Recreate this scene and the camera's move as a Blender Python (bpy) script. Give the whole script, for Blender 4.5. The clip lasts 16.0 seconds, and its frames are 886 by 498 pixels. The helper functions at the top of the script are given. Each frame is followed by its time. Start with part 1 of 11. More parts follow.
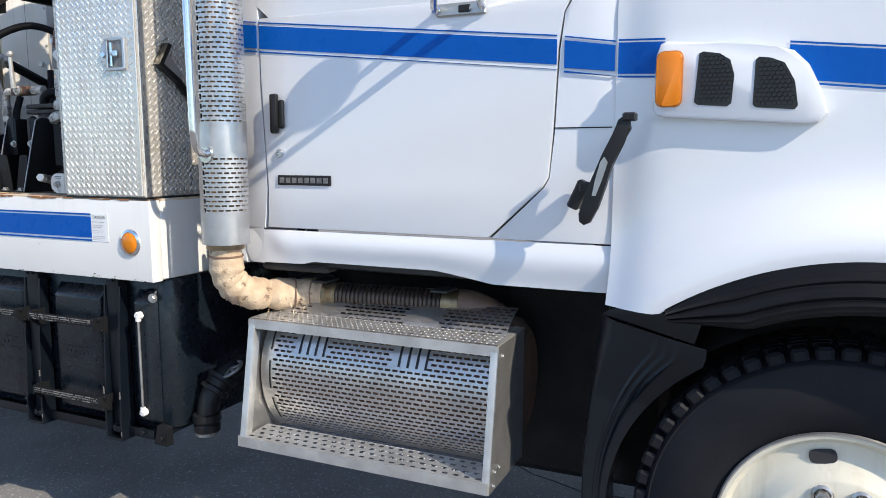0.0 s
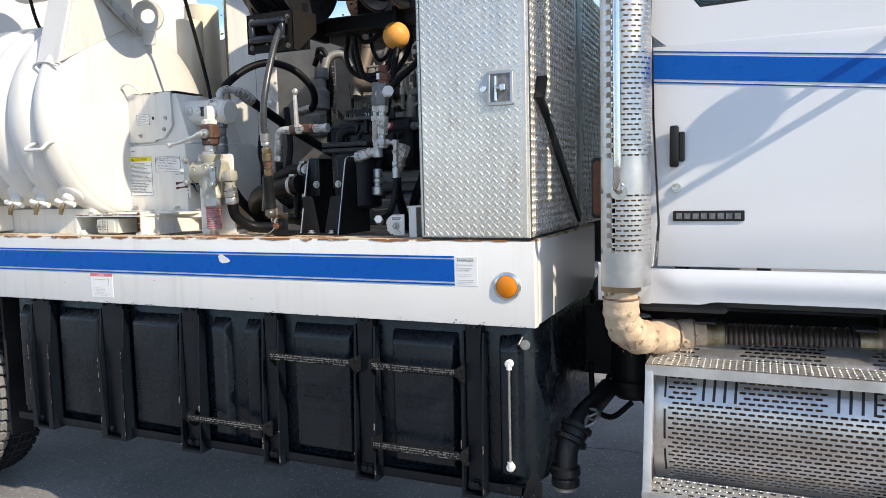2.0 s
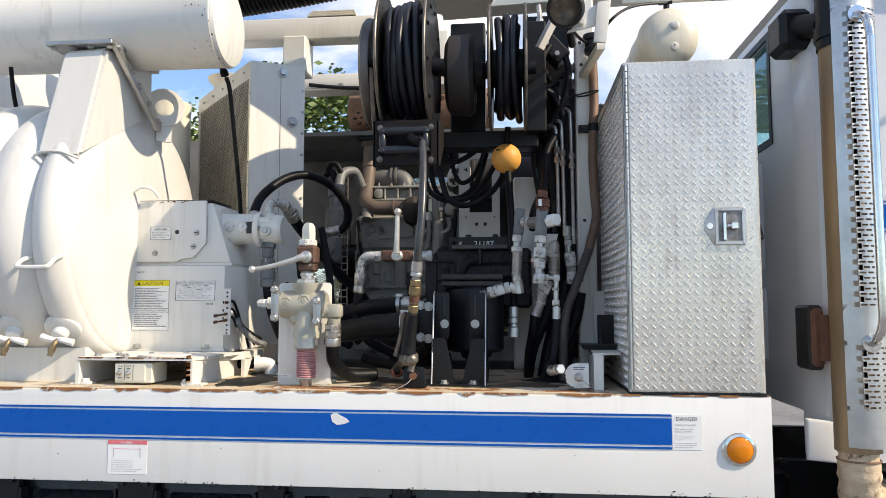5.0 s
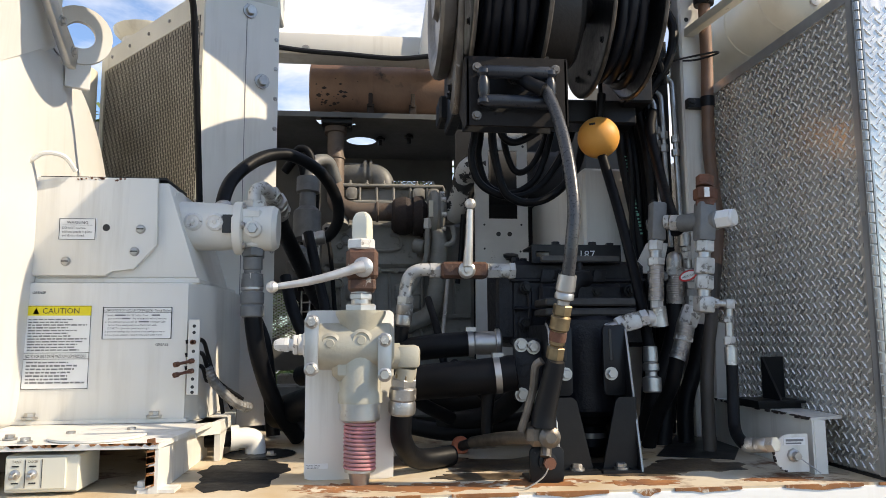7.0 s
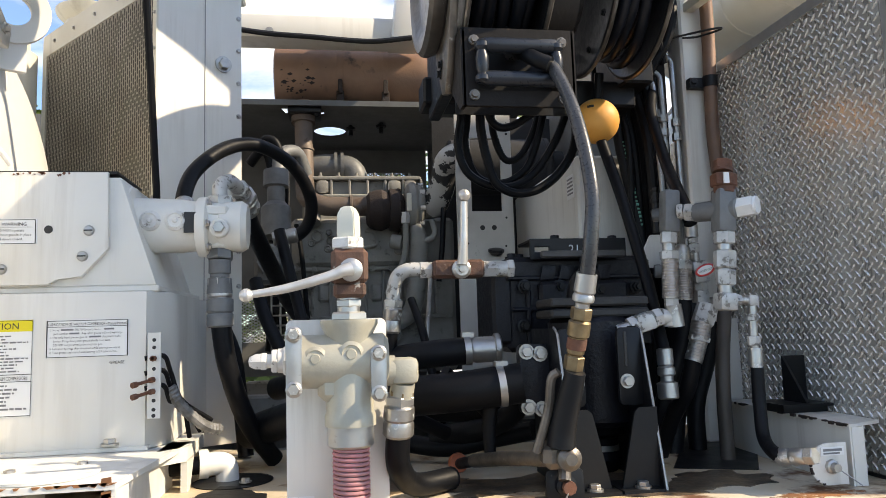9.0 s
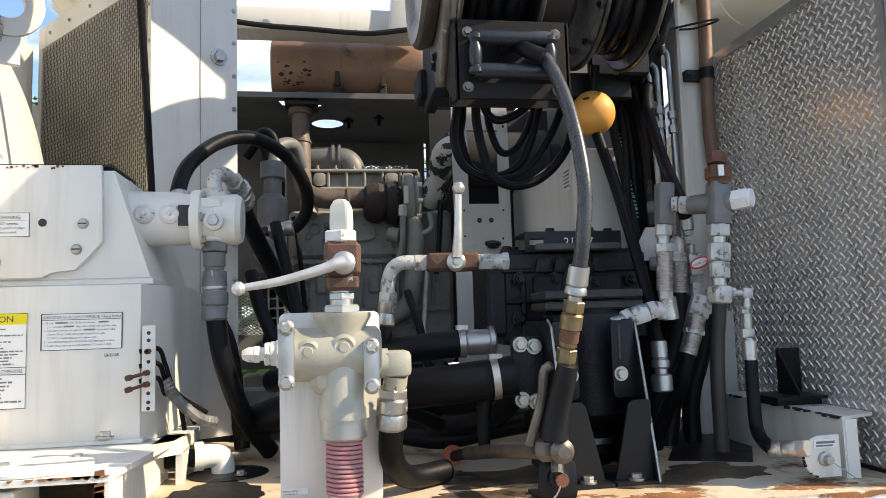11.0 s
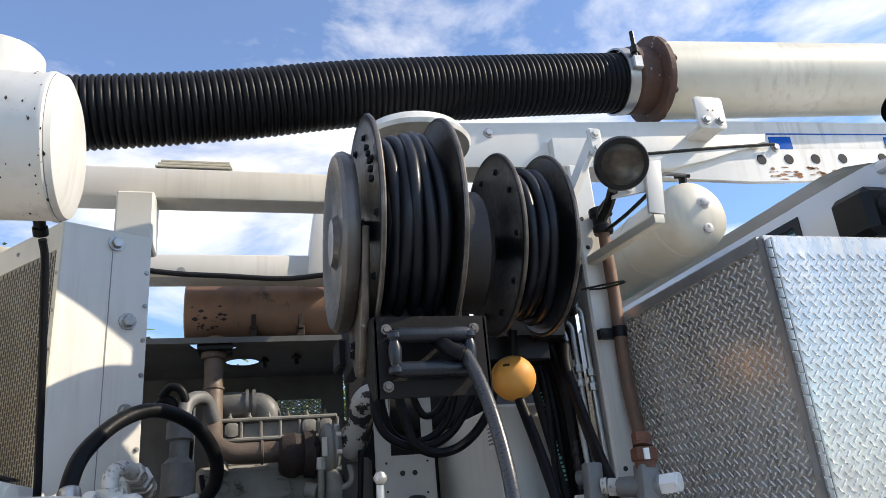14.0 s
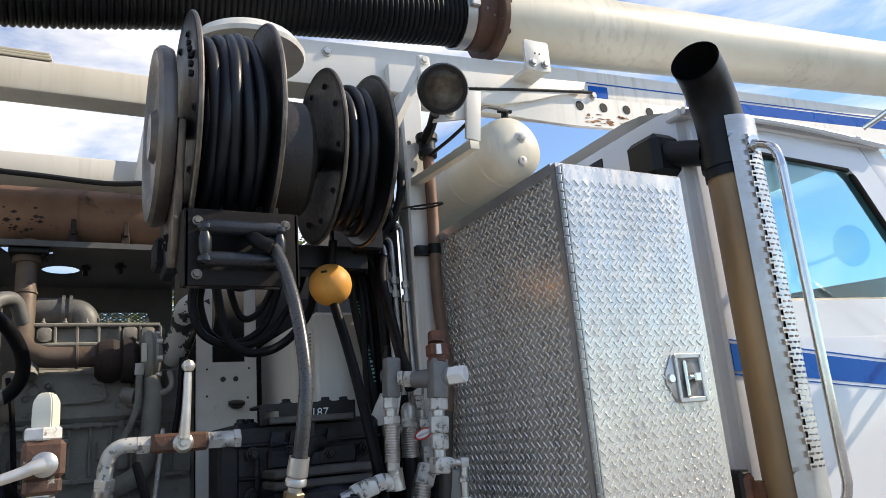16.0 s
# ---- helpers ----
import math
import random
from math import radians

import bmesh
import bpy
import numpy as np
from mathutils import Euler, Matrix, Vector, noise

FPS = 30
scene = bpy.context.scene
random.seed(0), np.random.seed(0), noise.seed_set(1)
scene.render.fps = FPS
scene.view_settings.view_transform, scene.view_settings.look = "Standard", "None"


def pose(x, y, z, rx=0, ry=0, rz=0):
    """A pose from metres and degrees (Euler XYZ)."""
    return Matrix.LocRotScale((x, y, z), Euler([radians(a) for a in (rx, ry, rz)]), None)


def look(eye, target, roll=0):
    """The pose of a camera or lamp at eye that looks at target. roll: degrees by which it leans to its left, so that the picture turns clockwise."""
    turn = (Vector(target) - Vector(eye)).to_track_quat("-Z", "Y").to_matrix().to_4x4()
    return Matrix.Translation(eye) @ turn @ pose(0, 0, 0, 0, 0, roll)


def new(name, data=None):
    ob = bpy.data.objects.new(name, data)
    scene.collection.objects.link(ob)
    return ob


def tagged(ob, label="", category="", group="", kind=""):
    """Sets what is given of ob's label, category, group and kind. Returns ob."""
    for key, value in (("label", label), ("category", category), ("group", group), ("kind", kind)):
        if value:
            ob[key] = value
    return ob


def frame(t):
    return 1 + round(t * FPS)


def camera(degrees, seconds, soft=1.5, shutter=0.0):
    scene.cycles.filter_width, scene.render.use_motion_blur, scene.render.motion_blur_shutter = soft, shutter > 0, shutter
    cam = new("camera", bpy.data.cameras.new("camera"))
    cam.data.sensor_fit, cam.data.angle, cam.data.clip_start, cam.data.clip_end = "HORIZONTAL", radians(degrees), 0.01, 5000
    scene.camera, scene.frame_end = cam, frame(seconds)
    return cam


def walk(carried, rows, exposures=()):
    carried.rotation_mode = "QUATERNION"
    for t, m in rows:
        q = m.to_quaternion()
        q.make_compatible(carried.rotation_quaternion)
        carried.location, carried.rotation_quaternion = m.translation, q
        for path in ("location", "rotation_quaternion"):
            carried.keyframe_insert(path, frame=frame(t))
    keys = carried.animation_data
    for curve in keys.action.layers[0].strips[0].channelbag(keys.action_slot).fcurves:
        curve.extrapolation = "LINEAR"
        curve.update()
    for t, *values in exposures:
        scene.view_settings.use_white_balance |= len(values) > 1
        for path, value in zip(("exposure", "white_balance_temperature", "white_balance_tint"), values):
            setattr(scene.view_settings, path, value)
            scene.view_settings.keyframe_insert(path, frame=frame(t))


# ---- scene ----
cam = camera(63.1, 16.0, soft=0.5)
PATH = [
    (0, (2.051, -1.877, 1.598), (1.245, -0.065, 1.341), 0.0),
    (0.5, (1.695, -1.932, 1.615), (0.877, -0.122, 1.375), -0.3),
    (1, (1.374, -2.109, 1.628), (0.539, -0.304, 1.411), -0.7),
    (1.5, (1.067, -2.216, 1.614), (0.242, -0.405, 1.414), -1.1),
    (2, (0.768, -2.276, 1.636), (-0.033, -0.452, 1.457), -1.4),
    (2.5, (0.508, -2.469, 1.636), (-0.24, -0.621, 1.476), -1.4),
    (3, (0.241, -2.57, 1.61), (-0.405, -0.681, 1.487), -1.2),
    (3.5, (-0.081, -2.631, 1.613), (-0.597, -0.7, 1.559), -1.0),
    (4, (-0.299, -2.655, 1.642), (-0.715, -0.699, 1.648), -0.8),
    (4.5, (-0.483, -2.461, 1.655), (-0.791, -0.487, 1.747), -0.4),
    (4.7, (-0.548, -2.358, 1.692), (-0.812, -0.379, 1.814), -0.2),
    (6.8, (-1.249, -1.433, 1.731), (-1.083, 0.546, 1.967), -0.2),
    (7, (-1.319, -1.343, 1.734), (-1.109, 0.632, 1.97), -0.3),
    (7.5, (-1.379, -1.212, 1.748), (-1.091, 0.753, 1.979), -0.7),
    (8, (-1.365, -1.162, 1.766), (-1.037, 0.798, 1.994), -1.2),
    (8.5, (-1.356, -1.156, 1.771), (-1.027, 0.804, 1.992), -1.6),
    (9, (-1.364, -1.159, 1.764), (-1.05, 0.804, 1.98), -1.8),
    (9.2, (-1.37, -1.163, 1.759), (-1.063, 0.802, 1.963), -1.9),
    (11.3, (-1.347, -1.159, 1.765), (-1.034, 0.806, 1.96), -1.8),
    (11.5, (-1.346, -1.157, 1.763), (-1.018, 0.805, 1.969), -2.0),
    (12, (-1.344, -1.16, 1.762), (-0.982, 0.79, 2.019), -2.6),
    (12.5, (-1.339, -1.153, 1.772), (-0.935, 0.773, 2.128), -3.4),
    (13, (-1.336, -1.142, 1.902), (-0.884, 0.742, 2.399), -4.4),
    (13.5, (-1.344, -1.161, 1.975), (-0.854, 0.679, 2.586), -4.9),
    (14, (-1.343, -1.169, 1.971), (-0.814, 0.634, 2.656), -5.1),
    (14.5, (-1.325, -1.187, 1.951), (-0.748, 0.597, 2.647), -5.1),
    (15, (-1.308, -1.197, 1.917), (-0.656, 0.579, 2.568), -5.2),
    (15.5, (-1.294, -1.227, 1.891), (-0.526, 0.529, 2.464), -5.3),
    (16, (-1.295, -1.27, 1.861), (-0.39, 0.442, 2.359), -4.8),
]
walk(cam, [(t, look(eye, target, roll)) for t, eye, target, roll in PATH], exposures=[
    (0.0, 0.76, 6900, 10), (1.5, 0.80, 7250, 10), (3.0, 0.79, 7500, 10), (4.5, 0.77, 7650, 10), (7.0, 0.82, 7750, 10), (8.0, 1.02, 7950, 10), (9.0, 1.11, 7950, 10),
    (11.5, 1.12, 7950, 10), (12.0, 1.14, 7950, 10), (13.0, 1.18, 7750, 10), (14.0, 0.77, 7200, 10), (15.0, 0.75, 7250, 10), (16.0, 0.74, 7650, 10)])

# ---- world, sun ----
GROUND = 0.09
SUN_WAY = Vector((1.0, -0.33, 0.79)).normalized()
world = bpy.data.worlds.new("sky")
scene.world = world
world.use_nodes = True
wt = world.node_tree
wt.nodes.clear()
w_out = wt.nodes.new("ShaderNodeOutputWorld")
w_bg = wt.nodes.new("ShaderNodeBackground")
w_sky = wt.nodes.new("ShaderNodeTexSky")
w_sky.sky_type = "NISHITA"
w_sky.sun_disc = False
w_sky.sun_elevation = math.asin(SUN_WAY.z)
w_sky.sun_rotation = math.atan2(SUN_WAY.x, SUN_WAY.y)
w_sky.air_density, w_sky.dust_density, w_sky.ozone_density = 1.0, 0.2, 3.5
w_co = wt.nodes.new("ShaderNodeTexCoord")
w_map = wt.nodes.new("ShaderNodeMapping")
w_map.inputs["Scale"].default_value = (1.6, 1.6, 4.2)
w_map.inputs["Location"].default_value = (4.1, 2.3, 0.7)
w_n = wt.nodes.new("ShaderNodeTexNoise")
w_n.inputs["Scale"].default_value = 1.5
w_n.inputs["Detail"].default_value = 7.0
w_n.inputs["Roughness"].default_value = 0.58
w_n.inputs["Distortion"].default_value = 0.35
w_r = wt.nodes.new("ShaderNodeValToRGB")
w_r.color_ramp.elements[0].position, w_r.color_ramp.elements[1].position = 0.47, 0.70
w_r.color_ramp.elements[0].color, w_r.color_ramp.elements[1].color = (0.05, 0.05, 0.05, 1), (0.92, 0.92, 0.92, 1)
w_mix = wt.nodes.new("ShaderNodeMix")
w_mix.data_type = "RGBA"
w_mix.inputs["B"].default_value = (6.2, 6.25, 6.35, 1)
w_tint = wt.nodes.new("ShaderNodeMix")
w_tint.data_type, w_tint.blend_type = "RGBA", "MULTIPLY"
w_tint.inputs["Factor"].default_value = 1.0
w_tint.inputs["B"].default_value = (0.60, 0.79, 1.0, 1)
for a, b in ((w_co.outputs["Generated"], w_map.inputs["Vector"]), (w_map.outputs[0], w_n.inputs["Vector"]), (w_n.outputs["Fac"], w_r.inputs[0]),
             (w_r.outputs[0], w_mix.inputs["Factor"]), (w_sky.outputs[0], w_tint.inputs["A"]), (w_tint.outputs["Result"], w_mix.inputs["A"]), (w_mix.outputs["Result"], w_bg.inputs[0]), (w_bg.outputs[0], w_out.inputs[0])):
    wt.links.new(a, b)
w_bg.inputs[1].default_value = 0.15
sun_data = bpy.data.lights.new("sun", "SUN")
sun_data.energy, sun_data.angle, sun_data.color = 3.3, radians(0.55), (1.0, 0.92, 0.80)
sun = new("sun", sun_data)
sun.matrix_world = look(SUN_WAY * 40, (0, 0, 0))


# ---- materials ----
def mat(name, col, rough=0.5, metal=0.0, col2=None, scale=3.0, amount=0.5, bump=0.1, bscale=90.0, third=None, tscale=9.0, tlow=0.6, thigh=0.68, trough=0.85, coat=0.0, rvar=0.12, stretch=(1, 1, 1), per_piece=0.0, spec=0.5, streak=0.0):
    """A worn surface: col blends to col2 in large soft patches, third (rust, chips, dirt) breaks through in small sharp ones, fine relief."""
    m = bpy.data.materials.new(name)
    m.use_nodes = True
    nt = m.node_tree
    p = nt.nodes["Principled BSDF"]
    co = nt.nodes.new("ShaderNodeTexCoord")
    mp = nt.nodes.new("ShaderNodeMapping")
    mp.inputs["Scale"].default_value = stretch
    nt.links.new(co.outputs["Object"], mp.inputs["Vector"])

    def nz(sc, detail=4.0, rgh=0.55):
        n = nt.nodes.new("ShaderNodeTexNoise")
        n.inputs["Scale"].default_value, n.inputs["Detail"].default_value, n.inputs["Roughness"].default_value = sc, detail, rgh
        nt.links.new(mp.outputs[0], n.inputs["Vector"])
        return n.outputs["Fac"]

    def ramp(src, a, b):
        r = nt.nodes.new("ShaderNodeMapRange")
        r.inputs["From Min"].default_value, r.inputs["From Max"].default_value = a, b
        nt.links.new(src, r.inputs["Value"])
        return r.outputs["Result"]

    def mix(f, a, b):
        x = nt.nodes.new("ShaderNodeMix")
        x.data_type = "RGBA"
        nt.links.new(f, x.inputs["Factor"])
        for key, v in (("A", a), ("B", b)):
            if isinstance(v, tuple):
                x.inputs[key].default_value = (*v, 1)
            else:
                nt.links.new(v, x.inputs[key])
        return x.outputs["Result"]

    def mul(src, k, off=0.0):
        x = nt.nodes.new("ShaderNodeMath")
        x.operation = "MULTIPLY_ADD"
        nt.links.new(src, x.inputs[0])
        x.inputs[1].default_value, x.inputs[2].default_value = k, off
        return x.outputs[0]

    col2 = col2 or tuple(c * 0.72 for c in col)
    c = mix(mul(ramp(nz(scale), 0.35, 0.7), amount), col, col2)
    if per_piece:
        oi = nt.nodes.new("ShaderNodeObjectInfo")
        c = mix(mul(oi.outputs["Random"], per_piece), c, col2)
    ro = mul(ramp(nz(scale * 7, 3.0), 0.3, 0.7), rvar, rough - rvar / 2)
    if third:
        f = ramp(nz(tscale, 6.0, 0.65), tlow, thigh)
        c = mix(f, c, third)
        mr = nt.nodes.new("ShaderNodeMix")
        nt.links.new(f, mr.inputs["Factor"])
        nt.links.new(ro, mr.inputs["A"])
        mr.inputs["B"].default_value = trough
        ro = mr.outputs["Result"]
        if metal:
            nt.links.new(mul(f, -metal, metal), p.inputs["Metallic"])
    if streak:
        # dirt run down from above in thin uneven lines
        sm = nt.nodes.new("ShaderNodeMapping")
        sm.inputs["Scale"].default_value = (1.0, 1.0, 0.07)
        nt.links.new(co.outputs["Object"], sm.inputs["Vector"])
        sn = nt.nodes.new("ShaderNodeTexNoise")
        sn.inputs["Scale"].default_value, sn.inputs["Detail"].default_value, sn.inputs["Roughness"].default_value = 26.0, 5.0, 0.6
        nt.links.new(sm.outputs[0], sn.inputs["Vector"])
        blot = nt.nodes.new("ShaderNodeMath")
        blot.operation = "MULTIPLY"
        nt.links.new(ramp(sn.outputs["Fac"], 0.50, 0.78), blot.inputs[0])
        nt.links.new(ramp(nz(2.2, 3.0), 0.42, 0.66), blot.inputs[1])
        c = mix(mul(blot.outputs[0], streak), c, (0.27, 0.225, 0.165))
    nt.links.new(c, p.inputs["Base Color"])
    nt.links.new(ro, p.inputs["Roughness"])
    if not (third and metal):
        p.inputs["Metallic"].default_value = metal
    p.inputs["Coat Weight"].default_value = coat
    p.inputs["Specular IOR Level"].default_value = spec
    p.inputs["Coat Roughness"].default_value = 0.08
    if bump:
        b = nt.nodes.new("ShaderNodeBump")
        b.inputs["Strength"].default_value, b.inputs["Distance"].default_value = bump, 0.004
        nt.links.new(nz(bscale, 3.0), b.inputs["Height"])
        nt.links.new(b.outputs[0], p.inputs["Normal"])
    return m


RUST = (0.22, 0.08, 0.03)
WHITE = mat("white_cab_paint", (0.69, 0.71, 0.74), 0.22, col2=(0.67, 0.675, 0.69), amount=0.4, bump=0.01, coat=0.5, rvar=0.06)
WHITE_OLD = mat("aged_white_paint", (0.73, 0.715, 0.67), 0.42, streak=0.55, col2=(0.57, 0.55, 0.50), scale=2.5, amount=0.5, third=(0.16, 0.10, 0.06), tscale=44, tlow=0.745, thigh=0.765, bump=0.05, bscale=40)
WHITE_DRUM = mat("drum_white_paint", (0.65, 0.64, 0.615), 0.38, streak=0.35, col2=(0.61, 0.59, 0.54), amount=0.4, third=RUST, tscale=21, tlow=0.77, thigh=0.8, bump=0.08, bscale=22)
CREAM = mat("yellowed_white_paint", (0.70, 0.665, 0.56), 0.42, streak=0.5, col2=(0.52, 0.48, 0.37), amount=0.6, third=(0.20, 0.13, 0.08), tscale=15, tlow=0.7, thigh=0.74, bump=0.08, bscale=35)
FASCIA = mat("chipped_white_fascia", (0.70, 0.70, 0.69), 0.35, streak=0.3, col2=(0.63, 0.62, 0.60), amount=0.45, third=(0.16, 0.10, 0.07), tscale=60, tlow=0.775, thigh=0.79, bump=0.03, coat=0.2)
DECKM = mat("rusty_cream_deck_plate", (0.64, 0.58, 0.47), 0.6, col2=(0.46, 0.30, 0.13), scale=3.5, amount=0.9, third=(0.15, 0.065, 0.03), tscale=6, tlow=0.55, thigh=0.66, bump=0.25, bscale=55)
SCUFF = mat("scuffed_black_edge", (0.28, 0.275, 0.265), 0.45, 0.4, col2=(0.07, 0.068, 0.065), scale=40, amount=0.9, bump=0.2)
RUSTM = mat("orange_rust", (0.36, 0.15, 0.05), 0.85, col2=(0.14, 0.06, 0.03), scale=14, amount=0.9, third=(0.62, 0.55, 0.44), tscale=26, tlow=0.55, thigh=0.62, bump=0.4, bscale=70)
BLUE = mat("blue_stripe", (0.0, 0.088, 0.40), 0.3, col2=(0.0, 0.075, 0.35), amount=0.4, bump=0.01, third=(0.72, 0.73, 0.74), tscale=48, tlow=0.775, thigh=0.785, trough=0.4, spec=0.10)
POLY = mat("black_tank_plastic", (0.0045, 0.0080, 0.0125), 0.29, col2=(0.008, 0.0125, 0.018), scale=5, amount=0.7, bump=0.03, bscale=12, third=(0.05, 0.05, 0.05), tscale=30, tlow=0.74, thigh=0.8, trough=0.5, spec=0.42)
BLACKM = mat("black_painted_steel", (0.008, 0.009, 0.011), 0.42, col2=(0.014, 0.014, 0.014), scale=9, amount=0.6, third=(0.10, 0.09, 0.08), tscale=42, tlow=0.73, thigh=0.78, trough=0.55, bump=0.12, bscale=50, spec=0.25)
BLACKP = mat("black_plastic", (0.012, 0.012, 0.013), 0.45, bump=0.05, spec=0.35)
PUMPM = mat("black_cast_iron", (0.007, 0.008, 0.012), 0.45, col2=(0.013, 0.013, 0.017), scale=12, amount=0.6, bump=0.45, bscale=120, third=(0.09, 0.08, 0.07), tscale=20, tlow=0.68, thigh=0.75, spec=0.3)
RUBBER = mat("black_rubber_hose", (0.0045, 0.005, 0.0065), 0.46, col2=(0.009, 0.0095, 0.011), scale=10, amount=0.6, bump=0.10, bscale=130, spec=0.17)
GUARDM = mat("glossy_black_plastic", (0.003, 0.0055, 0.009), 0.34, col2=(0.006, 0.009, 0.0135), scale=8, amount=0.6, bump=0.06, bscale=40, spec=0.34)
UNDERM = mat("greasy_black_underside", (0.010, 0.0105, 0.012), 0.6, col2=(0.022, 0.021, 0.02), scale=6, amount=0.8, bump=0.2, spec=0.2)
TYREM = mat("tyre_rubber", (0.011, 0.012, 0.015), 0.55, col2=(0.022, 0.023, 0.026), scale=4, amount=0.6, bump=0.15, bscale=60, spec=0.10)
TYREW = mat("dusty_sidewall", (0.026, 0.028, 0.031), 0.6, col2=(0.045, 0.046, 0.048), scale=5, amount=0.8, bump=0.2, bscale=50, spec=0.2)
TYRED = mat("dusty_tread_rubber", (0.21, 0.205, 0.20), 0.85, col2=(0.11, 0.108, 0.105), scale=12, amount=0.8, bump=0.2)
STEEL = mat("galvanised_steel", (0.48, 0.48, 0.47), 0.38, 0.85, col2=(0.34, 0.33, 0.32), scale=14, amount=0.7, bump=0.12, bscale=60, third=(0.20, 0.16, 0.12), tscale=30, tlow=0.68, thigh=0.76)
CHROME = mat("polished_stainless", (0.70, 0.70, 0.70), 0.16, 1.0, col2=(0.55, 0.54, 0.53), scale=10, amount=0.5, bump=0.05, bscale=60)
BRUSHED = mat("brushed_stainless", (0.62, 0.61, 0.60), 0.36, 0.9, col2=(0.38, 0.37, 0.36), scale=8, amount=0.7, bump=0.05, third=(0.30, 0.27, 0.24), tscale=9, tlow=0.62, thigh=0.75, trough=0.45)
LUGM = mat("polished_tread_lug", (0.88, 0.865, 0.83), 0.27, 0.60, col2=(0.66, 0.64, 0.61), scale=30, amount=0.6, bump=0.08, bscale=150)
OILM = mat("oily_brown_film", (0.055, 0.040, 0.030), 0.35, col2=(0.22, 0.16, 0.10), scale=16, amount=0.9, third=(0.02, 0.018, 0.016), tscale=22, tlow=0.52, thigh=0.62, trough=0.3, bump=0.15)
ALU = mat("aluminium_tread_plate", (0.72, 0.68, 0.62), 0.29, 0.62, col2=(0.50, 0.47, 0.43), scale=9, amount=0.8, bump=0.06, bscale=150, rvar=0.20, stretch=(1, 1, 0.35), third=(0.36, 0.335, 0.30), tscale=15, tlow=0.56, thigh=0.80, trough=0.45)
ALUD = mat("dull_aluminium_step", (0.70, 0.70, 0.69), 0.40, 0.75, col2=(0.42, 0.41, 0.40), scale=9, amount=0.7, bump=0.1)
FITTING = mat("plated_fitting", (0.50, 0.49, 0.47), 0.35, 0.85, col2=(0.30, 0.28, 0.26), scale=30, amount=0.8, third=(0.66, 0.65, 0.62), tscale=60, tlow=0.6, thigh=0.66, trough=0.5, bump=0.15)
FIT_WHITE = mat("overpainted_fitting", (0.70, 0.69, 0.66), 0.45, 0.0, col2=(0.44, 0.42, 0.39), scale=26, amount=0.8, third=(0.22, 0.20, 0.18), tscale=50, tlow=0.6, thigh=0.66, bump=0.25)
BRASS = mat("tarnished_brass", (0.33, 0.255, 0.15), 0.42, 0.85, col2=(0.16, 0.11, 0.065), scale=40, amount=0.8, bump=0.1)
REDRUST = mat("red_brown_rust", (0.17, 0.066, 0.036), 0.75, 0.0, col2=(0.07, 0.04, 0.03), scale=26, amount=0.8, bump=0.4, bscale=110)
BROWNM = mat("heat_rusted_steel", (0.235, 0.135, 0.09), 0.6, 0.15, col2=(0.115, 0.085, 0.068), scale=6, amount=0.8, third=(0.06, 0.045, 0.04), tscale=14, tlow=0.6, thigh=0.75, bump=0.2)
MUFFLER = mat("rusty_muffler_skin", (0.30, 0.175, 0.115), 0.6, 0.15, col2=(0.17, 0.10, 0.068), scale=5, amount=0.9, third=(0.09, 0.065, 0.05), tscale=9, tlow=0.60, thigh=0.72, bump=0.2)
SATIN = mat("satin_cast_steel", (0.66, 0.65, 0.63), 0.36, 0.6, col2=(0.50, 0.48, 0.45), scale=30, amount=0.7, bump=0.15, third=(0.30, 0.20, 0.14), tscale=40, tlow=0.68, thigh=0.74)
SOOT = mat("sooty_brown_pipe", (0.165, 0.125, 0.10), 0.6, 0.2, col2=(0.10, 0.08, 0.07), scale=9, amount=0.9, third=(0.09, 0.055, 0.04), tscale=16, tlow=0.56, thigh=0.66, bump=0.25)
DARKRUST = mat("dark_burnt_rust", (0.034, 0.022, 0.019), 0.8, col2=(0.02, 0.015, 0.014), scale=22, amount=0.8, third=(0.10, 0.045, 0.028), tscale=30, tlow=0.62, thigh=0.7, bump=0.5, bscale=110)
FLAKE = mat("flaking_pale_paint", (0.52, 0.51, 0.48), 0.5, col2=(0.40, 0.39, 0.37), scale=12, amount=0.6, third=(0.03, 0.03, 0.03), tscale=11, tlow=0.50, thigh=0.515, bump=0.25)
FIT_CHIP = mat("chipped_white_on_steel", (0.58, 0.57, 0.545), 0.42, 0.25, col2=(0.36, 0.35, 0.33), scale=26, amount=0.9, third=(0.17, 0.16, 0.145), tscale=52, tlow=0.55, thigh=0.60, trough=0.38, bump=0.25, bscale=70)
GREYF = mat("dull_grey_pipe_paint", (0.17, 0.175, 0.175), 0.5, col2=(0.10, 0.10, 0.10), scale=22, amount=0.8, third=(0.40, 0.39, 0.36), tscale=38, tlow=0.70, thigh=0.75, bump=0.2)
VRUST = mat("rusted_valve_body", (0.115, 0.055, 0.036), 0.65, 0.15, col2=(0.06, 0.038, 0.03), scale=34, amount=0.8, third=(0.40, 0.37, 0.33), tscale=30, tlow=0.63, thigh=0.68, bump=0.4, bscale=110)
DIRTYW = mat("dirty_white_sheet", (0.58, 0.565, 0.53), 0.5, col2=(0.42, 0.405, 0.375), scale=6, amount=0.8, third=(0.14, 0.12, 0.10), tscale=20, tlow=0.68, thigh=0.74, bump=0.08)
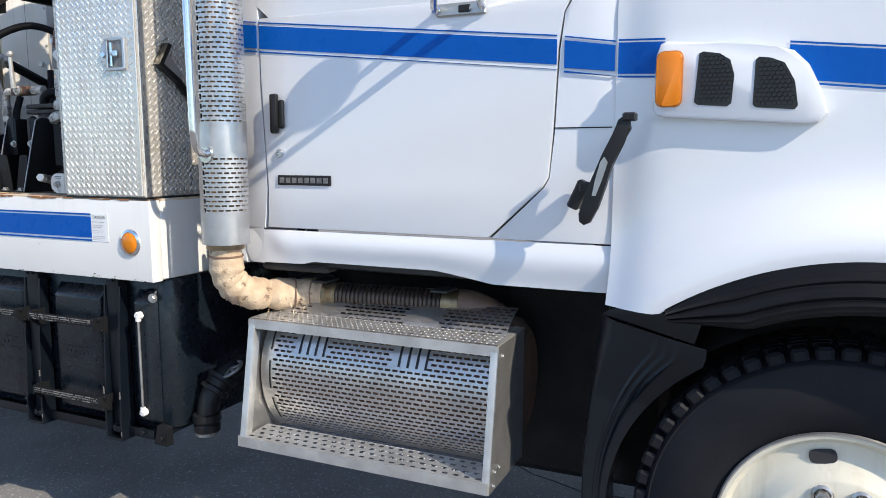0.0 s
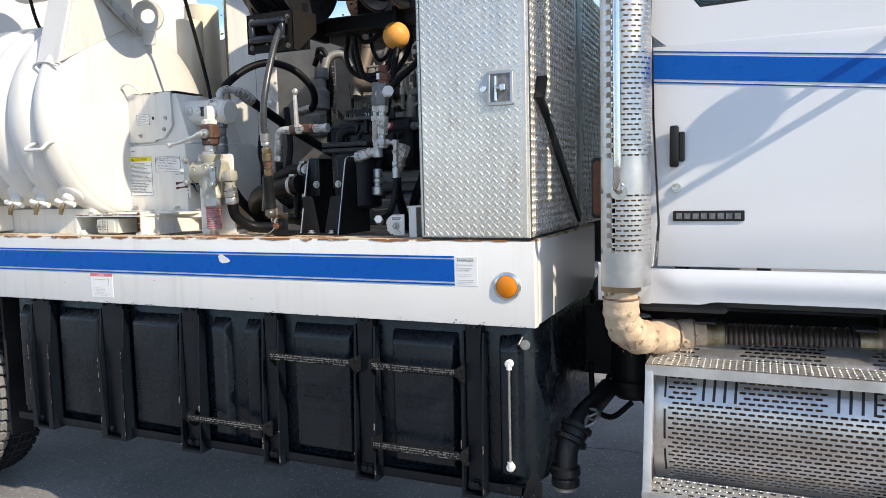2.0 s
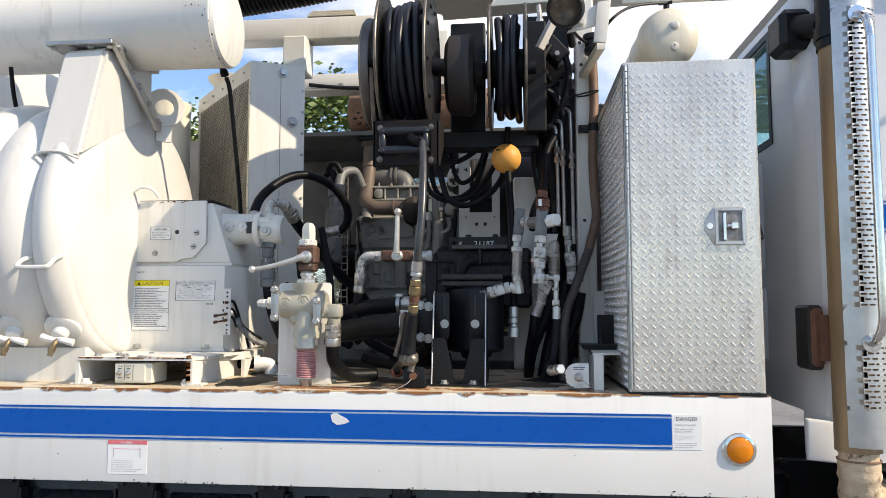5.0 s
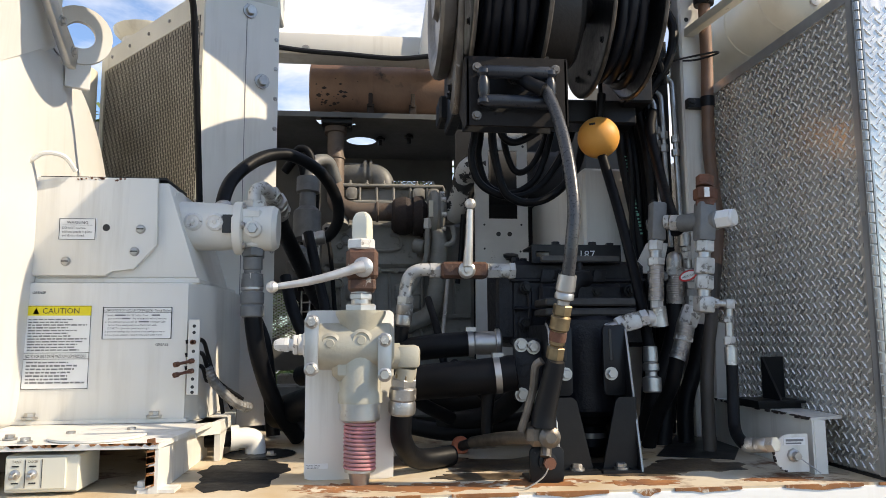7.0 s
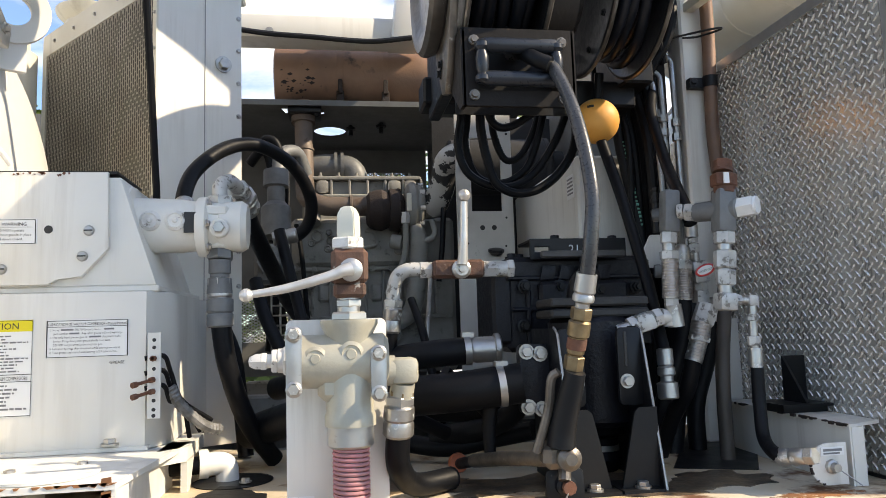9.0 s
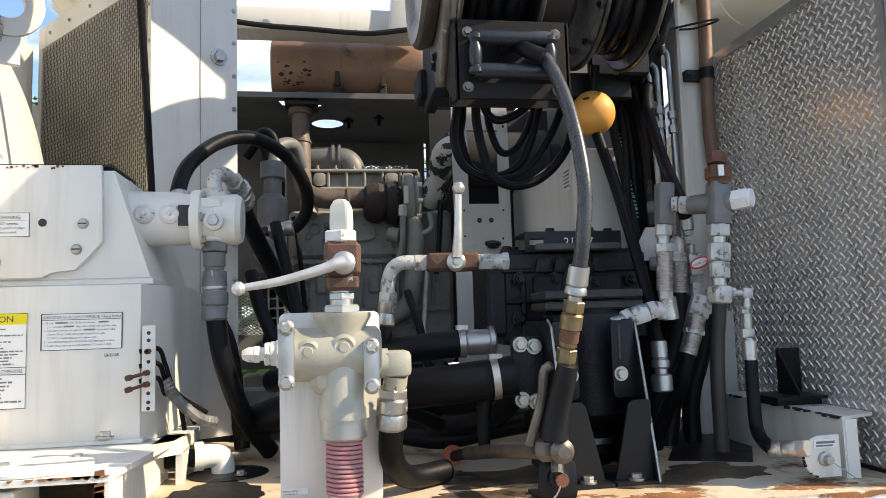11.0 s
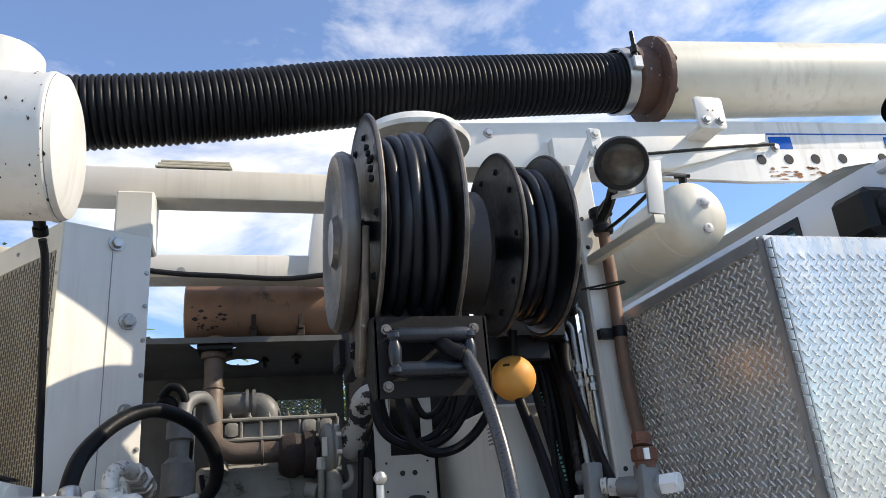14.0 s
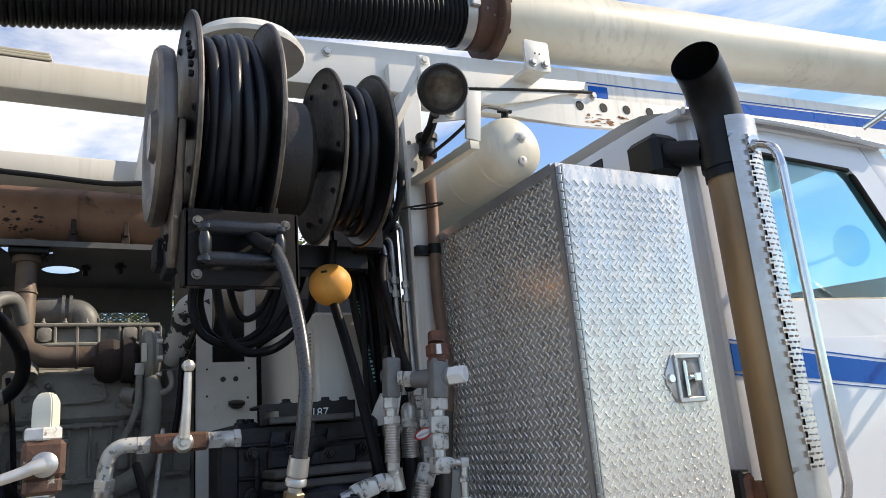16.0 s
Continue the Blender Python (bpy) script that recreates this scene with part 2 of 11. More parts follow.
STACKM = mat("tanned_exhaust_pipe", (0.34, 0.225, 0.12), 0.48, 0.35, col2=(0.17, 0.115, 0.07), scale=9, amount=0.9, stretch=(1, 1, 0.25), bump=0.1)
WRAP = mat("tan_exhaust_wrap", (0.56, 0.44, 0.31), 0.9, col2=(0.36, 0.25, 0.16), scale=16, amount=0.9, bump=0.9, bscale=60, third=(0.15, 0.095, 0.06), tscale=20, tlow=0.57, thigh=0.66)
FLEXM = mat("brown_flex_pipe", (0.085, 0.062, 0.050), 0.34, 0.6, col2=(0.045, 0.035, 0.030), amount=0.7, bump=0.1)
ENGINE = mat("grey_engine_paint", (0.31, 0.305, 0.285), 0.55, col2=(0.17, 0.162, 0.145), scale=7, amount=0.85, third=(0.06, 0.055, 0.05), tscale=14, tlow=0.6, thigh=0.72, bump=0.3, bscale=70, spec=0.3)
VALVEM = mat("cream_green_cast_valve", (0.45, 0.425, 0.345), 0.40, 0.15, col2=(0.30, 0.28, 0.225), scale=14, amount=0.7, third=(0.22, 0.2, 0.17), tscale=32, tlow=0.68, thigh=0.74, bump=0.2, bscale=70)
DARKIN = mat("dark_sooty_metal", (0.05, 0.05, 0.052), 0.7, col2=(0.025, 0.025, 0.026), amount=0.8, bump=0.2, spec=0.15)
GREYP = mat("grey_hood_paint", (0.16, 0.165, 0.165), 0.55, col2=(0.09, 0.09, 0.09), amount=0.8, scale=5, bump=0.1, spec=0.3)
SPRING = mat("faded_red_spring_paint", (0.44, 0.18, 0.20), 0.6, col2=(0.32, 0.19, 0.19), scale=30, amount=0.8, bump=0.1)
ORANGE = mat("orange_ball_plastic", (0.80, 0.38, 0.085), 0.55, col2=(0.66, 0.29, 0.05), scale=14, amount=0.6, bump=0.08, third=(0.12, 0.06, 0.03), tscale=24, tlow=0.74, thigh=0.78)
YELLOW = mat("yellow_print", (0.82, 0.68, 0.02), 0.4, bump=0.0)
REDP = mat("red_print", (0.62, 0.05, 0.05), 0.4, bump=0.0)
BLUEP = mat("blue_print", (0.03, 0.12, 0.42), 0.4, bump=0.0)
INK = mat("black_print", (0.02, 0.02, 0.02), 0.5, bump=0.0)
GREYINK = mat("faded_print", (0.20, 0.20, 0.21), 0.5, bump=0.0)
FADERED = mat("faded_red_print", (0.72, 0.17, 0.20), 0.45, bump=0.0)
PALEINK = mat("sun_bleached_print", (0.50, 0.47, 0.50), 0.5, bump=0.0)
PAPER = mat("white_label", (0.80, 0.80, 0.79), 0.4, col2=(0.74, 0.74, 0.72), bump=0.0)
IVORY = mat("ivory_plastic", (0.68, 0.66, 0.56), 0.45, bump=0.03)
CAPW = mat("white_plastic_cap", (0.80, 0.79, 0.75), 0.35, bump=0.02)
CHALK = mat("chalk_writing", (0.62, 0.64, 0.66), 0.8, bump=0.0)
GREENTXT = mat("green_hose_print", (0.10, 0.30, 0.24), 0.6, bump=0.0)
ASPHALT = mat("asphalt", (0.215, 0.212, 0.21), 0.85, col2=(0.13, 0.13, 0.132), scale=1.6, amount=0.9, third=(0.46, 0.45, 0.43), tscale=75, tlow=0.58, thigh=0.66, bump=1.0, bscale=110)
GRILLEM = mat("dusty_brown_wire", (0.40, 0.37, 0.30), 0.6, col2=(0.24, 0.21, 0.16), scale=9, amount=0.8, bump=0.1)
BARK = mat("bark", (0.09, 0.07, 0.05), 0.9, bump=0.6, bscale=20)
LEAF = mat("foliage", (0.12, 0.175, 0.040), 0.6, col2=(0.065, 0.105, 0.025), scale=0.8, amount=0.9, bump=0.0)
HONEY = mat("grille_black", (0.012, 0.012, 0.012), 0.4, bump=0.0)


def glassy(name, col, rough=0.02, alpha=0.0, trans=1.0):
    m = bpy.data.materials.new(name)
    m.use_nodes = True
    p = m.node_tree.nodes["Principled BSDF"]
    p.inputs["Base Color"].default_value = (*col, 1)
    p.inputs["Roughness"].default_value = rough
    p.inputs["Transmission Weight"].default_value = trans
    p.inputs["IOR"].default_value = 1.45
    return m


WINDOW = glassy("tinted_window_glass", (0.36, 0.68, 0.72))
AMBER = glassy("amber_lens", (0.95, 0.30, 0.01), 0.12, trans=0.35)
LENS = glassy("lamp_lens", (0.85, 0.85, 0.82), 0.08, trans=0.6)


# ---- mesh helpers ----
def basis(d):
    d = Vector(d).normalized()
    u = d.cross(Vector((0, 0, 1)) if abs(d.z) < 0.95 else Vector((1, 0, 0))).normalized()
    return u, d.cross(u).normalized(), d


def box(bm, x0, x1, y0, y1, z0, z1, bev=0.0, m=None, seg=1):
    g = bmesh.ops.create_cube(bm, size=1.0)
    vs = g["verts"]
    mm = Matrix.Translation(((x0 + x1) / 2, (y0 + y1) / 2, (z0 + z1) / 2)) @ Matrix.Diagonal((abs(x1 - x0), abs(y1 - y0), abs(z1 - z0), 1))
    bmesh.ops.transform(bm, matrix=mm, verts=vs)
    if bev:
        es = list({e for v in vs for e in v.link_edges})
        r = bmesh.ops.bevel(bm, geom=es, offset=bev, segments=seg, affect="EDGES", profile=0.5)
        vs = list({v for f in r["faces"] for v in f.verts} | {v for v in vs if v.is_valid})
    if m is not None:
        bmesh.ops.transform(bm, matrix=m, verts=[v for v in vs if v.is_valid])
    return bm


def ring(bm, c, u, v, r, seg, ph=0.0):
    return [bm.verts.new(Vector(c) + r * (math.cos(ph + 2 * math.pi * k / seg) * u + math.sin(ph + 2 * math.pi * k / seg) * v)) for k in range(seg)]


def bridge(bm, a, b):
    n = len(a)
    for k in range(n):
        bm.faces.new((a[k], a[(k + 1) % n], b[(k + 1) % n], b[k]))


def lathe(bm, prof, at, axis, seg=24, ph=0.0):
    """prof: (radius, distance along the axis); a radius of 0 closes the end to a point."""
    u, v, d = basis(axis)
    last = None
    for r, h in prof:
        c = Vector(at) + d * h
        now = [bm.verts.new(c)] if r <= 1e-6 else ring(bm, c, u, v, r, seg, ph)
        if last is not None:
            if len(last) == 1 and len(now) > 1:
                for k in range(seg):
                    bm.faces.new((last[0], now[k], now[(k + 1) % seg]))
            elif len(now) == 1 and len(last) > 1:
                for k in range(seg):
                    bm.faces.new((last[k], last[(k + 1) % seg], now[0]))
            elif len(now) > 1:
                bridge(bm, last, now)
        last = now
    return bm


def cyl(bm, a, b, r, r2=None, seg=16, bev=0.0):
    a, b = Vector(a), Vector(b)
    L = (b - a).length
    r2 = r if r2 is None else r2
    pr = [(0, 0), (r - bev, 0), (r, bev), (r2, L - bev), (r2 - bev, L), (0, L)] if bev else [(0, 0), (r, 0), (r2, L), (0, L)]
    return lathe(bm, pr, a, b - a, seg)


def hexa(bm, a, b, r):
    return cyl(bm, a, b, r, seg=6, bev=r * 0.1)


def curve_pts(pts, n=8):
    pts = [Vector(p) for p in pts]
    if len(pts) < 3:
        return pts
    out = []
    ext = [2 * pts[0] - pts[1]] + pts + [2 * pts[-1] - pts[-2]]
    for i in range(1, len(ext) - 2):
        p0, p1, p2, p3 = ext[i - 1:i + 3]
        for k in range(n):
            t = k / n
            out.append(0.5 * (2 * p1 + (p2 - p0) * t + (2 * p0 - 5 * p1 + 4 * p2 - p3) * t * t + (3 * p1 - p0 - 3 * p2 + p3) * t ** 3))
    out.append(pts[-1])
    return out


def tube(bm, pts, r, seg=12, n=8, rfun=None, closed=True):
    ps = curve_pts(pts, n)
    d = (ps[1] - ps[0]).normalized()
    u, v, _ = basis(d)
    last = None
    for i, p in enumerate(ps):
        dn = (ps[min(i + 1, len(ps) - 1)] - ps[max(i - 1, 0)]).normalized()
        q = d.rotation_difference(dn)
        u, v, d = q @ u, q @ v, dn
        now = ring(bm, p, u, v, rfun(i, len(ps)) if rfun else r, seg)
        if last:
            bridge(bm, last, now)
        elif closed:
            bm.faces.new(list(reversed(now)))
        last = now
    if closed:
        bm.faces.new(last)
    return bm


def prism(bm, poly, plane, a, b, bev=0.0):
    """poly in the plane 'xz', 'yz' or 'xy', drawn out along the third axis from a to b."""
    def pt(p, h):
        return {"xz": (p[0], h, p[1]), "yz": (h, p[0], p[1]), "xy": (p[0], p[1], h)}[plane]
    va = [bm.verts.new(pt(p, a)) for p in poly]
    vb = [bm.verts.new(pt(p, b)) for p in poly]
    fs = [bm.faces.new(va), bm.faces.new(list(reversed(vb)))]
    n = len(poly)
    for k in range(n):
        fs.append(bm.faces.new((va[k], vb[k], vb[(k + 1) % n], va[(k + 1) % n])))
    if bev:
        es = list({e for f in fs[:2] for e in f.edges})
        bmesh.ops.bevel(bm, geom=es, offset=bev, segments=2, affect="EDGES", profile=0.5)
    return bm


def rounded(x0, x1, y0, y1, r, n=5):
    out = []
    for cx, cy, a0 in ((x1 - r, y1 - r, 0), (x0 + r, y1 - r, 90), (x0 + r, y0 + r, 180), (x1 - r, y0 + r, 270)):
        for k in range(n + 1):
            a = radians(a0 + 90 * k / n)
            out.append((cx + r * math.cos(a), cy + r * math.sin(a)))
    return out


def bolt(bm, p, n, r=0.010):
    n = Vector(n).normalized()
    p = Vector(p)
    cyl(bm, p, p + n * r * 0.35, r * 1.45, seg=12)
    hexa(bm, p + n * r * 0.3, p + n * r * 1.1, r)
    return bm


def sheet(bm, f, nu, nv):
    """A surface from f(i, j) over a grid of nu by nv cells."""
    g = [[bm.verts.new(f(i / nu, j / nv)) for j in range(nv + 1)] for i in range(nu + 1)]
    for i in range(nu):
        for j in range(nv):
            bm.faces.new((g[i][j], g[i + 1][j], g[i + 1][j + 1], g[i][j + 1]))
    return bm


def slotted(bm, f, cols, rows, keep=lambda i, j: True, hole=(0.72, 0.42), stagger=True):
    """A surface f(s, t) over 0..1 pierced by rounded slots, one to a cell; keep() false leaves a cell whole."""
    for j in range(rows):
        off = 0.5 if stagger and j % 2 else 0.0
        for i in range(-1 if off else 0, cols):
            s0, s1 = (i + off) / cols, (i + 1 + off) / cols
            t0, t1 = j / rows, (j + 1) / rows
            c0, c1 = max(s0, 0.0), min(s1, 1.0)
            if c1 - c0 < 1e-6:
                continue
            full = c0 == s0 and c1 == s1 and keep(i, j)
            if not full:
                bm.faces.new([bm.verts.new(f(a, b)) for a, b in ((c0, t0), (c1, t0), (c1, t1), (c0, t1))])
                continue
            mx, my, hw, hh = (s0 + s1) / 2, (t0 + t1) / 2, (s1 - s0) * hole[0] / 2, (t1 - t0) * hole[1] / 2
            outer = [(s0, t0), (mx, t0), (s1, t0), (s1, my), (s1, t1), (mx, t1), (s0, t1), (s0, my)]
            inner = [(mx - hw * 0.8, my - hh), (mx, my - hh), (mx + hw * 0.8, my - hh), (mx + hw, my), (mx + hw * 0.8, my + hh), (mx, my + hh), (mx - hw * 0.8, my + hh), (mx - hw, my)]
            vo, vi = [bm.verts.new(f(*p)) for p in outer], [bm.verts.new(f(*p)) for p in inner]
            for k in range(8):
                bm.faces.new((vo[k], vo[(k + 1) % 8], vi[(k + 1) % 8], vi[k]))
    bmesh.ops.remove_doubles(bm, verts=bm.verts, dist=1e-5)
    return bm


def mesh_of(name, bm, material, smooth=32.0, normals=True):
    if normals:
        bmesh.ops.recalc_face_normals(bm, faces=bm.faces)
    me = bpy.data.meshes.new(name)
    bm.to_mesh(me)
    bm.free()
    me.materials.append(material)
    if smooth:
        me.polygons.foreach_set("use_smooth", [True] * len(me.polygons))
        me.set_sharp_from_angle(angle=radians(smooth))
    return me


def part(name, bm, material, parent, label="", smooth=32.0, normals=True):
    ob = new(name, mesh_of(name, bm, material, smooth, normals))
    ob.parent = parent
    ob.matrix_parent_inverse = Matrix.Translation(-place[parent.name])
    place[ob.name] = Vector((0, 0, 0))
    if label:
        ob["label"] = label
    return ob


place = {}


def thing(name, at, label, category, group="", kind=""):
    ob = new(name)
    ob.empty_display_size = 0.05
    ob.location = at
    place[ob.name] = Vector(at)
    return tagged(ob, label, category, group, kind)


def pieces(name, bm, material, parent, label=""):
    """Links every loose piece of a bmesh as a part of its own."""
    seen = set()
    for v in list(bm.verts):
        if v in seen:
            continue
        group, todo = [], [v]
        seen.add(v)
        while todo:
            a = todo.pop()
            group.append(a)
            for e in a.link_edges:
                b = e.other_vert(a)
                if b not in seen:
                    seen.add(b)
                    todo.append(b)
        one = B()
        twin = {a: one.verts.new(a.co) for a in group}
        for face in {q for a in group for q in a.link_faces}:
            one.faces.new([twin[a] for a in face.verts])
        part(name, one, material, parent, label)
    bm.free()


def solid(name, bm, material, label, category, group="", kind="", smooth=32.0):
    ob = new(name, mesh_of(name, bm, material, smooth))
    place[ob.name] = Vector((0, 0, 0))
    return tagged(ob, label, category, group, kind)


def B():
    return bmesh.new()


def lettering(parent, text, at, size, material, right=(1, 0, 0), up=(0, 0, 1), name="lettering", align="LEFT", fat=0.0, wide=1.0, fit=0.0):
    cu = bpy.data.curves.new("t", "FONT")
    cu.body, cu.size, cu.resolution_u, cu.align_x, cu.offset = text, size, 2, align, fat
    tmp = bpy.data.objects.new("t", cu)
    scene.collection.objects.link(tmp)
    me = bpy.data.meshes.new_from_object(tmp)
    bpy.data.objects.remove(tmp)
    if fit and me.vertices:
        wide = min(wide, fit / max(v.co.x for v in me.vertices))
    r, u = Vector(right).normalized(), Vector(up).normalized()
    n = r.cross(u)
    mm = Matrix((r, u, n)).transposed().to_4x4()
    mm.translation = at
    me.transform(mm @ Matrix.Diagonal((wide, 1, 1, 1)))
    me.materials.clear()
    me.materials.append(material)
    ob = new(name, me)
    ob.parent = parent
    ob.matrix_parent_inverse = Matrix.Translation(-place[parent.name])
    place[ob.name] = Vector((0, 0, 0))
    return ob


def sticker(parent, x0, x1, y, z0, z1, rows=(), name="label", base=None, label=""):
    """A thin printed label on a face towards -y. rows: (kind, x0, x1, z0, z1 as shares of it, material, text)."""
    bm = B()
    box(bm, x0, x1, y - 0.0012, y + 0.001, z0, z1)
    lab = part(name, bm, base or PAPER, parent, label)
    W, H = x1 - x0, z1 - z0
    bars = {}
    for kind, a, b, c, d, material, text in rows:
        if kind == "bar":
            box(bars.setdefault(material.name, (B(), material))[0], x0 + a * W, x0 + b * W, y - 0.0020, y - 0.0005, z0 + c * H, z0 + d * H)
        elif kind == "tri":
            prism(bars.setdefault(material.name, (B(), material))[0], [(x0 + a * W, z0 + c * H), (x0 + b * W, z0 + c * H), (x0 + (a + b) / 2 * W, z0 + d * H)], "xz", y - 0.0020, y - 0.0005)
        else:
            lettering(lab, text, (x0 + a * W, y - 0.0026, z0 + c * H), (d - c) * H * 1.35, material, wide=kind if isinstance(kind, float) else 1.0, fit=(b - a) * W)
    for bm, material in bars.values():
        many = len(bm.verts) > 8
        ink = part("print", bm, material, lab)
        if many:
            tagged(ink, kind="stuff")
    return lab


def lines(a, b, top, bottom, n, seed=1, material=None, thick=0.30):
    """Rows of bars for small print."""
    rnd = random.Random(seed)
    out = []
    for k in range(n):
        z = top - (top - bottom) * (k + 0.5) / n
        h = (top - bottom) / n * thick / 2
        x, end = a, a + (b - a) * rnd.uniform(0.62, 1.0)
        while x < end:
            w = rnd.uniform(0.03, 0.11)
            out.append(("bar", x, min(x + w, end), z - h * rnd.uniform(0.7, 1.0), z + h * rnd.uniform(0.7, 1.1), material or GREYINK, ""))
            x += w + 0.018
    return out


def frame_rows(t=0.012, s=0.02):
    return [("bar", s, 1 - s, 1 - s - t, 1 - s, INK, ""), ("bar", s, 1 - s, s, s + t, INK, ""), ("bar", s, s + t * 0.8, s, 1 - s, INK, ""), ("bar", 1 - s - t * 0.8, 1 - s, s, 1 - s, INK, "")]


# ---- ground and distance ----
bm = B()
sheet(bm, lambda s, t: Vector(((s - 0.5) * 900, (t - 0.5) * 900, GROUND)), 24, 24)
solid("ground", bm, ASPHALT, "worn grey asphalt of a parking lot with cracks", "ground", kind="structure")

bm = B()
rnd = random.Random(5)
for path in (((-3.2, 1.9), (-1.4, 1.5), (0.2, 1.8), (1.4, 1.2), (3.0, 1.6)), ((0.3, 1.7), (0.4, 3.0), (1.2, 4.4), (0.9, 6.5)), ((-0.5, 3.2), (0.6, 3.4), (2.4, 3.0)), ((-3.6, -0.4), (-2.4, -0.5), (-1.2, -0.2), (-0.2, -0.6))):
    ps = curve_pts([(x, y, GROUND + 0.002) for x, y in path], 14)
    ps = [p + Vector((rnd.uniform(-0.02, 0.02), rnd.uniform(-0.02, 0.02), 0)) for p in ps]
    for a, b in zip(ps, ps[1:]):
        n = (b - a).cross(Vector((0, 0, 1))).normalized() * rnd.uniform(0.003, 0.007)
        bm.faces.new([bm.verts.new(p) for p in (a - n, b - n, b + n, a + n)])
solid("pavement_cracks", bm, DARKIN, "dark cracks in the asphalt", "crack", kind="structure", smooth=0)


def tree(at, height, spread, seed, leaves, lean=0.0):
    rnd = random.Random(seed)
    root = thing("tree", at, "bare-limbed tree in early green leaf beyond the lot", "tree", "trees beyond the lot")
    at = Vector(at)
    trunk, crown = B(), B()
    tips = []

    def limb(p, d, length, r, depth):
        pts = [p]
        for k in range(4):
            d = (d + Vector((rnd.uniform(-0.22, 0.22), rnd.uniform(-0.22, 0.22), rnd.uniform(-0.05, 0.14)))).normalized()
            pts.append(pts[-1] + d * length / 4)
        tube(trunk, pts, r, seg=7, n=2, rfun=lambda i, n: r * (1 - 0.55 * i / max(n - 1, 1)))
        if depth == 0:
            tips.extend(pts[2:])
            return
        for k in range(4 if depth > 1 else 3):
            a = rnd.uniform(0, 6.28)
            q = pts[2 + k % 3]
            limb(q, (d * 0.5 + Vector((math.cos(a), math.sin(a), rnd.uniform(0.1, 0.8))) * 0.9).normalized(), length * rnd.uniform(0.55, 0.75), r * 0.5, depth - 1)

    limb(at, Vector((lean, 0, 1)).normalized(), height * 0.45, height * 0.028, 3)
    for k in range(leaves):
        c = rnd.choice(tips) + Vector((rnd.gauss(0, 1), rnd.gauss(0, 1), rnd.gauss(0, 0.8))) * spread * 0.1
        n = Vector((rnd.gauss(0, 1), rnd.gauss(0, 1), rnd.gauss(0, 1))).normalized()
        u, v, _ = basis(n)
        s = rnd.uniform(0.05, 0.13) * height / 8
        crown.faces.new([crown.verts.new(c + w) for w in (u * s, v * s * 0.55, -u * s, -v * s * 0.55)])
    part("trunk", trunk, BARK, root)
    part("crown", crown, LEAF, root, "sparse light green leaves", smooth=0, normals=False)


for at, h, s, seed, n, lean in (((0.5, 17, GROUND), 6.2, 5.0, 3, 5200, 0.25), ((4.0, 20, GROUND), 8.0, 7.0, 8, 4200, -0.2), ((-3.4, 15, GROUND), 5.6, 6.0, 4, 6500, 0.0),
                               ((-8.3, 17, GROUND), 9.4, 3.6, 6, 9000, 0.0), ((-14.8, 17, GROUND), 8.0, 5.0, 11, 8000, 0.0), ((9.0, 19, GROUND), 8.0, 7.0, 14, 3000, 0.0)):
    tree(at, h, s, seed, n, lean)

bm = B()
rnd = random.Random(21)
for k in range(9000):
    c = Vector((rnd.uniform(-26, 26), 19 + rnd.gauss(0, 0.7), GROUND + abs(rnd.gauss(0, 1)) * 1.0))
    u, v, _ = basis(Vector((rnd.gauss(0, 1), rnd.gauss(0, 1), rnd.gauss(0, 1))))
    s = rnd.uniform(0.1, 0.26)
    bm.faces.new([bm.verts.new(c + w) for w in (u * s, v * s * 0.6, -u * s, -v * s * 0.6)])
hedge = new("hedge", mesh_of("hedge", bm, LEAF, 0, False))
tagged(hedge, "row of green bushes along the edge of the lot", "bushes", kind="stuff")

# ---- flatbed deck ----
deck = thing("truck_deck", (-1.4, 1.2, GROUND), "white steel truck deck with blue stripe and rusty edge", "truck deck")
bm = B()
prism(bm, [(0.095, 1.152), (0.095, 1.441), (-4.6, 1.441), (-4.6, 1.40), (-2.95, 1.40), (-2.755, 1.152)], "xz", 0.0, 0.05, bev=0.004)
fascia = part("side_rail", bm, FASCIA, deck, "white painted side rail with chips")
bm = B()
box(bm, 0.052, 0.0952, 0.052, 0.95, 1.155, 1.440, bev=0.004)
part("front_rail", bm, FASCIA, deck)
bm = B()
prism(bm, [(0.094, 0.004), (0.094, 0.95), (-0.30, 0.95), (-0.36, 0.86), (-0.66, 0.80), (-1.20, 0.80), (-1.75, 1.0), (-4.6, 1.0), (-4.6, 0.004)], "xy", 1.436, 1.4455)
part("deck_plate", bm, DECKM, deck, "cream deck plate with rust stains")
bm = B()
box(bm, -4.6, 0.05, 0.95, 1.12, 1.16, 1.42, bev=0.01)
box(bm, -4.6, 0.05, 1.95, 2.12, 1.16, 1.42, bev=0.01)
box(bm, -1.85, -1.76, 0.06, 2.3, 1.28, 1.43)
box(bm, -0.35, -0.26, 0.06, 2.3, 1.28, 1.43)
box(bm, -4.6, -1.85, 2.3, 2.36, 1.16, 1.44)
part("subframe", bm, GREYP, deck, "grey frame rails")
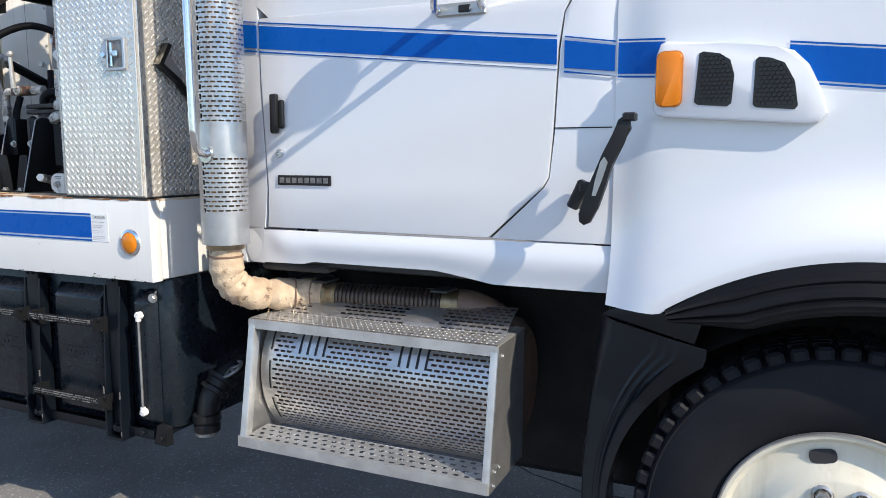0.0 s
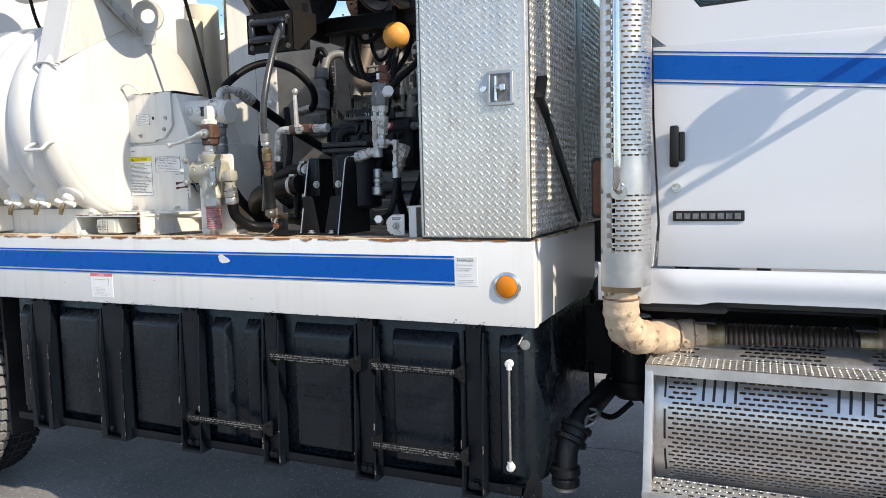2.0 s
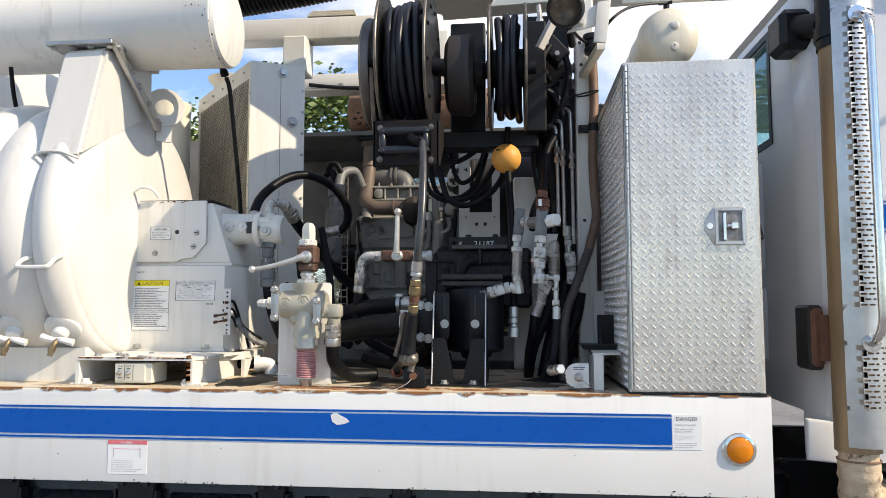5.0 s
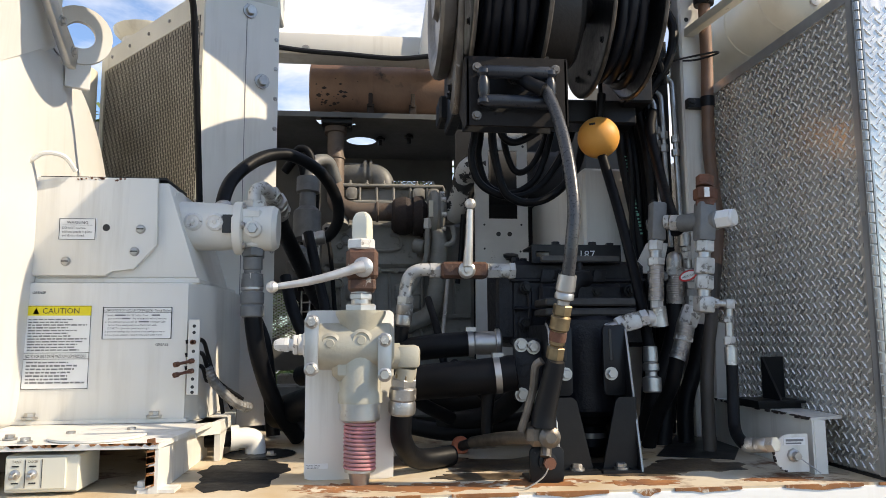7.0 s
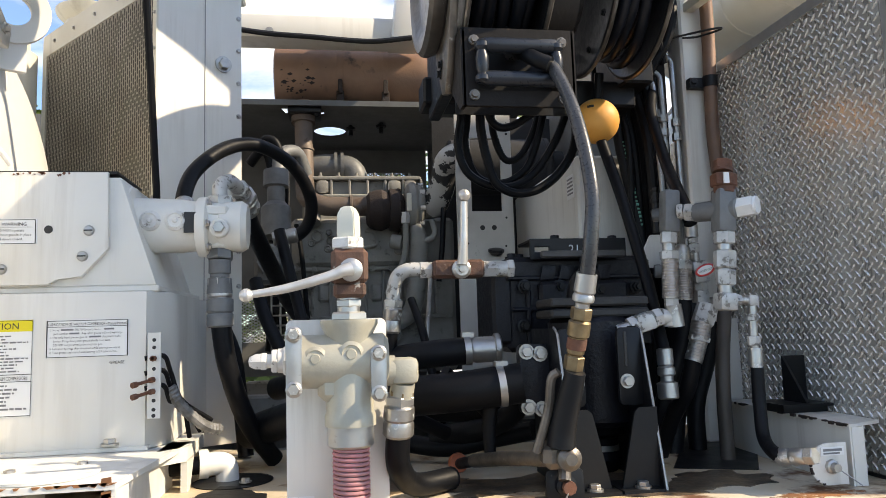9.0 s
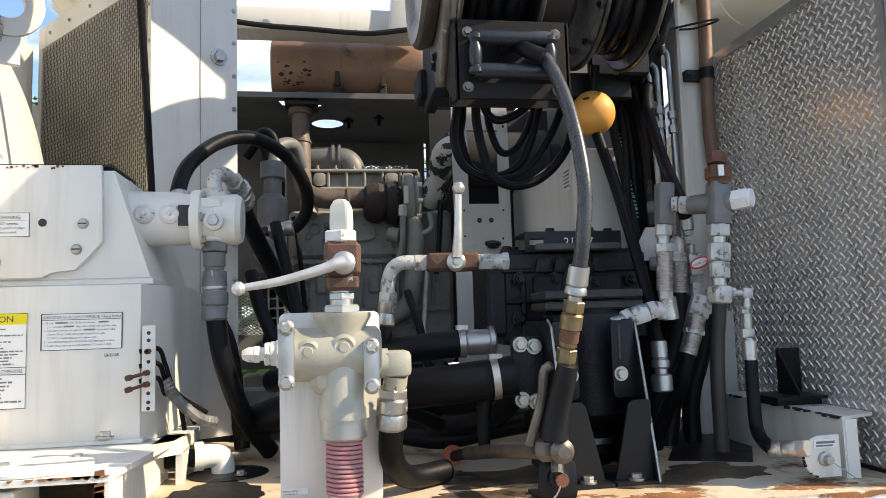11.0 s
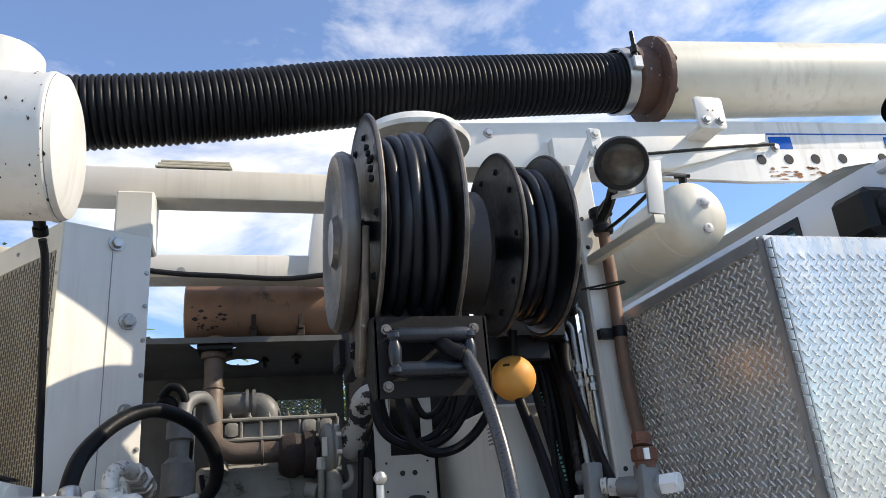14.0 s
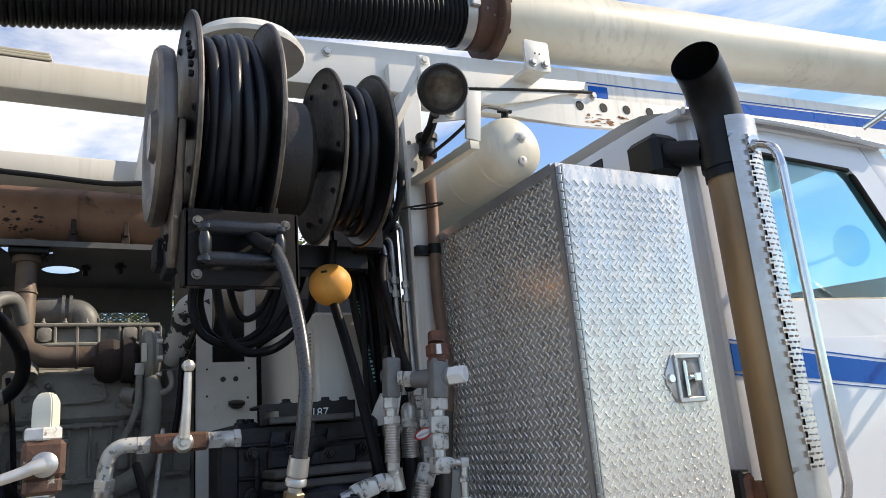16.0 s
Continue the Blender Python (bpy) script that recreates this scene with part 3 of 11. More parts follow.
# flaked rust along the top edge, in irregular runs
bm = B()
rnd = random.Random(3)
x = -2.9
while x < 0.0:
    bm = B()
    w = rnd.uniform(0.02, 0.16)
    h = rnd.uniform(0.003, 0.012) * (1.0 if x < -0.35 else 0.35)
    n = 7
    top = [(x + w * k / n, 1.4458) for k in range(n + 1)]
    low = [(x + w * k / n, 1.4412 - h * rnd.uniform(0.2, 1.0) * math.sin(math.pi * (k + 0.3) / (n + 0.6))) for k in range(n, -1, -1)]
    prism(bm, top + low, "xz", -0.0016, 0.004)
    x += w + rnd.uniform(0.0, 0.10)
    part("rust_patch", bm, RUSTM, deck, "orange rust along the deck edge", smooth=0)
bm = B()
box(bm, -4.6, -0.191, -0.0022, 0.002, 1.300, 1.377)
for z in (1.3855, 1.2905):
    box(bm, -4.6, -0.191, -0.0022, 0.002, z - 0.0032, z + 0.0032)
part("stripe", bm, BLUE, deck, "chipped blue stripe with two thin lines")
bm = B()
prism(bm, [(-1.215, 1.372), (-1.20, 1.380), (-1.185, 1.372), (-1.165, 1.362), (-1.155, 1.352), (-1.172, 1.345), (-1.195, 1.342), (-1.21, 1.352)], "xz", -0.0034, 0.0)
part("bare_patch", bm, FASCIA, deck)
# amber side marker
bm = B()
lathe(bm, [(0.034, 0.0), (0.0475, 0.0), (0.049, 0.002), (0.046, 0.006), (0.038, 0.008), (0.036, 0.005)], (0, 0.0, 1.29), (0, -1, 0), 36)
marker = part("marker_light", bm, CHROME, deck, "round amber side marker with chrome bezel")
bm = B()
lathe(bm, [(0.0365, 0.003), (0.0365, 0.007), (0.030, 0.012), (0.016, 0.015), (0, 0.016)], (0, 0.0, 1.29), (0, -1, 0), 32)
part("lens", bm, AMBER, marker)
bm = B()
lathe(bm, [(0, 0.002), (0.037, 0.002)], (0, 0.0, 1.29), (0, -1, 0), 24)
part("reflector", bm, ORANGE, marker)
sticker(deck, -0.189, -0.105, 0.0, 1.287, 1.388, [(1.05, 0.12, 0.86, 0.83, 0.945, INK, "DANGER"), (1.0, 0.09, 0.92, 0.69, 0.745, GREYINK, "Rotating driveshafts"), (1.0, 0.09, 0.84, 0.57, 0.625, GREYINK, "Can cause serious"), (1.0, 0.09, 0.66, 0.50, 0.555, GREYINK, "injury or death."),
        (1.0, 0.09, 0.84, 0.375, 0.42, PALEINK, "Shut off engine before"), (1.0, 0.09, 0.80, 0.305, 0.35, PALEINK, "getting under vehicle.")] + lines(0.08, 0.84, 0.22, 0.04, 3, 2, PALEINK), label="white danger label")
sticker(deck, -1.935, -1.805, 0.0, 1.178, 1.283, [("bar", 0.0, 1.0, 0.88, 1.0, FADERED, ""), (1.0, 0.32, 0.9, 0.90, 0.97, PAPER, "DANGER")] + [("bar", 0.14, 0.16, 0.5, 0.78, PALEINK, ""), ("bar", 0.16, 0.82, 0.74, 0.75, FADERED, ""), ("bar", 0.82, 0.84, 0.5, 0.78, PALEINK, "")] + lines(0.1, 0.9, 0.42, 0.06, 6, 4, PALEINK), label="faded red and white warning label")
bm = B()
rnd = random.Random(12)
for k in range(64):
    x, z = rnd.uniform(-2.7, 0.09), 1.152 + abs(rnd.gauss(0, 0.004)) if k % 8 else rnd.uniform(1.16, 1.43)
    r = rnd.uniform(0.0010, 0.0030)
    prism(bm, [(x + r * rnd.uniform(0.7, 2.2) * math.cos(a), z + r * rnd.uniform(0.5, 1.0) * math.sin(a)) for a in (0, 1, 2, 3, 4, 5.2)], "xz", -0.0018, 0.001)
pieces("paint_chip", bm, BLACKM, deck)

# ---- black water tank under the deck ----
tank = thing("water_tank", (-1.2, 0.5, GROUND), "black moulded plastic water tank under the truck deck", "tank")
bm = B()
prism(bm, [(-2.52, 0.9), (-2.52, 0.075), (-0.02, 0.075), (0.035, 0.09), (0.07, 0.13), (0.085, 0.19), (0.085, 0.9)], "xy", 0.57, 1.149, bev=0.012)
part("body", bm, POLY, tank)
for x0, x1 in ((-2.491, -2.40), (-2.219, -1.947), (-1.764, -1.484), (-1.321, -1.227), (-1.149, -1.059), (-0.912, -0.633), (-0.476, -0.207), (-0.058, 0.03)):
    bm = B()
    w = min(0.03, (x1 - x0) * 0.3)
    ra = [bm.verts.new(p) for p in ((x0, 0.08, 0.595), (x1, 0.08, 0.595), (x1, 0.08, 1.112), (x0, 0.08, 1.112))]
    rb = [bm.verts.new(p) for p in ((x0 + w * 0.5, 0.036, 0.62), (x1 - w * 0.5, 0.036, 0.62), (x1 - w * 0.5, 0.036, 1.066), (x0 + w * 0.5, 0.036, 1.066))]
    bridge(bm, ra, rb)
    bm.faces.new(rb)
    bmesh.ops.bevel(bm, geom=list(bm.edges), offset=0.010, segments=3, affect="EDGES", profile=0.5)
    part("panel", bm, POLY, tank, "raised moulded panel", smooth=50)
for x0, x1 in ((-2.175, -2.0), (-1.72, -1.53), (-0.865, -0.685), (-0.43, -0.25)):
    bm = B()
    for z in (0.865, 0.822, 0.776):
        box(bm, x0, x1, 0.0335, 0.04, z - 0.0015, z + 0.0015)
    for k in range(7):
        a = x0 + 0.012 + (x1 - x0 - 0.02) * k / 7
        box(bm, a, a + 0.011, 0.0348, 0.04, 0.838, 0.849)
    part("embossing", bm, POLY, tank, "worn moulded emblem bars")
STRAPS = ((-2.378, -2.243), (-1.928, -1.784), (-1.466, -1.358), (-1.04, -0.958), (-0.616, -0.526), (-0.18, -0.097))
for k, (x0, x1) in enumerate(STRAPS):
    bm = B()
    box(bm, x0 + 0.012, x1 - 0.012, 0.028, 0.06, 0.55, 1.150, bev=0.003)
    for xa, s in ((x0, 1), (x1, -1)):
        prism(bm, [(0.06, 1.12), (0.028, 1.12), (0.0 if k < 2 else 0.012, 0.80 if k < 2 else 0.9), (0.0, 0.60), (0.0, 0.545), (0.06, 0.545)], "yz", xa, xa + 0.008 * s)
        if k < 2:
            prism(bm, [(xa, 0.545), (xa + s * 0.03, 0.545), (xa + s * 0.018, 0.75), (xa + s * 0.01, 0.95), (xa, 0.95)], "xz", -0.002, 0.004)
    box(bm, x0, x1, -0.002, 0.06, 0.535, 0.545)
    for xa in (x0 + 0.032, x1 - 0.032):
        bolt(bm, (xa, 0.026, 0.575), (0, -1, 0), 0.013)
        bolt(bm, (xa, 0.02, 1.147), (0, -0.3, -1), 0.009)
    part("strap", bm, GUARDM, tank, "black steel strap with bolts")
    bm = B()
    rn = random.Random(k)
    for xa in (x0 + 0.001, x1 - 0.001):
        for q in range(6 if k < 2 else 2):
            z = rn.uniform(0.55, 0.95 if k < 2 else 0.75)
            box(bm, xa - 0.0009, xa + 0.0009, -0.0035, 0.002, z, z + rn.uniform(0.004, 0.03))
    pieces("worn_edge", bm, SCUFF, bpy.data.objects[sorted(o.name for o in tank.children if o.name.startswith("strap"))[-1]])
bm = B()
box(bm, -2.52, 0.03, 0.03, 0.09, 0.552, 0.560)
box(bm, -2.52, 0.03, 0.03, 0.038, 0.552, 0.585)
box(bm, -2.52, 0.05, 0.06, 0.85, 0.553, 0.568)
bolt(bm, (-0.02, 0.03, 0.575), (0, -1, 0), 0.012)
part("bottom_rail", bm, GUARDM, tank)
bm = B()
prism(bm, [(0.03, 0.535), (0.095, 0.535), (0.095, 0.60), (0.05, 0.61)], "xz", 0.03, 0.06)
bolt(bm, (0.07, 0.03, 0.565), (0, -1, 0), 0.011)
part("corner_bracket", bm, BLACKM, tank, "paint-chipped corner bracket")
# sight tube
bm = B()
cyl(bm, (-0.006, 0.020, 0.665), (-0.006, 0.020, 1.01), 0.0048, seg=12)
gauge = part("sight_tube", bm, STEEL, tank, "clear level tube between white caps")
for z in (0.655, 1.02):
    bm = B()
    cyl(bm, (-0.006, 0.036, z), (-0.006, 0.012, z), 0.0145, seg=20, bev=0.004)
    cyl(bm, (-0.006, 0.020, z - 0.02 if z > 0.9 else z), (-0.006, 0.020, z if z > 0.9 else z + 0.02), 0.010, seg=12)
    part("end_cap", bm, CAPW, gauge)
bm = B()
bolt(bm, (0.045, 0.045, 1.085), (0.3, -1, 0), 0.012)
part("plug", bm, STEEL, tank)


def rung(x0, x1, z):
    root = thing("step_rung", (x0, 0.0, z), "worn serrated steel step rung on the tank straps", "step rung", "rungs on the tank")
    bm = B()
    n = int((x1 - x0) / 0.012)
    prof = []
    for k in range(n + 1):
        prof += [(0.0130 + 0.0016 * (k % 2), (x1 - x0) * k / n)]
    lathe(bm, prof, (x0, -0.022, z), (1, 0, 0), 12)
    part("bar", bm, BLACKM, root, "serrated bar worn to bare steel")
    bm = B()
    rn = random.Random(int(-x0 * 100 + z * 1000))
    for k in range(2 * n - 2):
        for a in (2.5, 3.0, 3.5):
            if rn.random() < 0.8:
                xa = x0 + (x1 - x0) * (k + 0.8) / (2 * n)
                c = Vector((xa, -0.022 + 0.0148 * math.cos(a), z - 0.0148 * math.sin(a) + 0.006))
                box(bm, c.x, c.x + 0.0035, c.y - 0.0012, c.y + 0.0012, c.z - 0.002, c.z + 0.002)
    for q in range(5):
        xa = rn.uniform(x0, x1 - 0.06)
        box(bm, xa, xa + rn.uniform(0.01, 0.05), -0.0366, -0.033, z - 0.0075, z - 0.0055)
    tagged(part("worn_teeth", bm, SCUFF, root, "teeth worn to bare steel", smooth=0), kind="stuff")
    for xa, s in ((x0, -1), (x1, 1)):
        bm = B()
        prism(bm, [(-0.036, z + 0.014), (-0.030, z + 0.020), (0.035, z + 0.02), (0.035, z - 0.045), (0.0, z - 0.045), (-0.036, z - 0.012)], "yz", xa, xa + 0.006 * s)
        bolt(bm, (xa + s * 0.008, -0.012, z + 0.012), (0, -1, 0.4), 0.007)
        bolt(bm, (xa + s * 0.008, 0.0, z - 0.03), (0, -1, 0), 0.007)
        part("bracket", bm, BLACKM, root)


for x0, x1, z in ((-0.959, -0.598, 0.986), (-0.515, -0.177, 0.984), (-0.518, -0.167, 0.688), (-1.390, -1.006, 0.694)):
    rung(x0, x1, z)

# pipe, elbow and hand valve at the tank's front
drain = thing("drain_valve", (0.15, 0.3, GROUND), "black drain pipe with chipped elbow and gate valve", "pipe valve")
bm = B()
tube(bm, [(0.22, 0.60, 0.80), (0.205, 0.42, 0.79), (0.185, 0.30, 0.775), (0.165, 0.235, 0.735), (0.150, 0.20, 0.68), (0.147, 0.185, 0.62), (0.145, 0.18, 0.545)], 0.040, 16)
lathe(bm, [(0.038, 0), (0.052, 0.004), (0.054, 0.028), (0.045, 0.040), (0.050, 0.046), (0.050, 0.07), (0.038, 0.075)], (0.146, 0.183, 0.625), (0, 0, -1), 20)
lathe(bm, [(0.038, 0), (0.058, 0.004), (0.058, 0.020), (0.048, 0.027), (0.050, 0.050), (0.058, 0.056), (0.058, 0.072), (0.038, 0.076)], (0.155, 0.21, 0.695), (0.25, 0.55, 0.75), 20)
cyl(bm, (0.185, 0.262, 0.73), (0.203, 0.262, 0.772), 0.022, 0.015, seg=14)
part("pipe", bm, BLACKM, drain)
bm = B()
lathe(bm, [(0.026, 0.0), (0.043, 0.0), (0.043, 0.012), (0.026, 0.012)], (0.145, 0.18, 0.552), (0, 0, -1), 18)
part("flange", bm, SCUFF, drain, "paint-chipped pipe end")
bm = B()
for k in range(6):
    a = k * math.pi / 3
    u, v, d = basis((-0.25, -0.40, 0.85))
    c = Vector((0.208, 0.255, 0.782))
    cyl(bm, c, c + (u * math.cos(a) + v * math.sin(a)) * 0.045, 0.005, seg=6)
lathe(bm, [(0.040, -0.004), (0.047, -0.006), (0.052, 0), (0.047, 0.006), (0.040, 0.004), (0.040, -0.004)], (0.208, 0.255, 0.782), (-0.25, -0.40, 0.85), 24)
cyl(bm, (0.208, 0.255, 0.782), (0.19, 0.262, 0.73), 0.012, seg=10)
part("hand_wheel", bm, SCUFF, drain, "chipped six-spoke hand wheel")
def box_of(*v):
    bm = B()
    box(bm, *v, bev=0.004)
    return bm


chassis = thing("truck_chassis", (0.5, 1.2, GROUND), "dark greasy truck frame rails and brackets", "truck frame")
bm = B()
box(bm, -4.6, 3.3, 0.80, 0.87, 0.80, 1.10, bev=0.008)
part("frame_rail", bm, UNDERM, chassis)
bm = B()
box(bm, -4.6, 3.3, 1.63, 1.70, 0.80, 1.10, bev=0.008)
part("frame_rail", bm, UNDERM, chassis)
for x in (0.20, 1.5, 2.3, -1.0, -2.4):
    bm = B()
    box(bm, x, x + 0.08, 0.87, 1.63, 0.84, 1.06)
    part("cross_member", bm, UNDERM, chassis)
bm = B()
box(bm, 1.18, 1.78, 0.66, 1.20, 0.40, 1.16, bev=0.03)
part("mud_flap", box_of(-2.70, -2.685, 0.10, 0.72, 0.42, 1.15), UNDERM, chassis, "black mud flap ahead of the rear wheel")
bm = B()
box(bm, 1.18, 1.78, 0.66, 1.20, 0.40, 1.16, bev=0.03)
part("battery_box", bm, UNDERM, chassis, "dark greasy box under the cab")
bm = B()
cyl(bm, (0.30, 0.72, 0.74), (0.30, 0.72, 1.08), 0.09, seg=24, bev=0.02)
lathe(bm, [(0.10, 0), (0.112, 0), (0.112, 0.02), (0.10, 0.02)], (0.30, 0.72, 0.80), (0, 0, 1), 24)
part("air_canister", bm, BLACKM, chassis)
bm = B()
tube(bm, [(0.30, 0.70, 0.72), (0.22, 0.66, 0.66), (0.16, 0.62, 0.72), (0.15, 0.6, 0.9)], 0.012, 8)
part("air_hose", bm, RUBBER, chassis)
bm = B()
tube(bm, [(0.34, 0.66, 0.76), (0.42, 0.60, 0.68), (0.52, 0.6, 0.60)], 0.010, 8)
part("air_hose", bm, RUBBER, chassis)
bm = B()
tube(bm, [(0.16, 1.0, 1.2), (0.20, 0.6, 1.12), (0.26, 0.4, 1.18), (0.3, 0.7, 1.1)], 0.010, 8)
part("air_hose", bm, RUBBER, chassis)
bm = B()
tube(bm, [(0.25, 0.9, 1.38), (0.16, 0.7, 1.22), (0.20, 0.5, 1.16)], 0.014, 8)
part("air_hose", bm, RUBBER, chassis)


# ---- wheels ----
def wheel(at, steer):
    y0, R, W = at[1], 0.515, 0.27
    bm = B()
    prof = [(0.295, 0.012), (0.31, 0.0), (0.36, -0.012), (0.42, -0.012), (0.462, 0.0), (0.470, 0.004), (0.473, 0.004), (0.476, 0.001), (0.484, 0.012), (0.486, 0.030), (R - 0.012, 0.06), (R, W / 2), (R - 0.004, W - 0.05), (0.49, W - 0.01), (0.42, W), (0.30, W - 0.01)]
    lathe(bm, [(r, h) for r, h in prof], (at[0], y0, at[2]), (0, 1, 0), 96)
    tyre = part("wheel", bm, TYREM if steer else TYREW, chassis, "black truck tyre on a white steel disc wheel" if steer else "black truck tyre with dusty block tread", smooth=50)
    root = tyre
    n = 54
    cell = B()
    if steer:
        box(cell, -0.0215, 0.0215, 0.006, 0.066, R - 0.036, R + 0.002, bev=0.008)
    else:
        box(cell, -0.027, 0.020, 0.014, 0.042, R - 0.034, R + 0.002, bev=0.004)
        box(cell, -0.018, 0.027, 0.041, 0.070, R - 0.020, R + 0.002, bev=0.003)
    block = mesh_of("tread_block", cell, TYREM if steer else TYRED)
    cell = B()
    for ya, yb, o in ((0.072, 0.100, -0.003), (0.108, 0.136, 0.003), (0.144, 0.172, -0.003), (0.180, 0.208, 0.003)):
        box(cell, o - 0.0225, o + 0.0225, ya, yb, R - 0.012, R + 0.001, bev=0.002)
    box(cell, -0.020, 0.020, 0.215, 0.255, R - 0.030, R + 0.001, bev=0.003)
    rib = mesh_of("tread_rib", cell, TYREM)
    for k in range(n):
        for name, data in (("tread_block", block), ("tread_rib", rib)):
            ob = new(name, data)
            ob.parent = tyre
            ob.matrix_parent_inverse = Matrix.Identity(4)
            ob.matrix_basis = Matrix.Translation((at[0], y0, at[2])) @ Matrix.Rotation(2 * math.pi * k / n, 4, "Y")
    bm = B()
    if steer:
        lathe(bm, [(0.296, 0.02), (0.300, 0.004), (0.294, -0.002), (0.284, 0.0), (0.276, 0.012), (0.268, 0.022), (0.235, 0.028), (0.205, 0.018), (0.180, -0.004), (0.172, -0.008), (0.115, -0.008), (0.108, 0.0), (0.106, 0.05)], (at[0], y0 - 0.004, at[2]), (0, 1, 0), 72)
        rim = part("rim", bm, CREAM, root, "cream painted disc wheel")
        bm = B()
        lathe(bm, [(0.2945, -0.0045), (0.299, -0.0055), (0.3025, 0.0), (0.2995, 0.007)], (at[0], y0 - 0.003, at[2]), (0, 1, 0), 72)
        part("rim_edge", bm, BRUSHED, root, "bare scuffed rim edge")
        for k in range(10):
            a = math.pi / 2 + (k + 0.5) * 2 * math.pi / 10
            c = Vector((at[0] + 0.143 * math.cos(a), y0 - 0.012, at[2] + 0.143 * math.sin(a)))
            bm = B()
            lathe(bm, [(0.017, 0.0), (0.026, 0.0), (0.027, 0.006), (0.020, 0.010)], c, (0, -1, 0), 16)
            hexa(bm, c + Vector((0, -0.006, 0)), c + Vector((0, -0.03, 0)), 0.018)
            cyl(bm, c + Vector((0, -0.03, 0)), c + Vector((0, -0.044, 0)), 0.010, seg=10)
            part("wheel_nut", bm, FITTING, root)
        for k in range(5):
            a = math.pi / 2 + 0.20 + k * 2 * math.pi / 5
            u = Vector((math.cos(a), 0, math.sin(a)))
            w = Vector((-math.sin(a), 0, math.cos(a)))
            bm = B()
            c = Vector((at[0], y0 + 0.0155, at[2])) + u * 0.232
            pts = [c + w * (0.033 * math.copysign(abs(math.cos(q)) ** 0.6, math.cos(q))) + u * (0.020 * math.copysign(abs(math.sin(q)) ** 0.6, math.sin(q))) for q in [i * math.pi / 8 for i in range(16)]]
            bm.faces.new([bm.verts.new(p) for p in pts])
            part("hand_hole", bm, DARKIN, root, smooth=0)
        bm = B()
        lathe(bm, [(0.106, 0.02), (0.106, -0.045), (0.095, -0.055), (0.0, -0.06)], (at[0], y0 - 0.004, at[2]), (0, 1, 0), 32)
        part("hub", bm, BLACKM, root)
    else:
        lathe(bm, [(0.30, 0.02), (0.295, 0.0), (0.28, 0.03), (0.26, 0.12), (0.12, 0.15), (0.0, 0.15)], (at[0], y0, at[2]), (0, 1, 0), 48)
        part("rim", bm, BLACKM, root)


wheel((2.27, 0.12, 0.605), True)
wheel((-3.235, 0.07, 0.605), False)
wheel((2.27, 2.05, 0.605), True)
wheel((-3.235, 2.05, 0.605), False)


# ---- tread-plate toolbox ----
def treads(bm, origin, u, v, nu, nv, a, n, skip=lambda x, y: False):
    """Raised lugs of tread plate in two crossing directions over a face with axes u and v."""
    o, u, v, n = Vector(origin), Vector(u), Vector(v), Vector(n)
    p0 = a * 1.14
    for i in range(int(nu * a / p0 * 2)):
        for j in range(int(nv * a / p0 * 2)):
            if (i + j) % 2:
                continue
            x, y = (i + 0.5) * p0 / 2, (j + 0.5) * p0 / 2
            if skip(x, y):
                continue
            s = 1 if i % 2 else -1
            d = (u + v * s).normalized()
            e = d.cross(n)
            c = o + u * x + v * y
            L, W, H = a * 0.47, a * 0.105, 0.0023
            p = [c + d * L, c + e * W + d * L * 0.5, c + e * W - d * L * 0.5, c - d * L, c - e * W - d * L * 0.5, c - e * W + d * L * 0.5]
            lo = [bm.verts.new(q - n * 0.0003) for q in p]
            hi = [bm.verts.new(c + d * (q - c).dot(d) * 0.80 + e * (q - c).dot(e) * 0.45 + n * H) for q in p]
            for k in range(6):
                bm.faces.new((lo[k], lo[(k + 1) % 6], hi[(k + 1) % 6], hi[k]))
            bm.faces.new(hi)
    return bm


X0, X1, YF, YB, Z0, Z1 = -0.305, 0.078, -0.004, 0.70, 1.450, 2.454
toolbox = thing("toolbox", (X0, YF, Z0), "tall aluminium tread-plate toolbox standing on the deck", "toolbox")
bm = B()
box(bm, X0, X1, YF + 0.012, YB, Z0, Z1, bev=0.004)
box(bm, X0 - 0.004, X1 + 0.004, YF + 0.008, YF + 0.03, Z0 + 0.001, Z1 + 0.002, bev=0.002)
body = part("body", bm, ALU, toolbox)
bm = B()
treads(bm, (X0 - 0.0005, YB - 0.01, Z0 + 0.01), (0, -1, 0), (0, 0, 1), 30, 44, 0.0222, (-1, 0, 0))
treads(bm, (X1 + 0.0005, 0.03, Z0 + 0.01), (0, 1, 0), (0, 0, 1), 29, 44, 0.0222, (1, 0, 0))
treads(bm, (X0 + 0.01, 0.03, Z1 + 0.0005), (1, 0, 0), (0, 1, 0), 16, 29, 0.0222, (0, 0, 1))
part("side_treads", bm, LUGM, body, smooth=0)
bm = B()
box(bm, X0 + 0.008, X1 - 0.002, YF - 0.002, YF + 0.010, Z0 + 0.006, Z1 - 0.004, bev=0.002)
door = part("door", bm, ALU, toolbox, "tread-plate door with recessed latch")
bm = B()
treads(bm, (X0 + 0.012, YF - 0.0022, Z0 + 0.012), (1, 0, 0), (0, 0, 1), 16, 43, 0.0222, (0, -1, 0), skip=lambda x, y: abs(x - 0.282) < 0.058 and abs(y - 0.482) < 0.062)
part("door_treads", bm, LUGM, door, smooth=0)
LX, LZ = -0.016, 1.944
bm = B()
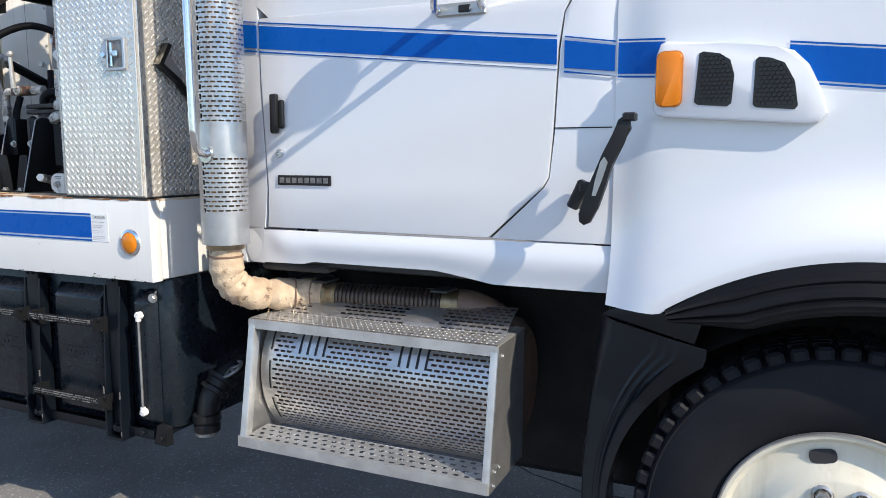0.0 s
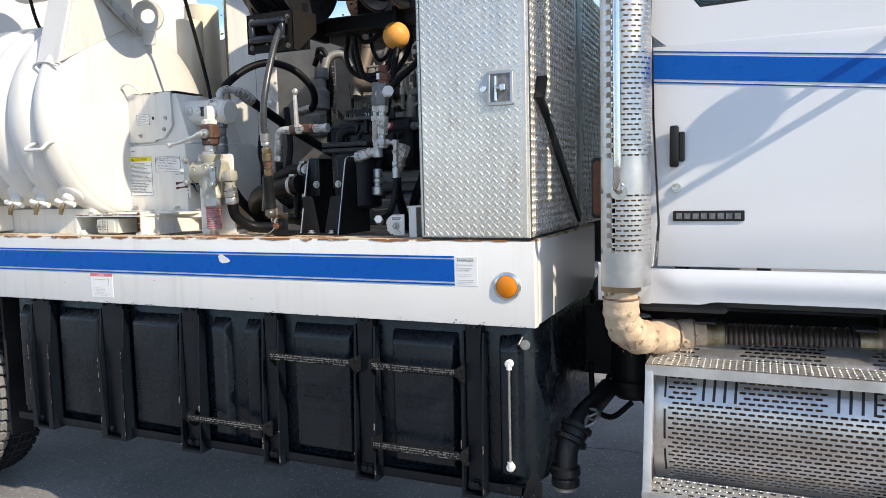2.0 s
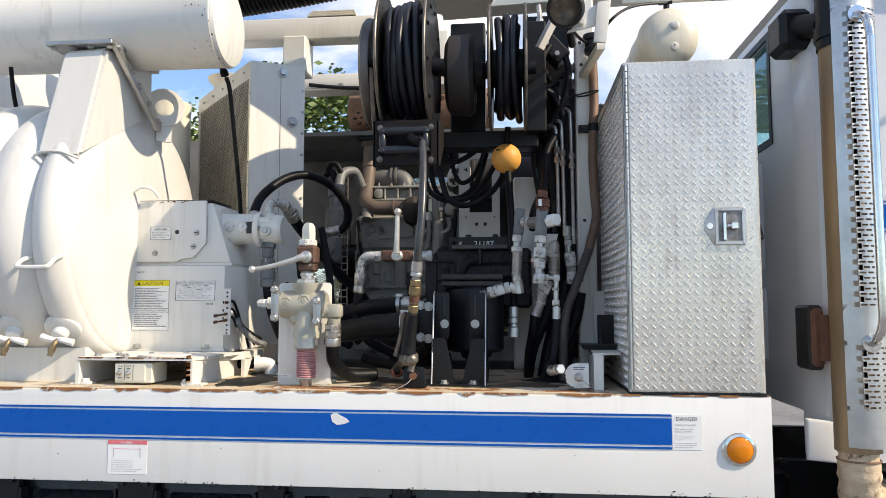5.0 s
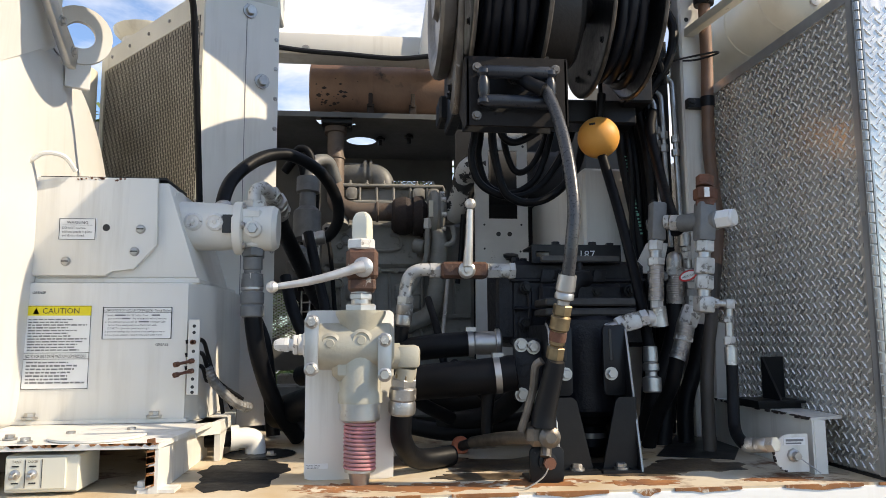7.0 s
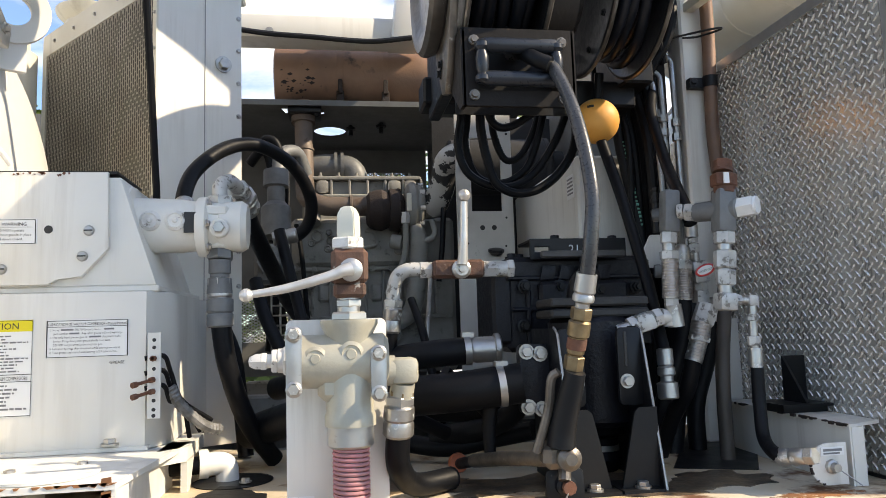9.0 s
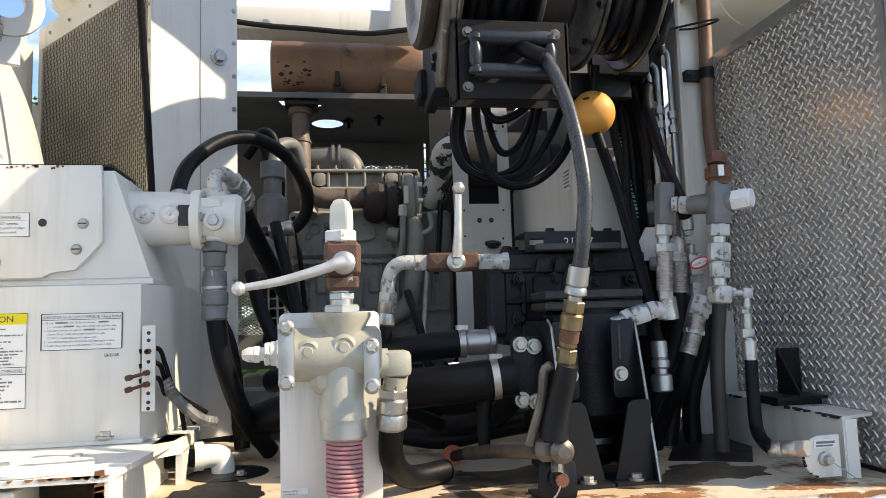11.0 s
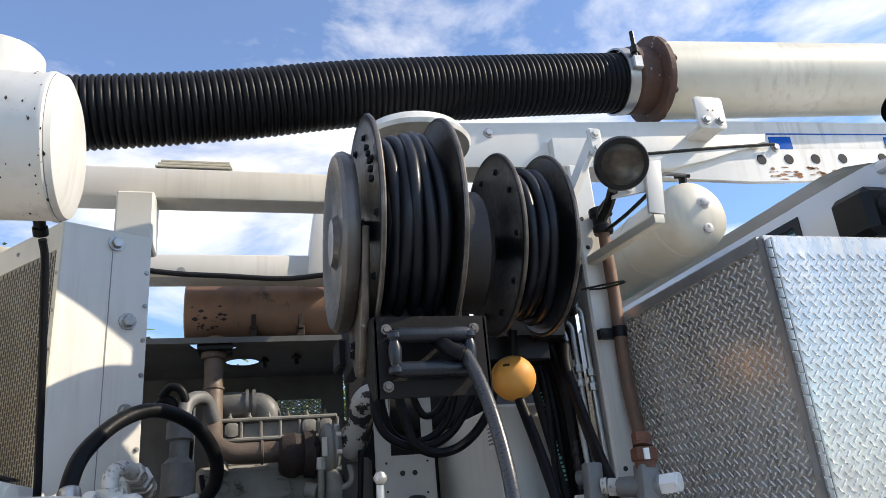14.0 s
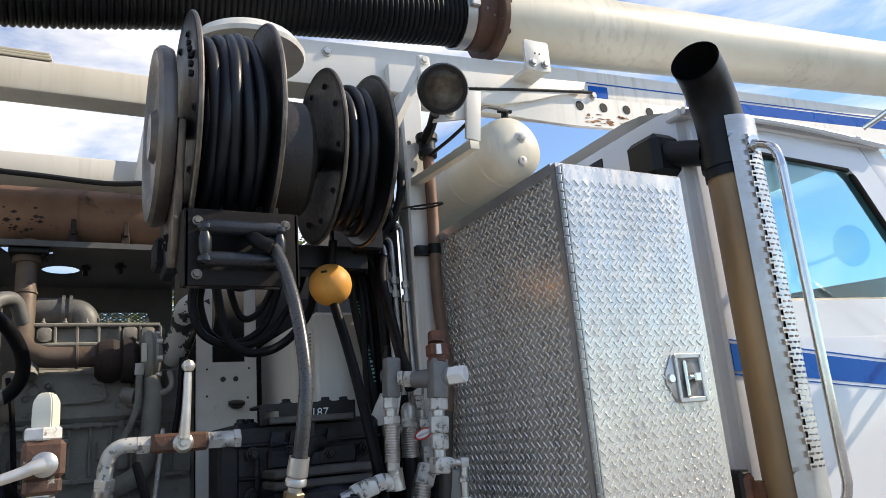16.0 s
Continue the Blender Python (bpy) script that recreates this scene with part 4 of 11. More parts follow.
prism(bm, [(LX + 0.052, LZ + 0.056), (LX - 0.040, LZ + 0.056), (LX - 0.066, LZ + 0.012), (LX - 0.066, LZ - 0.012), (LX - 0.040, LZ - 0.056), (LX + 0.052, LZ - 0.056)], "xz", YF - 0.006, YF - 0.002, bev=0.0015)
for x, z, w, h in ((LX + 0.046, LZ, 0.006, 0.052), (LX - 0.032, LZ, 0.005, 0.052), (LX + 0.006, LZ + 0.050, 0.042, 0.006), (LX + 0.006, LZ - 0.050, 0.042, 0.006)):
    box(bm, x - w, x + w, YF - 0.012, YF - 0.005, z - h, z + h, bev=0.002)
for x, z in ((LX + 0.046, LZ + 0.05), (LX + 0.046, LZ - 0.05), (LX - 0.034, LZ + 0.05), (LX - 0.034, LZ - 0.05)):
    cyl(bm, (x, YF - 0.011, z), (x, YF - 0.014, z), 0.0042, seg=10)
latch = part("latch", bm, BRUSHED, door, "stainless recessed paddle latch")
bm = B()
box(bm, LX - 0.026, LX + 0.040, YF - 0.0075, YF - 0.0058, LZ - 0.044, LZ + 0.044)
part("recess", bm, SCUFF, door, "dark worn recess")
bm = B()
box(bm, LX - 0.014, LX - 0.004, YF - 0.016, YF - 0.008, LZ - 0.044, LZ + 0.040, bev=0.003)
cyl(bm, (LX - 0.004, YF - 0.016, LZ), (LX + 0.022, YF - 0.016, LZ), 0.006, seg=12)
box(bm, LX + 0.008, LX + 0.028, YF - 0.024, YF - 0.008, LZ - 0.011, LZ + 0.011, bev=0.003)
cyl(bm, (LX - 0.052, YF - 0.005, LZ), (LX - 0.052, YF - 0.012, LZ), 0.011, seg=18, bev=0.002)
part("handle", bm, CHROME, door)
bm = B()
for k in range(46):
    z = Z0 + 0.012 + k * 0.0214
    cyl(bm, (X0 + 0.001, YF + 0.002, z), (X0 + 0.001, YF + 0.002, z + 0.018), 0.0052, seg=8)
box(bm, X0 - 0.006, X0 + 0.012, YF + 0.004, YF + 0.010, Z0 + 0.008, Z1 - 0.006)
part("piano_hinge", bm, STEEL, toolbox)
bm = B()
box(bm, X0 - 0.006, X0 + 0.0, YF + 0.010, YF + 0.026, Z0 + 0.53, Z1 - 0.004)
box(bm, X0 - 0.005, X0 + 0.0, YF + 0.010, YF + 0.024, Z0 + 0.004, Z0 + 0.52)
box(bm, X0 - 0.006, X0 + 0.01, 0.02, YB, Z1 - 0.022, Z1 + 0.004)
part("edge_strip", bm, ALUD, toolbox)
bm = B()
box(bm, X0 - 0.003, X1 + 0.004, YF + 0.004, YB, Z0 - 0.006, Z0 + 0.002)
part("base_gasket", bm, BLACKP, toolbox)
back = thing("rear_toolbox", (0.0, 1.4, Z0), "dull tread-plate cabinet standing behind the toolbox", "toolbox")
bm = B()
box(bm, -0.05, X1 - 0.006, YB + 0.09, 2.25, Z0 - 0.003, Z1 - 0.01, bev=0.004)
back_body = part("body", bm, ALU, back)
bm = B()
treads(bm, (X1 - 0.0065, YB + 0.10, Z0 + 0.01), (0, 1, 0), (0, 0, 1), 64, 43, 0.0222, (1, 0, 0))
part("side_treads", bm, LUGM, back_body, smooth=0)
bm = B()
box(bm, X1 - 0.03, X1 + 0.004, YB + 0.015, YB + 0.075, Z0 - 0.003, Z1 - 0.006, bev=0.003)
solid("corner_post", bm, ALUD, "bright aluminium corner post between the toolboxes", "post")
bm = B()
prism(bm, [(0.112, 1.990), (0.128, 1.985), (0.082, 1.910), (0.066, 1.914)], "yz", X1 + 0.002, X1 + 0.034)
prism(bm, [(0.066, 1.914), (0.082, 1.922), (0.175, 1.866), (0.170, 1.848)], "yz", X1 + 0.008, X1 + 0.030)
prism(bm, [(0.150, 1.868), (0.178, 1.862), (0.30, 1.775), (0.66, 1.50), (0.64, 1.47), (0.29, 1.735), (0.166, 1.842)], "yz", X1 + 0.012, X1 + 0.026)
part("strut_bracket", bm, BLACKM, toolbox, "black folded steel strap on the side")
bm = B()
prism(bm, [(0.118, 1.972), (0.136, 1.962), (0.205, 1.885), (0.172, 1.868), (0.092, 1.918)], "yz", X1 + 0.0015, X1 + 0.005)
part("strut_plate", bm, BRUSHED, toolbox, "bare steel gusset plate behind the strut")

# ---- cab ----
cab = thing("truck_cab", (1.0, 1.2, GROUND), "white truck cab with blue stripe and closed door", "truck cab")
CY = 0.185


def wall_with_hole(bm, outer, inner, a, b):
    """A panel in xz between y = a and b with a hole; both rings have as many points."""
    rings = []
    for y in (a, b):
        rings.append(([bm.verts.new((x, y, z)) for x, z in outer], [bm.verts.new((x, y, z)) for x, z in inner]))
    n = len(outer)
    for k in range(n):
        q = (k + 1) % n
        for o, i in rings:
            bm.faces.new((o[k], o[q], i[q], i[k]))
        bm.faces.new((rings[0][0][k], rings[1][0][k], rings[1][0][q], rings[0][0][q]))
        bm.faces.new((rings[0][1][k], rings[1][1][k], rings[1][1][q], rings[0][1][q]))
    return bm


WIN = [(0.590, 2.170), (0.565, 2.20), (0.620, 2.64), (0.645, 2.662), (1.10, 2.648), (1.135, 2.62), (1.40, 2.24), (1.395, 2.19)]
WOUT = [(0.50, 2.05), (0.44, 2.10), (0.46, 2.70), (0.50, 2.76), (1.14, 2.76), (1.20, 2.72), (1.56, 2.20), (1.54, 2.05)]
bm = B()
wall_with_hole(bm, WOUT, WIN, CY, CY + 0.05)
part("door_frame", bm, WHITE, cab)
bm = B()
prism(bm, [(0.460, 1.348), (0.470, 1.49), (0.452, 1.84), (0.447, 2.06), (1.540, 2.06), (1.505, 2.0), (1.494, 1.90), (1.482, 1.66), (1.472, 1.535), (1.455, 1.505), (1.285, 1.348)][::-1], "xz", CY - 0.002, CY + 0.05, bev=0.004)
cdoor = part("door", bm, WHITE, cab, "white cab door with black handle")
bm = B()
prism(bm, [(0.36, 1.345), (0.448, 1.345), (0.462, 1.49), (0.444, 1.84), (0.439, 2.78), (0.36, 2.78)][::-1], "xz", CY + 0.001, CY + 0.05, bev=0.003)
part("side_panel", bm, WHITE, cab)
bm = B()
prism(bm, [(1.291, 1.346), (1.461, 1.502), (1.4775, 1.532), (1.4875, 1.66), (1.499, 1.90), (1.5105, 2.0), (1.546, 2.06), (1.66, 2.06), (1.665, 1.345)], "xz", CY + 0.001, CY + 0.05, bev=0.003)
part("side_panel", bm, WHITE, cab)
bm = B()
box(bm, 1.487, 1.652, CY - 0.001, CY + 0.002, 1.675, 1.6785)
part("trim_line", bm, BLACKP, cab)
bm = B()
prism(bm, [(1.29, 1.352), (1.46, 1.51), (1.475, 1.54), (1.485, 1.68), (1.50, 1.92), (1.515, 2.0), (1.55, 2.06), (1.553, 2.05), (1.52, 1.99), (1.506, 1.90), (1.492, 1.66), (1.483, 1.53), (1.467, 1.495), (1.30, 1.345)], "xz", CY + 0.007, CY + 0.012)
part("gap_seal", bm, BLACKP, cab)
# sill below the door, with its raised step line
bm = B()
SILL = ((0.36, 1.250), (0.375, 1.228), (0.42, 1.222), (0.60, 1.224), (0.64, 1.234), (1.10, 1.234), (1.16, 1.226), (1.30, 1.203), (1.66, 1.203))


def sill(s, t):
    x = 0.36 + 1.30 * s
    k = next(q for q in range(len(SILL) - 1) if x <= SILL[q + 1][0] + 1e-6)
    (xa, za), (xb, zb) = SILL[k], SILL[k + 1]
    low = za + (zb - za) * (x - xa) / (xb - xa)
    soft = 1 / (1 + math.exp(-(x - 0.47 - 0.05 * (1 - t)) * 60))
    out = 0.004 + 0.014 * soft * math.sin(math.pi * min(1.0, t * 1.15) * 0.5)
    return Vector((x, CY + 0.010 - out * math.sin(math.pi * (0.06 + 0.90 * t)) - 0.004, low + (1.3405 - low) * t))


sheet(bm, sill, 90, 14)
sheet(bm, lambda s, t: sill(s, 0.0) + Vector((0, 0.05 * t, 0.0)), 90, 1)
bmesh.ops.remove_doubles(bm, verts=bm.verts, dist=1e-5)
part("sill", bm, WHITE, cab, smooth=50)
bm = B()
box(bm, 0.37, 1.66, CY + 0.05, 0.75, 1.21, 1.235)
box(bm, 0.40, 0.68, CY + 0.03, 0.3, 1.19, 1.215, bev=0.01)
part("floor_pan", bm, DARKIN, cab)
# rear wall with rounded corner, roof
bm = B()
prof = [(0.44, CY + 0.001), (0.38, CY + 0.006), (0.335, CY + 0.03), (0.315, CY + 0.08), (0.312, CY + 0.16)]
for (xa, ya), (xb, yb) in zip(prof, prof[1:]):
    sheet(bm, lambda s, t: Vector((xa + (xb - xa) * s, ya + (yb - ya) * s, 1.22 + (2.775 - 1.22) * t)), 1, 4)
box(bm, 0.312, 0.36, CY + 0.16, 0.56, 1.36, 2.775)
box(bm, 0.314, 0.36, 0.56, 2.22, 1.36, 2.33)
box(bm, 0.314, 0.36, 0.56, 2.22, 2.72, 2.775)
box(bm, 0.314, 0.36, 1.05, 1.18, 2.33, 2.72)
box(bm, 0.314, 0.36, 2.05, 2.22, 2.33, 2.72)
bmesh.ops.remove_doubles(bm, verts=bm.verts, dist=1e-5)
rear = part("rear_wall", bm, WHITE, cab, "ribbed rear wall of the cab")
for y0 in (0.66, 0.92, 1.18, 1.44, 1.70):
    for z0, z1 in ((1.50, 1.78), (1.84, 2.26)):
        bm = B()
        box(bm, 0.298, 0.32, y0, y0 + 0.20, z0, z1, bev=0.012)
        part("wall_rib", bm, WHITE, rear)
bm = B()
for y0, y1 in ((0.56, 1.05), (1.18, 2.05)):
    box(bm, 0.308, 0.316, y0 - 0.02, y1 + 0.02, 2.31, 2.335)
    box(bm, 0.308, 0.316, y0 - 0.02, y1 + 0.02, 2.715, 2.74)
    box(bm, 0.308, 0.316, y0 - 0.02, y0 + 0.005, 2.335, 2.715)
    box(bm, 0.308, 0.316, y1 - 0.005, y1 + 0.02, 2.335, 2.715)
pieces("window_seal", bm, BLACKP, cab)
for y0, y1 in ((0.56, 1.05), (1.18, 2.05)):
    bm = B()
    box(bm, 0.330, 0.335, y0, y1, 2.33, 2.72)
    part("rear_window", bm, WINDOW, cab)
bm = B()


def roof(s, t):
    x = 0.318 + 1.23 * s
    y = 0.16 + 2.10 * t
    edge = min(1.0, 8 * t, 8 * (1 - t))
    return Vector((x, y, 2.735 + 0.085 * math.sin(min(1, edge) * math.pi / 2) - 0.03 * s + 0.03 * min(1, s * 7)))


sheet(bm, roof, 20, 24)
box(bm, 0.31, 1.30, CY - 0.012, CY + 0.05, 2.735, 2.765, bev=0.006)
tube(bm, [(0.32, 0.165, 2.75), (0.8, 0.15, 2.755), (1.3, 0.155, 2.74)], 0.012, 8)
part("roof", bm, WHITE, cab, "white cab roof with rain gutter")
bm = B()
prism(bm, [(1.20, 2.74), (1.30, 2.76), (1.78, 2.10), (1.66, 2.06), (1.56, 2.10)], "xz", CY + 0.001, CY + 0.05, bev=0.004)
part("windscreen_pillar", bm, WHITE, cab)
bm = B()
tube(bm, [(p[0], CY + 0.012, p[1]) for p in WIN + WIN[:1]], 0.012, 8, n=3)
part("window_seal", bm, BLACKP, cab)
bm = B()
prism(bm, WIN, "xz", CY + 0.022, CY + 0.027)
part("door_window", bm, WINDOW, cab, "tinted door window")
bm = B()
box(bm, 1.30, 1.75, 0.30, 2.1, 1.9, 2.14, bev=0.03)
box(bm, 0.48, 0.95, 0.45, 0.95, 1.55, 2.30, bev=0.05)
box(bm, 0.48, 0.95, 1.45, 1.95, 1.55, 2.30, bev=0.05)
part("interior", bm, DARKIN, cab, "dark seats and dashboard")
bm = B()
box(bm, 0.37, 1.7, 2.20, 2.25, 1.25, 2.10)
box(bm, 0.37, 0.6, 2.20, 2.25, 2.10, 2.75)
box(bm, 1.66, 1.70, 0.25, 2.2, 1.2, 2.08)
part("far_wall", bm, WHITE, cab)
# handle in its shallow recess
bm = B()
prism(bm, rounded(0.497, 0.575, 1.660, 1.825, 0.02), "xz", CY - 0.0012, CY + 0.0005, bev=0.0005)
hand_pad = part("handle_recess", bm, WHITE, cdoor)
bm = B()
box(bm, 0.502, 0.530, CY - 0.032, CY - 0.010, 1.672, 1.805, bev=0.007, seg=2)
box(bm, 0.528, 0.548, CY - 0.018, CY - 0.005, 1.69, 1.785, bev=0.004)
part("door_handle", bm, BLACKP, cdoor, "black pull handle")
bm = B()
lathe(bm, [(0.0, 0.004), (0.008, 0.004), (0.010, 0.009), (0.014, 0.009), (0.0155, 0.004), (0.0155, 0.0)], (0.523, CY - 0.002, 1.606), (0, -1, 0), 24)
part("lock", bm, CHROME, cdoor)
bm = B()
box(bm, 0.512, 0.727, CY - 0.008, CY - 0.001, 1.497, 1.531, bev=0.002)
badge = part("badge", bm, BLACKP, cdoor, "dark badge with plain raised blocks")
bm = B()
for k in range(8):
    x = 0.522 + k * 0.0252
    box(bm, x, x + 0.018, CY - 0.0095, CY - 0.0075, 1.505, 1.523)
pieces("badge_block", bm, SCUFF, badge)
bm = B()
for x0, x1, za, zb in ((0.362, 0.437, 2.058, 2.050), (0.449, 1.490, 2.048, 1.938), (1.512, 1.655, 1.934, 1.912)):
    for lo, hi in ((-0.0885, -0.0125), (-0.004, 0.0), (-0.1015, -0.0965)):
        prism(bm, [(x0, za + lo), (x1, zb + lo + (0.006 if lo < -0.05 else 0) * (x1 > 1.0)), (x1, zb + hi), (x0, za + hi)], "xz", CY - 0.0042, CY - 0.001)
part("stripe", bm, BLUE, cab, "blue stripe with thin lines")
# mirror bracket on the door
mirror = thing("door_mirror", (1.2, CY, 2.03), "stainless mirror arms on a riveted door bracket", "mirror")
bm = B()
box(bm, 1.115, 1.275, CY - 0.012, CY - 0.002, 2.012, 2.05, bev=0.004)
for x in (1.13, 1.225, 1.262):
    cyl(bm, (x, CY - 0.012, 2.03), (x, CY - 0.017, 2.03), 0.006, seg=10)
part("bracket", bm, STEEL, mirror)
bm = B()
box(bm, 1.19, 1.228, CY - 0.018, CY - 0.010, 2.02, 2.042, bev=0.003)
part("grommet", bm, BLACKP, mirror)
bm = B()
tube(bm, [(1.125, CY - 0.01, 2.03), (1.13, CY - 0.06, 2.06), (1.32, -0.22, 2.34), (1.40, -0.28, 2.40), (1.42, -0.30, 2.86)], 0.011, 10)
tube(bm, [(1.265, CY - 0.01, 2.03), (1.275, CY - 0.06, 2.07), (1.40, -0.20, 2.33), (1.43, -0.28, 2.42), (1.42, -0.30, 2.86), (1.30, -0.1, 2.90), (1.2, 0.16, 2.80)], 0.011, 10)
part("arm", bm, CHROME, mirror)
bm = B()
box(bm, 1.36, 1.50, -0.325, -0.275, 2.50, 2.78, bev=0.024, seg=4)
part("mirror_head", bm, CHROME, mirror)
bm = B()
lathe(bm, [(0.0, -0.014), (0.05, -0.012), (0.085, -0.004), (0.088, 0.004), (0.05, 0.016), (0.0, 0.020)], (1.545, -0.10, 2.478), (0.25, -1, 0.1), 28)
tube(bm, [(1.545, -0.09, 2.47), (1.48, -0.17, 2.44), (1.425, -0.27, 2.42)], 0.008, 8)
part("convex_mirror", bm, BLACKP, mirror, "small round convex mirror")

# ---- hood, vent, fender ----
hood = thing("truck_hood", (2.4, 1.2, GROUND), "white truck hood with wheel arch, vents and amber lamp", "truck hood")
WX, WZ, AR = 2.32, 0.502, 0.848


def hood_y(x, z):
    r = math.hypot(x - WX, z - WZ)
    y = 0.160 - 0.075 * math.exp(-((r - AR) / 0.13) ** 2) - 0.03 * math.exp(-((r - 0.90) / 0.10) ** 2)
    y += 0.30 * max(0.0, z - 1.98) ** 1.6
    y += 0.022 * math.exp(-((x - 1.66) / 0.085) ** 2)
    return y


def hood_f(s, t):
    x = 1.66 + 1.75 * s
    dx = abs(x - WX)
    lo = max(1.184 - 0.03 * (x - 1.66), WZ + math.sqrt(max(AR * AR - dx * dx, 0.0)))
    z = lo + (2.32 - lo) * t
    return Vector((x, hood_y(x, z), z))


bm = B()
sheet(bm, hood_f, 90, 44)
part("side", bm, WHITE, hood, smooth=60)
bm = B()
sheet(bm, lambda s, t: Vector((1.66 + 1.75 * s, hood_y(1.66 + 1.75 * s, 2.32) + 2.0 * t, 2.32 + 0.05 * math.sin(math.pi * t))), 8, 10)
sheet(bm, lambda s, t: Vector((1.66 + 0.012 * s, CY + 0.04 + (hood_y(1.66, 1.18 + 1.1 * t) - CY - 0.04) * s, 1.17 + 1.15 * t)), 2, 12)
box(bm, 1.70, 3.4, 2.2, 2.25, 1.2, 2.3)
box(bm, 3.36, 3.41, 0.2, 2.25, 0.8, 2.32)
part("top", bm, WHITE, hood)
def hood_drop(x):
    return -0.062 * (x - 1.66) - 0.05 * max(0.0, x - 1.95)


for xa, xb in ((1.664, 1.79), (2.09, 3.2)):
    bm = B()
    for za, zb in ((1.822, 1.906), (1.910, 1.915), (1.812, 1.817)):
        sheet(bm, lambda q, r: Vector((xa + (xb - xa) * q, hood_y(xa + (xb - xa) * q, za + (zb - za) * r + hood_drop(xa + (xb - xa) * q)) - 0.0025, za + (zb - za) * r + hood_drop(xa + (xb - xa) * q))), 24, 1)
    part("stripe", bm, BLUE, hood, "blue stripe with thin lines", smooth=0)
# vent panel: a raised white plate with two honeycomb openings and an amber lamp
VY = 0.158
vent = part("vent_panel", prism(B(), [(1.768, 1.72), (1.775, 1.705), (1.80, 1.698), (2.13, 1.676), (2.165, 1.680), (2.182, 1.70), (2.165, 1.76), (2.135, 1.82), (2.10, 1.855), (2.06, 1.865), (1.95, 1.880), (1.80, 1.895), (1.782, 1.888), (1.772, 1.86)], "xz", VY - 0.032, VY + 0.03, bev=0.010), WHITE, hood, "raised white vent panel")
VF = VY - 0.032


def honeycomb(poly, cx, cz):
    bm = B()
    prism(bm, poly, "xz", VF - 0.002, VF + 0.004)
    part("opening", bm, HONEY, vent)
    bm = B()
    xs, zs = [p[0] for p in poly], [p[1] for p in poly]
    s = 0.0068
    row = 0
    z = min(zs) + s
    while z < max(zs) - s * 0.6:
        x = min(xs) + s + (s * 0.9 if row % 2 else 0)
        while x < max(xs) - s * 0.8:
            # keep cells inside the opening
            def within(px, pz):
                odd = False
                for (xa, za), (xb, zb) in zip(poly, poly[1:] + poly[:1]):
                    if (za > pz) != (zb > pz) and px < (xb - xa) * (pz - za) / (zb - za) + xa:
                        odd = not odd
                return odd

            if all(within(x + s * math.cos(a), z + s * math.sin(a)) for a in (0.5, 1.57, 2.6, 3.67, 4.71, 5.76)):
                o = [bm.verts.new((x + s * math.cos(a), VF - 0.004, z + s * math.sin(a))) for a in [math.pi / 6 + i * math.pi / 3 for i in range(6)]]
                q = [bm.verts.new((x + s * 0.82 * math.cos(a), VF - 0.003, z + s * 0.82 * math.sin(a))) for a in [math.pi / 6 + i * math.pi / 3 for i in range(6)]]
                bridge(bm, o, q)
            x += s * 1.78
        z += s * 1.54
        row += 1
    part("honeycomb", bm, BLACKM, vent, smooth=0)


honeycomb([(1.872, 1.735), (1.880, 1.728), (1.952, 1.722), (1.962, 1.73), (1.966, 1.80), (1.955, 1.838), (1.93, 1.855), (1.890, 1.862), (1.880, 1.858)], 0, 0)
honeycomb([(2.012, 1.725), (2.02, 1.718), (2.108, 1.711), (2.115, 1.72), (2.105, 1.78), (2.08, 1.825), (2.05, 1.838), (2.022, 1.842), (2.014, 1.835)], 0, 0)
bm = B()
prism(bm, rounded(1.774, 1.842, 1.724, 1.868, 0.018), "xz", VF - 0.004, VF + 0.002, bev=0.002)
amber = part("turn_lamp", bm, mat("deep_amber_backing", (0.46, 0.15, 0.012), 0.5, col2=(0.36, 0.11, 0.01), bump=0.1), hood, "amber turn lamp")
bm = B()
prism(bm, rounded(1.777, 1.839, 1.727, 1.865, 0.017), "xz", VF - 0.014, VF - 0.005, bev=0.005)
part("lens", bm, AMBER, amber)
# rubber hood latch
bm = B()
prism(bm, [(1.718, 1.690), (1.700, 1.700), (1.688, 1.692), (1.675, 1.655), (1.648, 1.60), (1.628, 1.55), (1.603, 1.49), (1.588, 1.44), (1.590, 1.418), (1.603, 1.408), (1.620, 1.416), (1.640, 1.455), (1.658, 1.51), (1.675, 1.57), (1.698, 1.63), (1.722, 1.668)], "xz", 0.072, 0.096, bev=0.005)
box(bm, 1.700, 1.735, 0.066, 0.10, 1.688, 1.71, bev=0.004)
lat = part("hood_latch", bm, BLACKP, hood, "black rubber hood latch")
bm = B()
prism(bm, [(1.655, 1.595), (1.665, 1.58), (1.650, 1.53), (1.635, 1.49), (1.625, 1.49), (1.632, 1.53), (1.645, 1.58)], "xz", 0.0695, 0.074)
part("slot", bm, STEEL, lat)
bm = B()
box(bm, -0.017, 0.017, -0.02, 0.02, -0.042, 0.042, bev=0.005, m=Matrix.Translation((1.571, 0.15, 1.488)) @ Matrix.Rotation(radians(24), 4, "Y"))
box(bm, 1.578, 1.612, 0.11, 0.15, 1.495, 1.525, bev=0.006)
part("latch_base", bm, BLACKP, lat)
# black arch flare
bm = B()


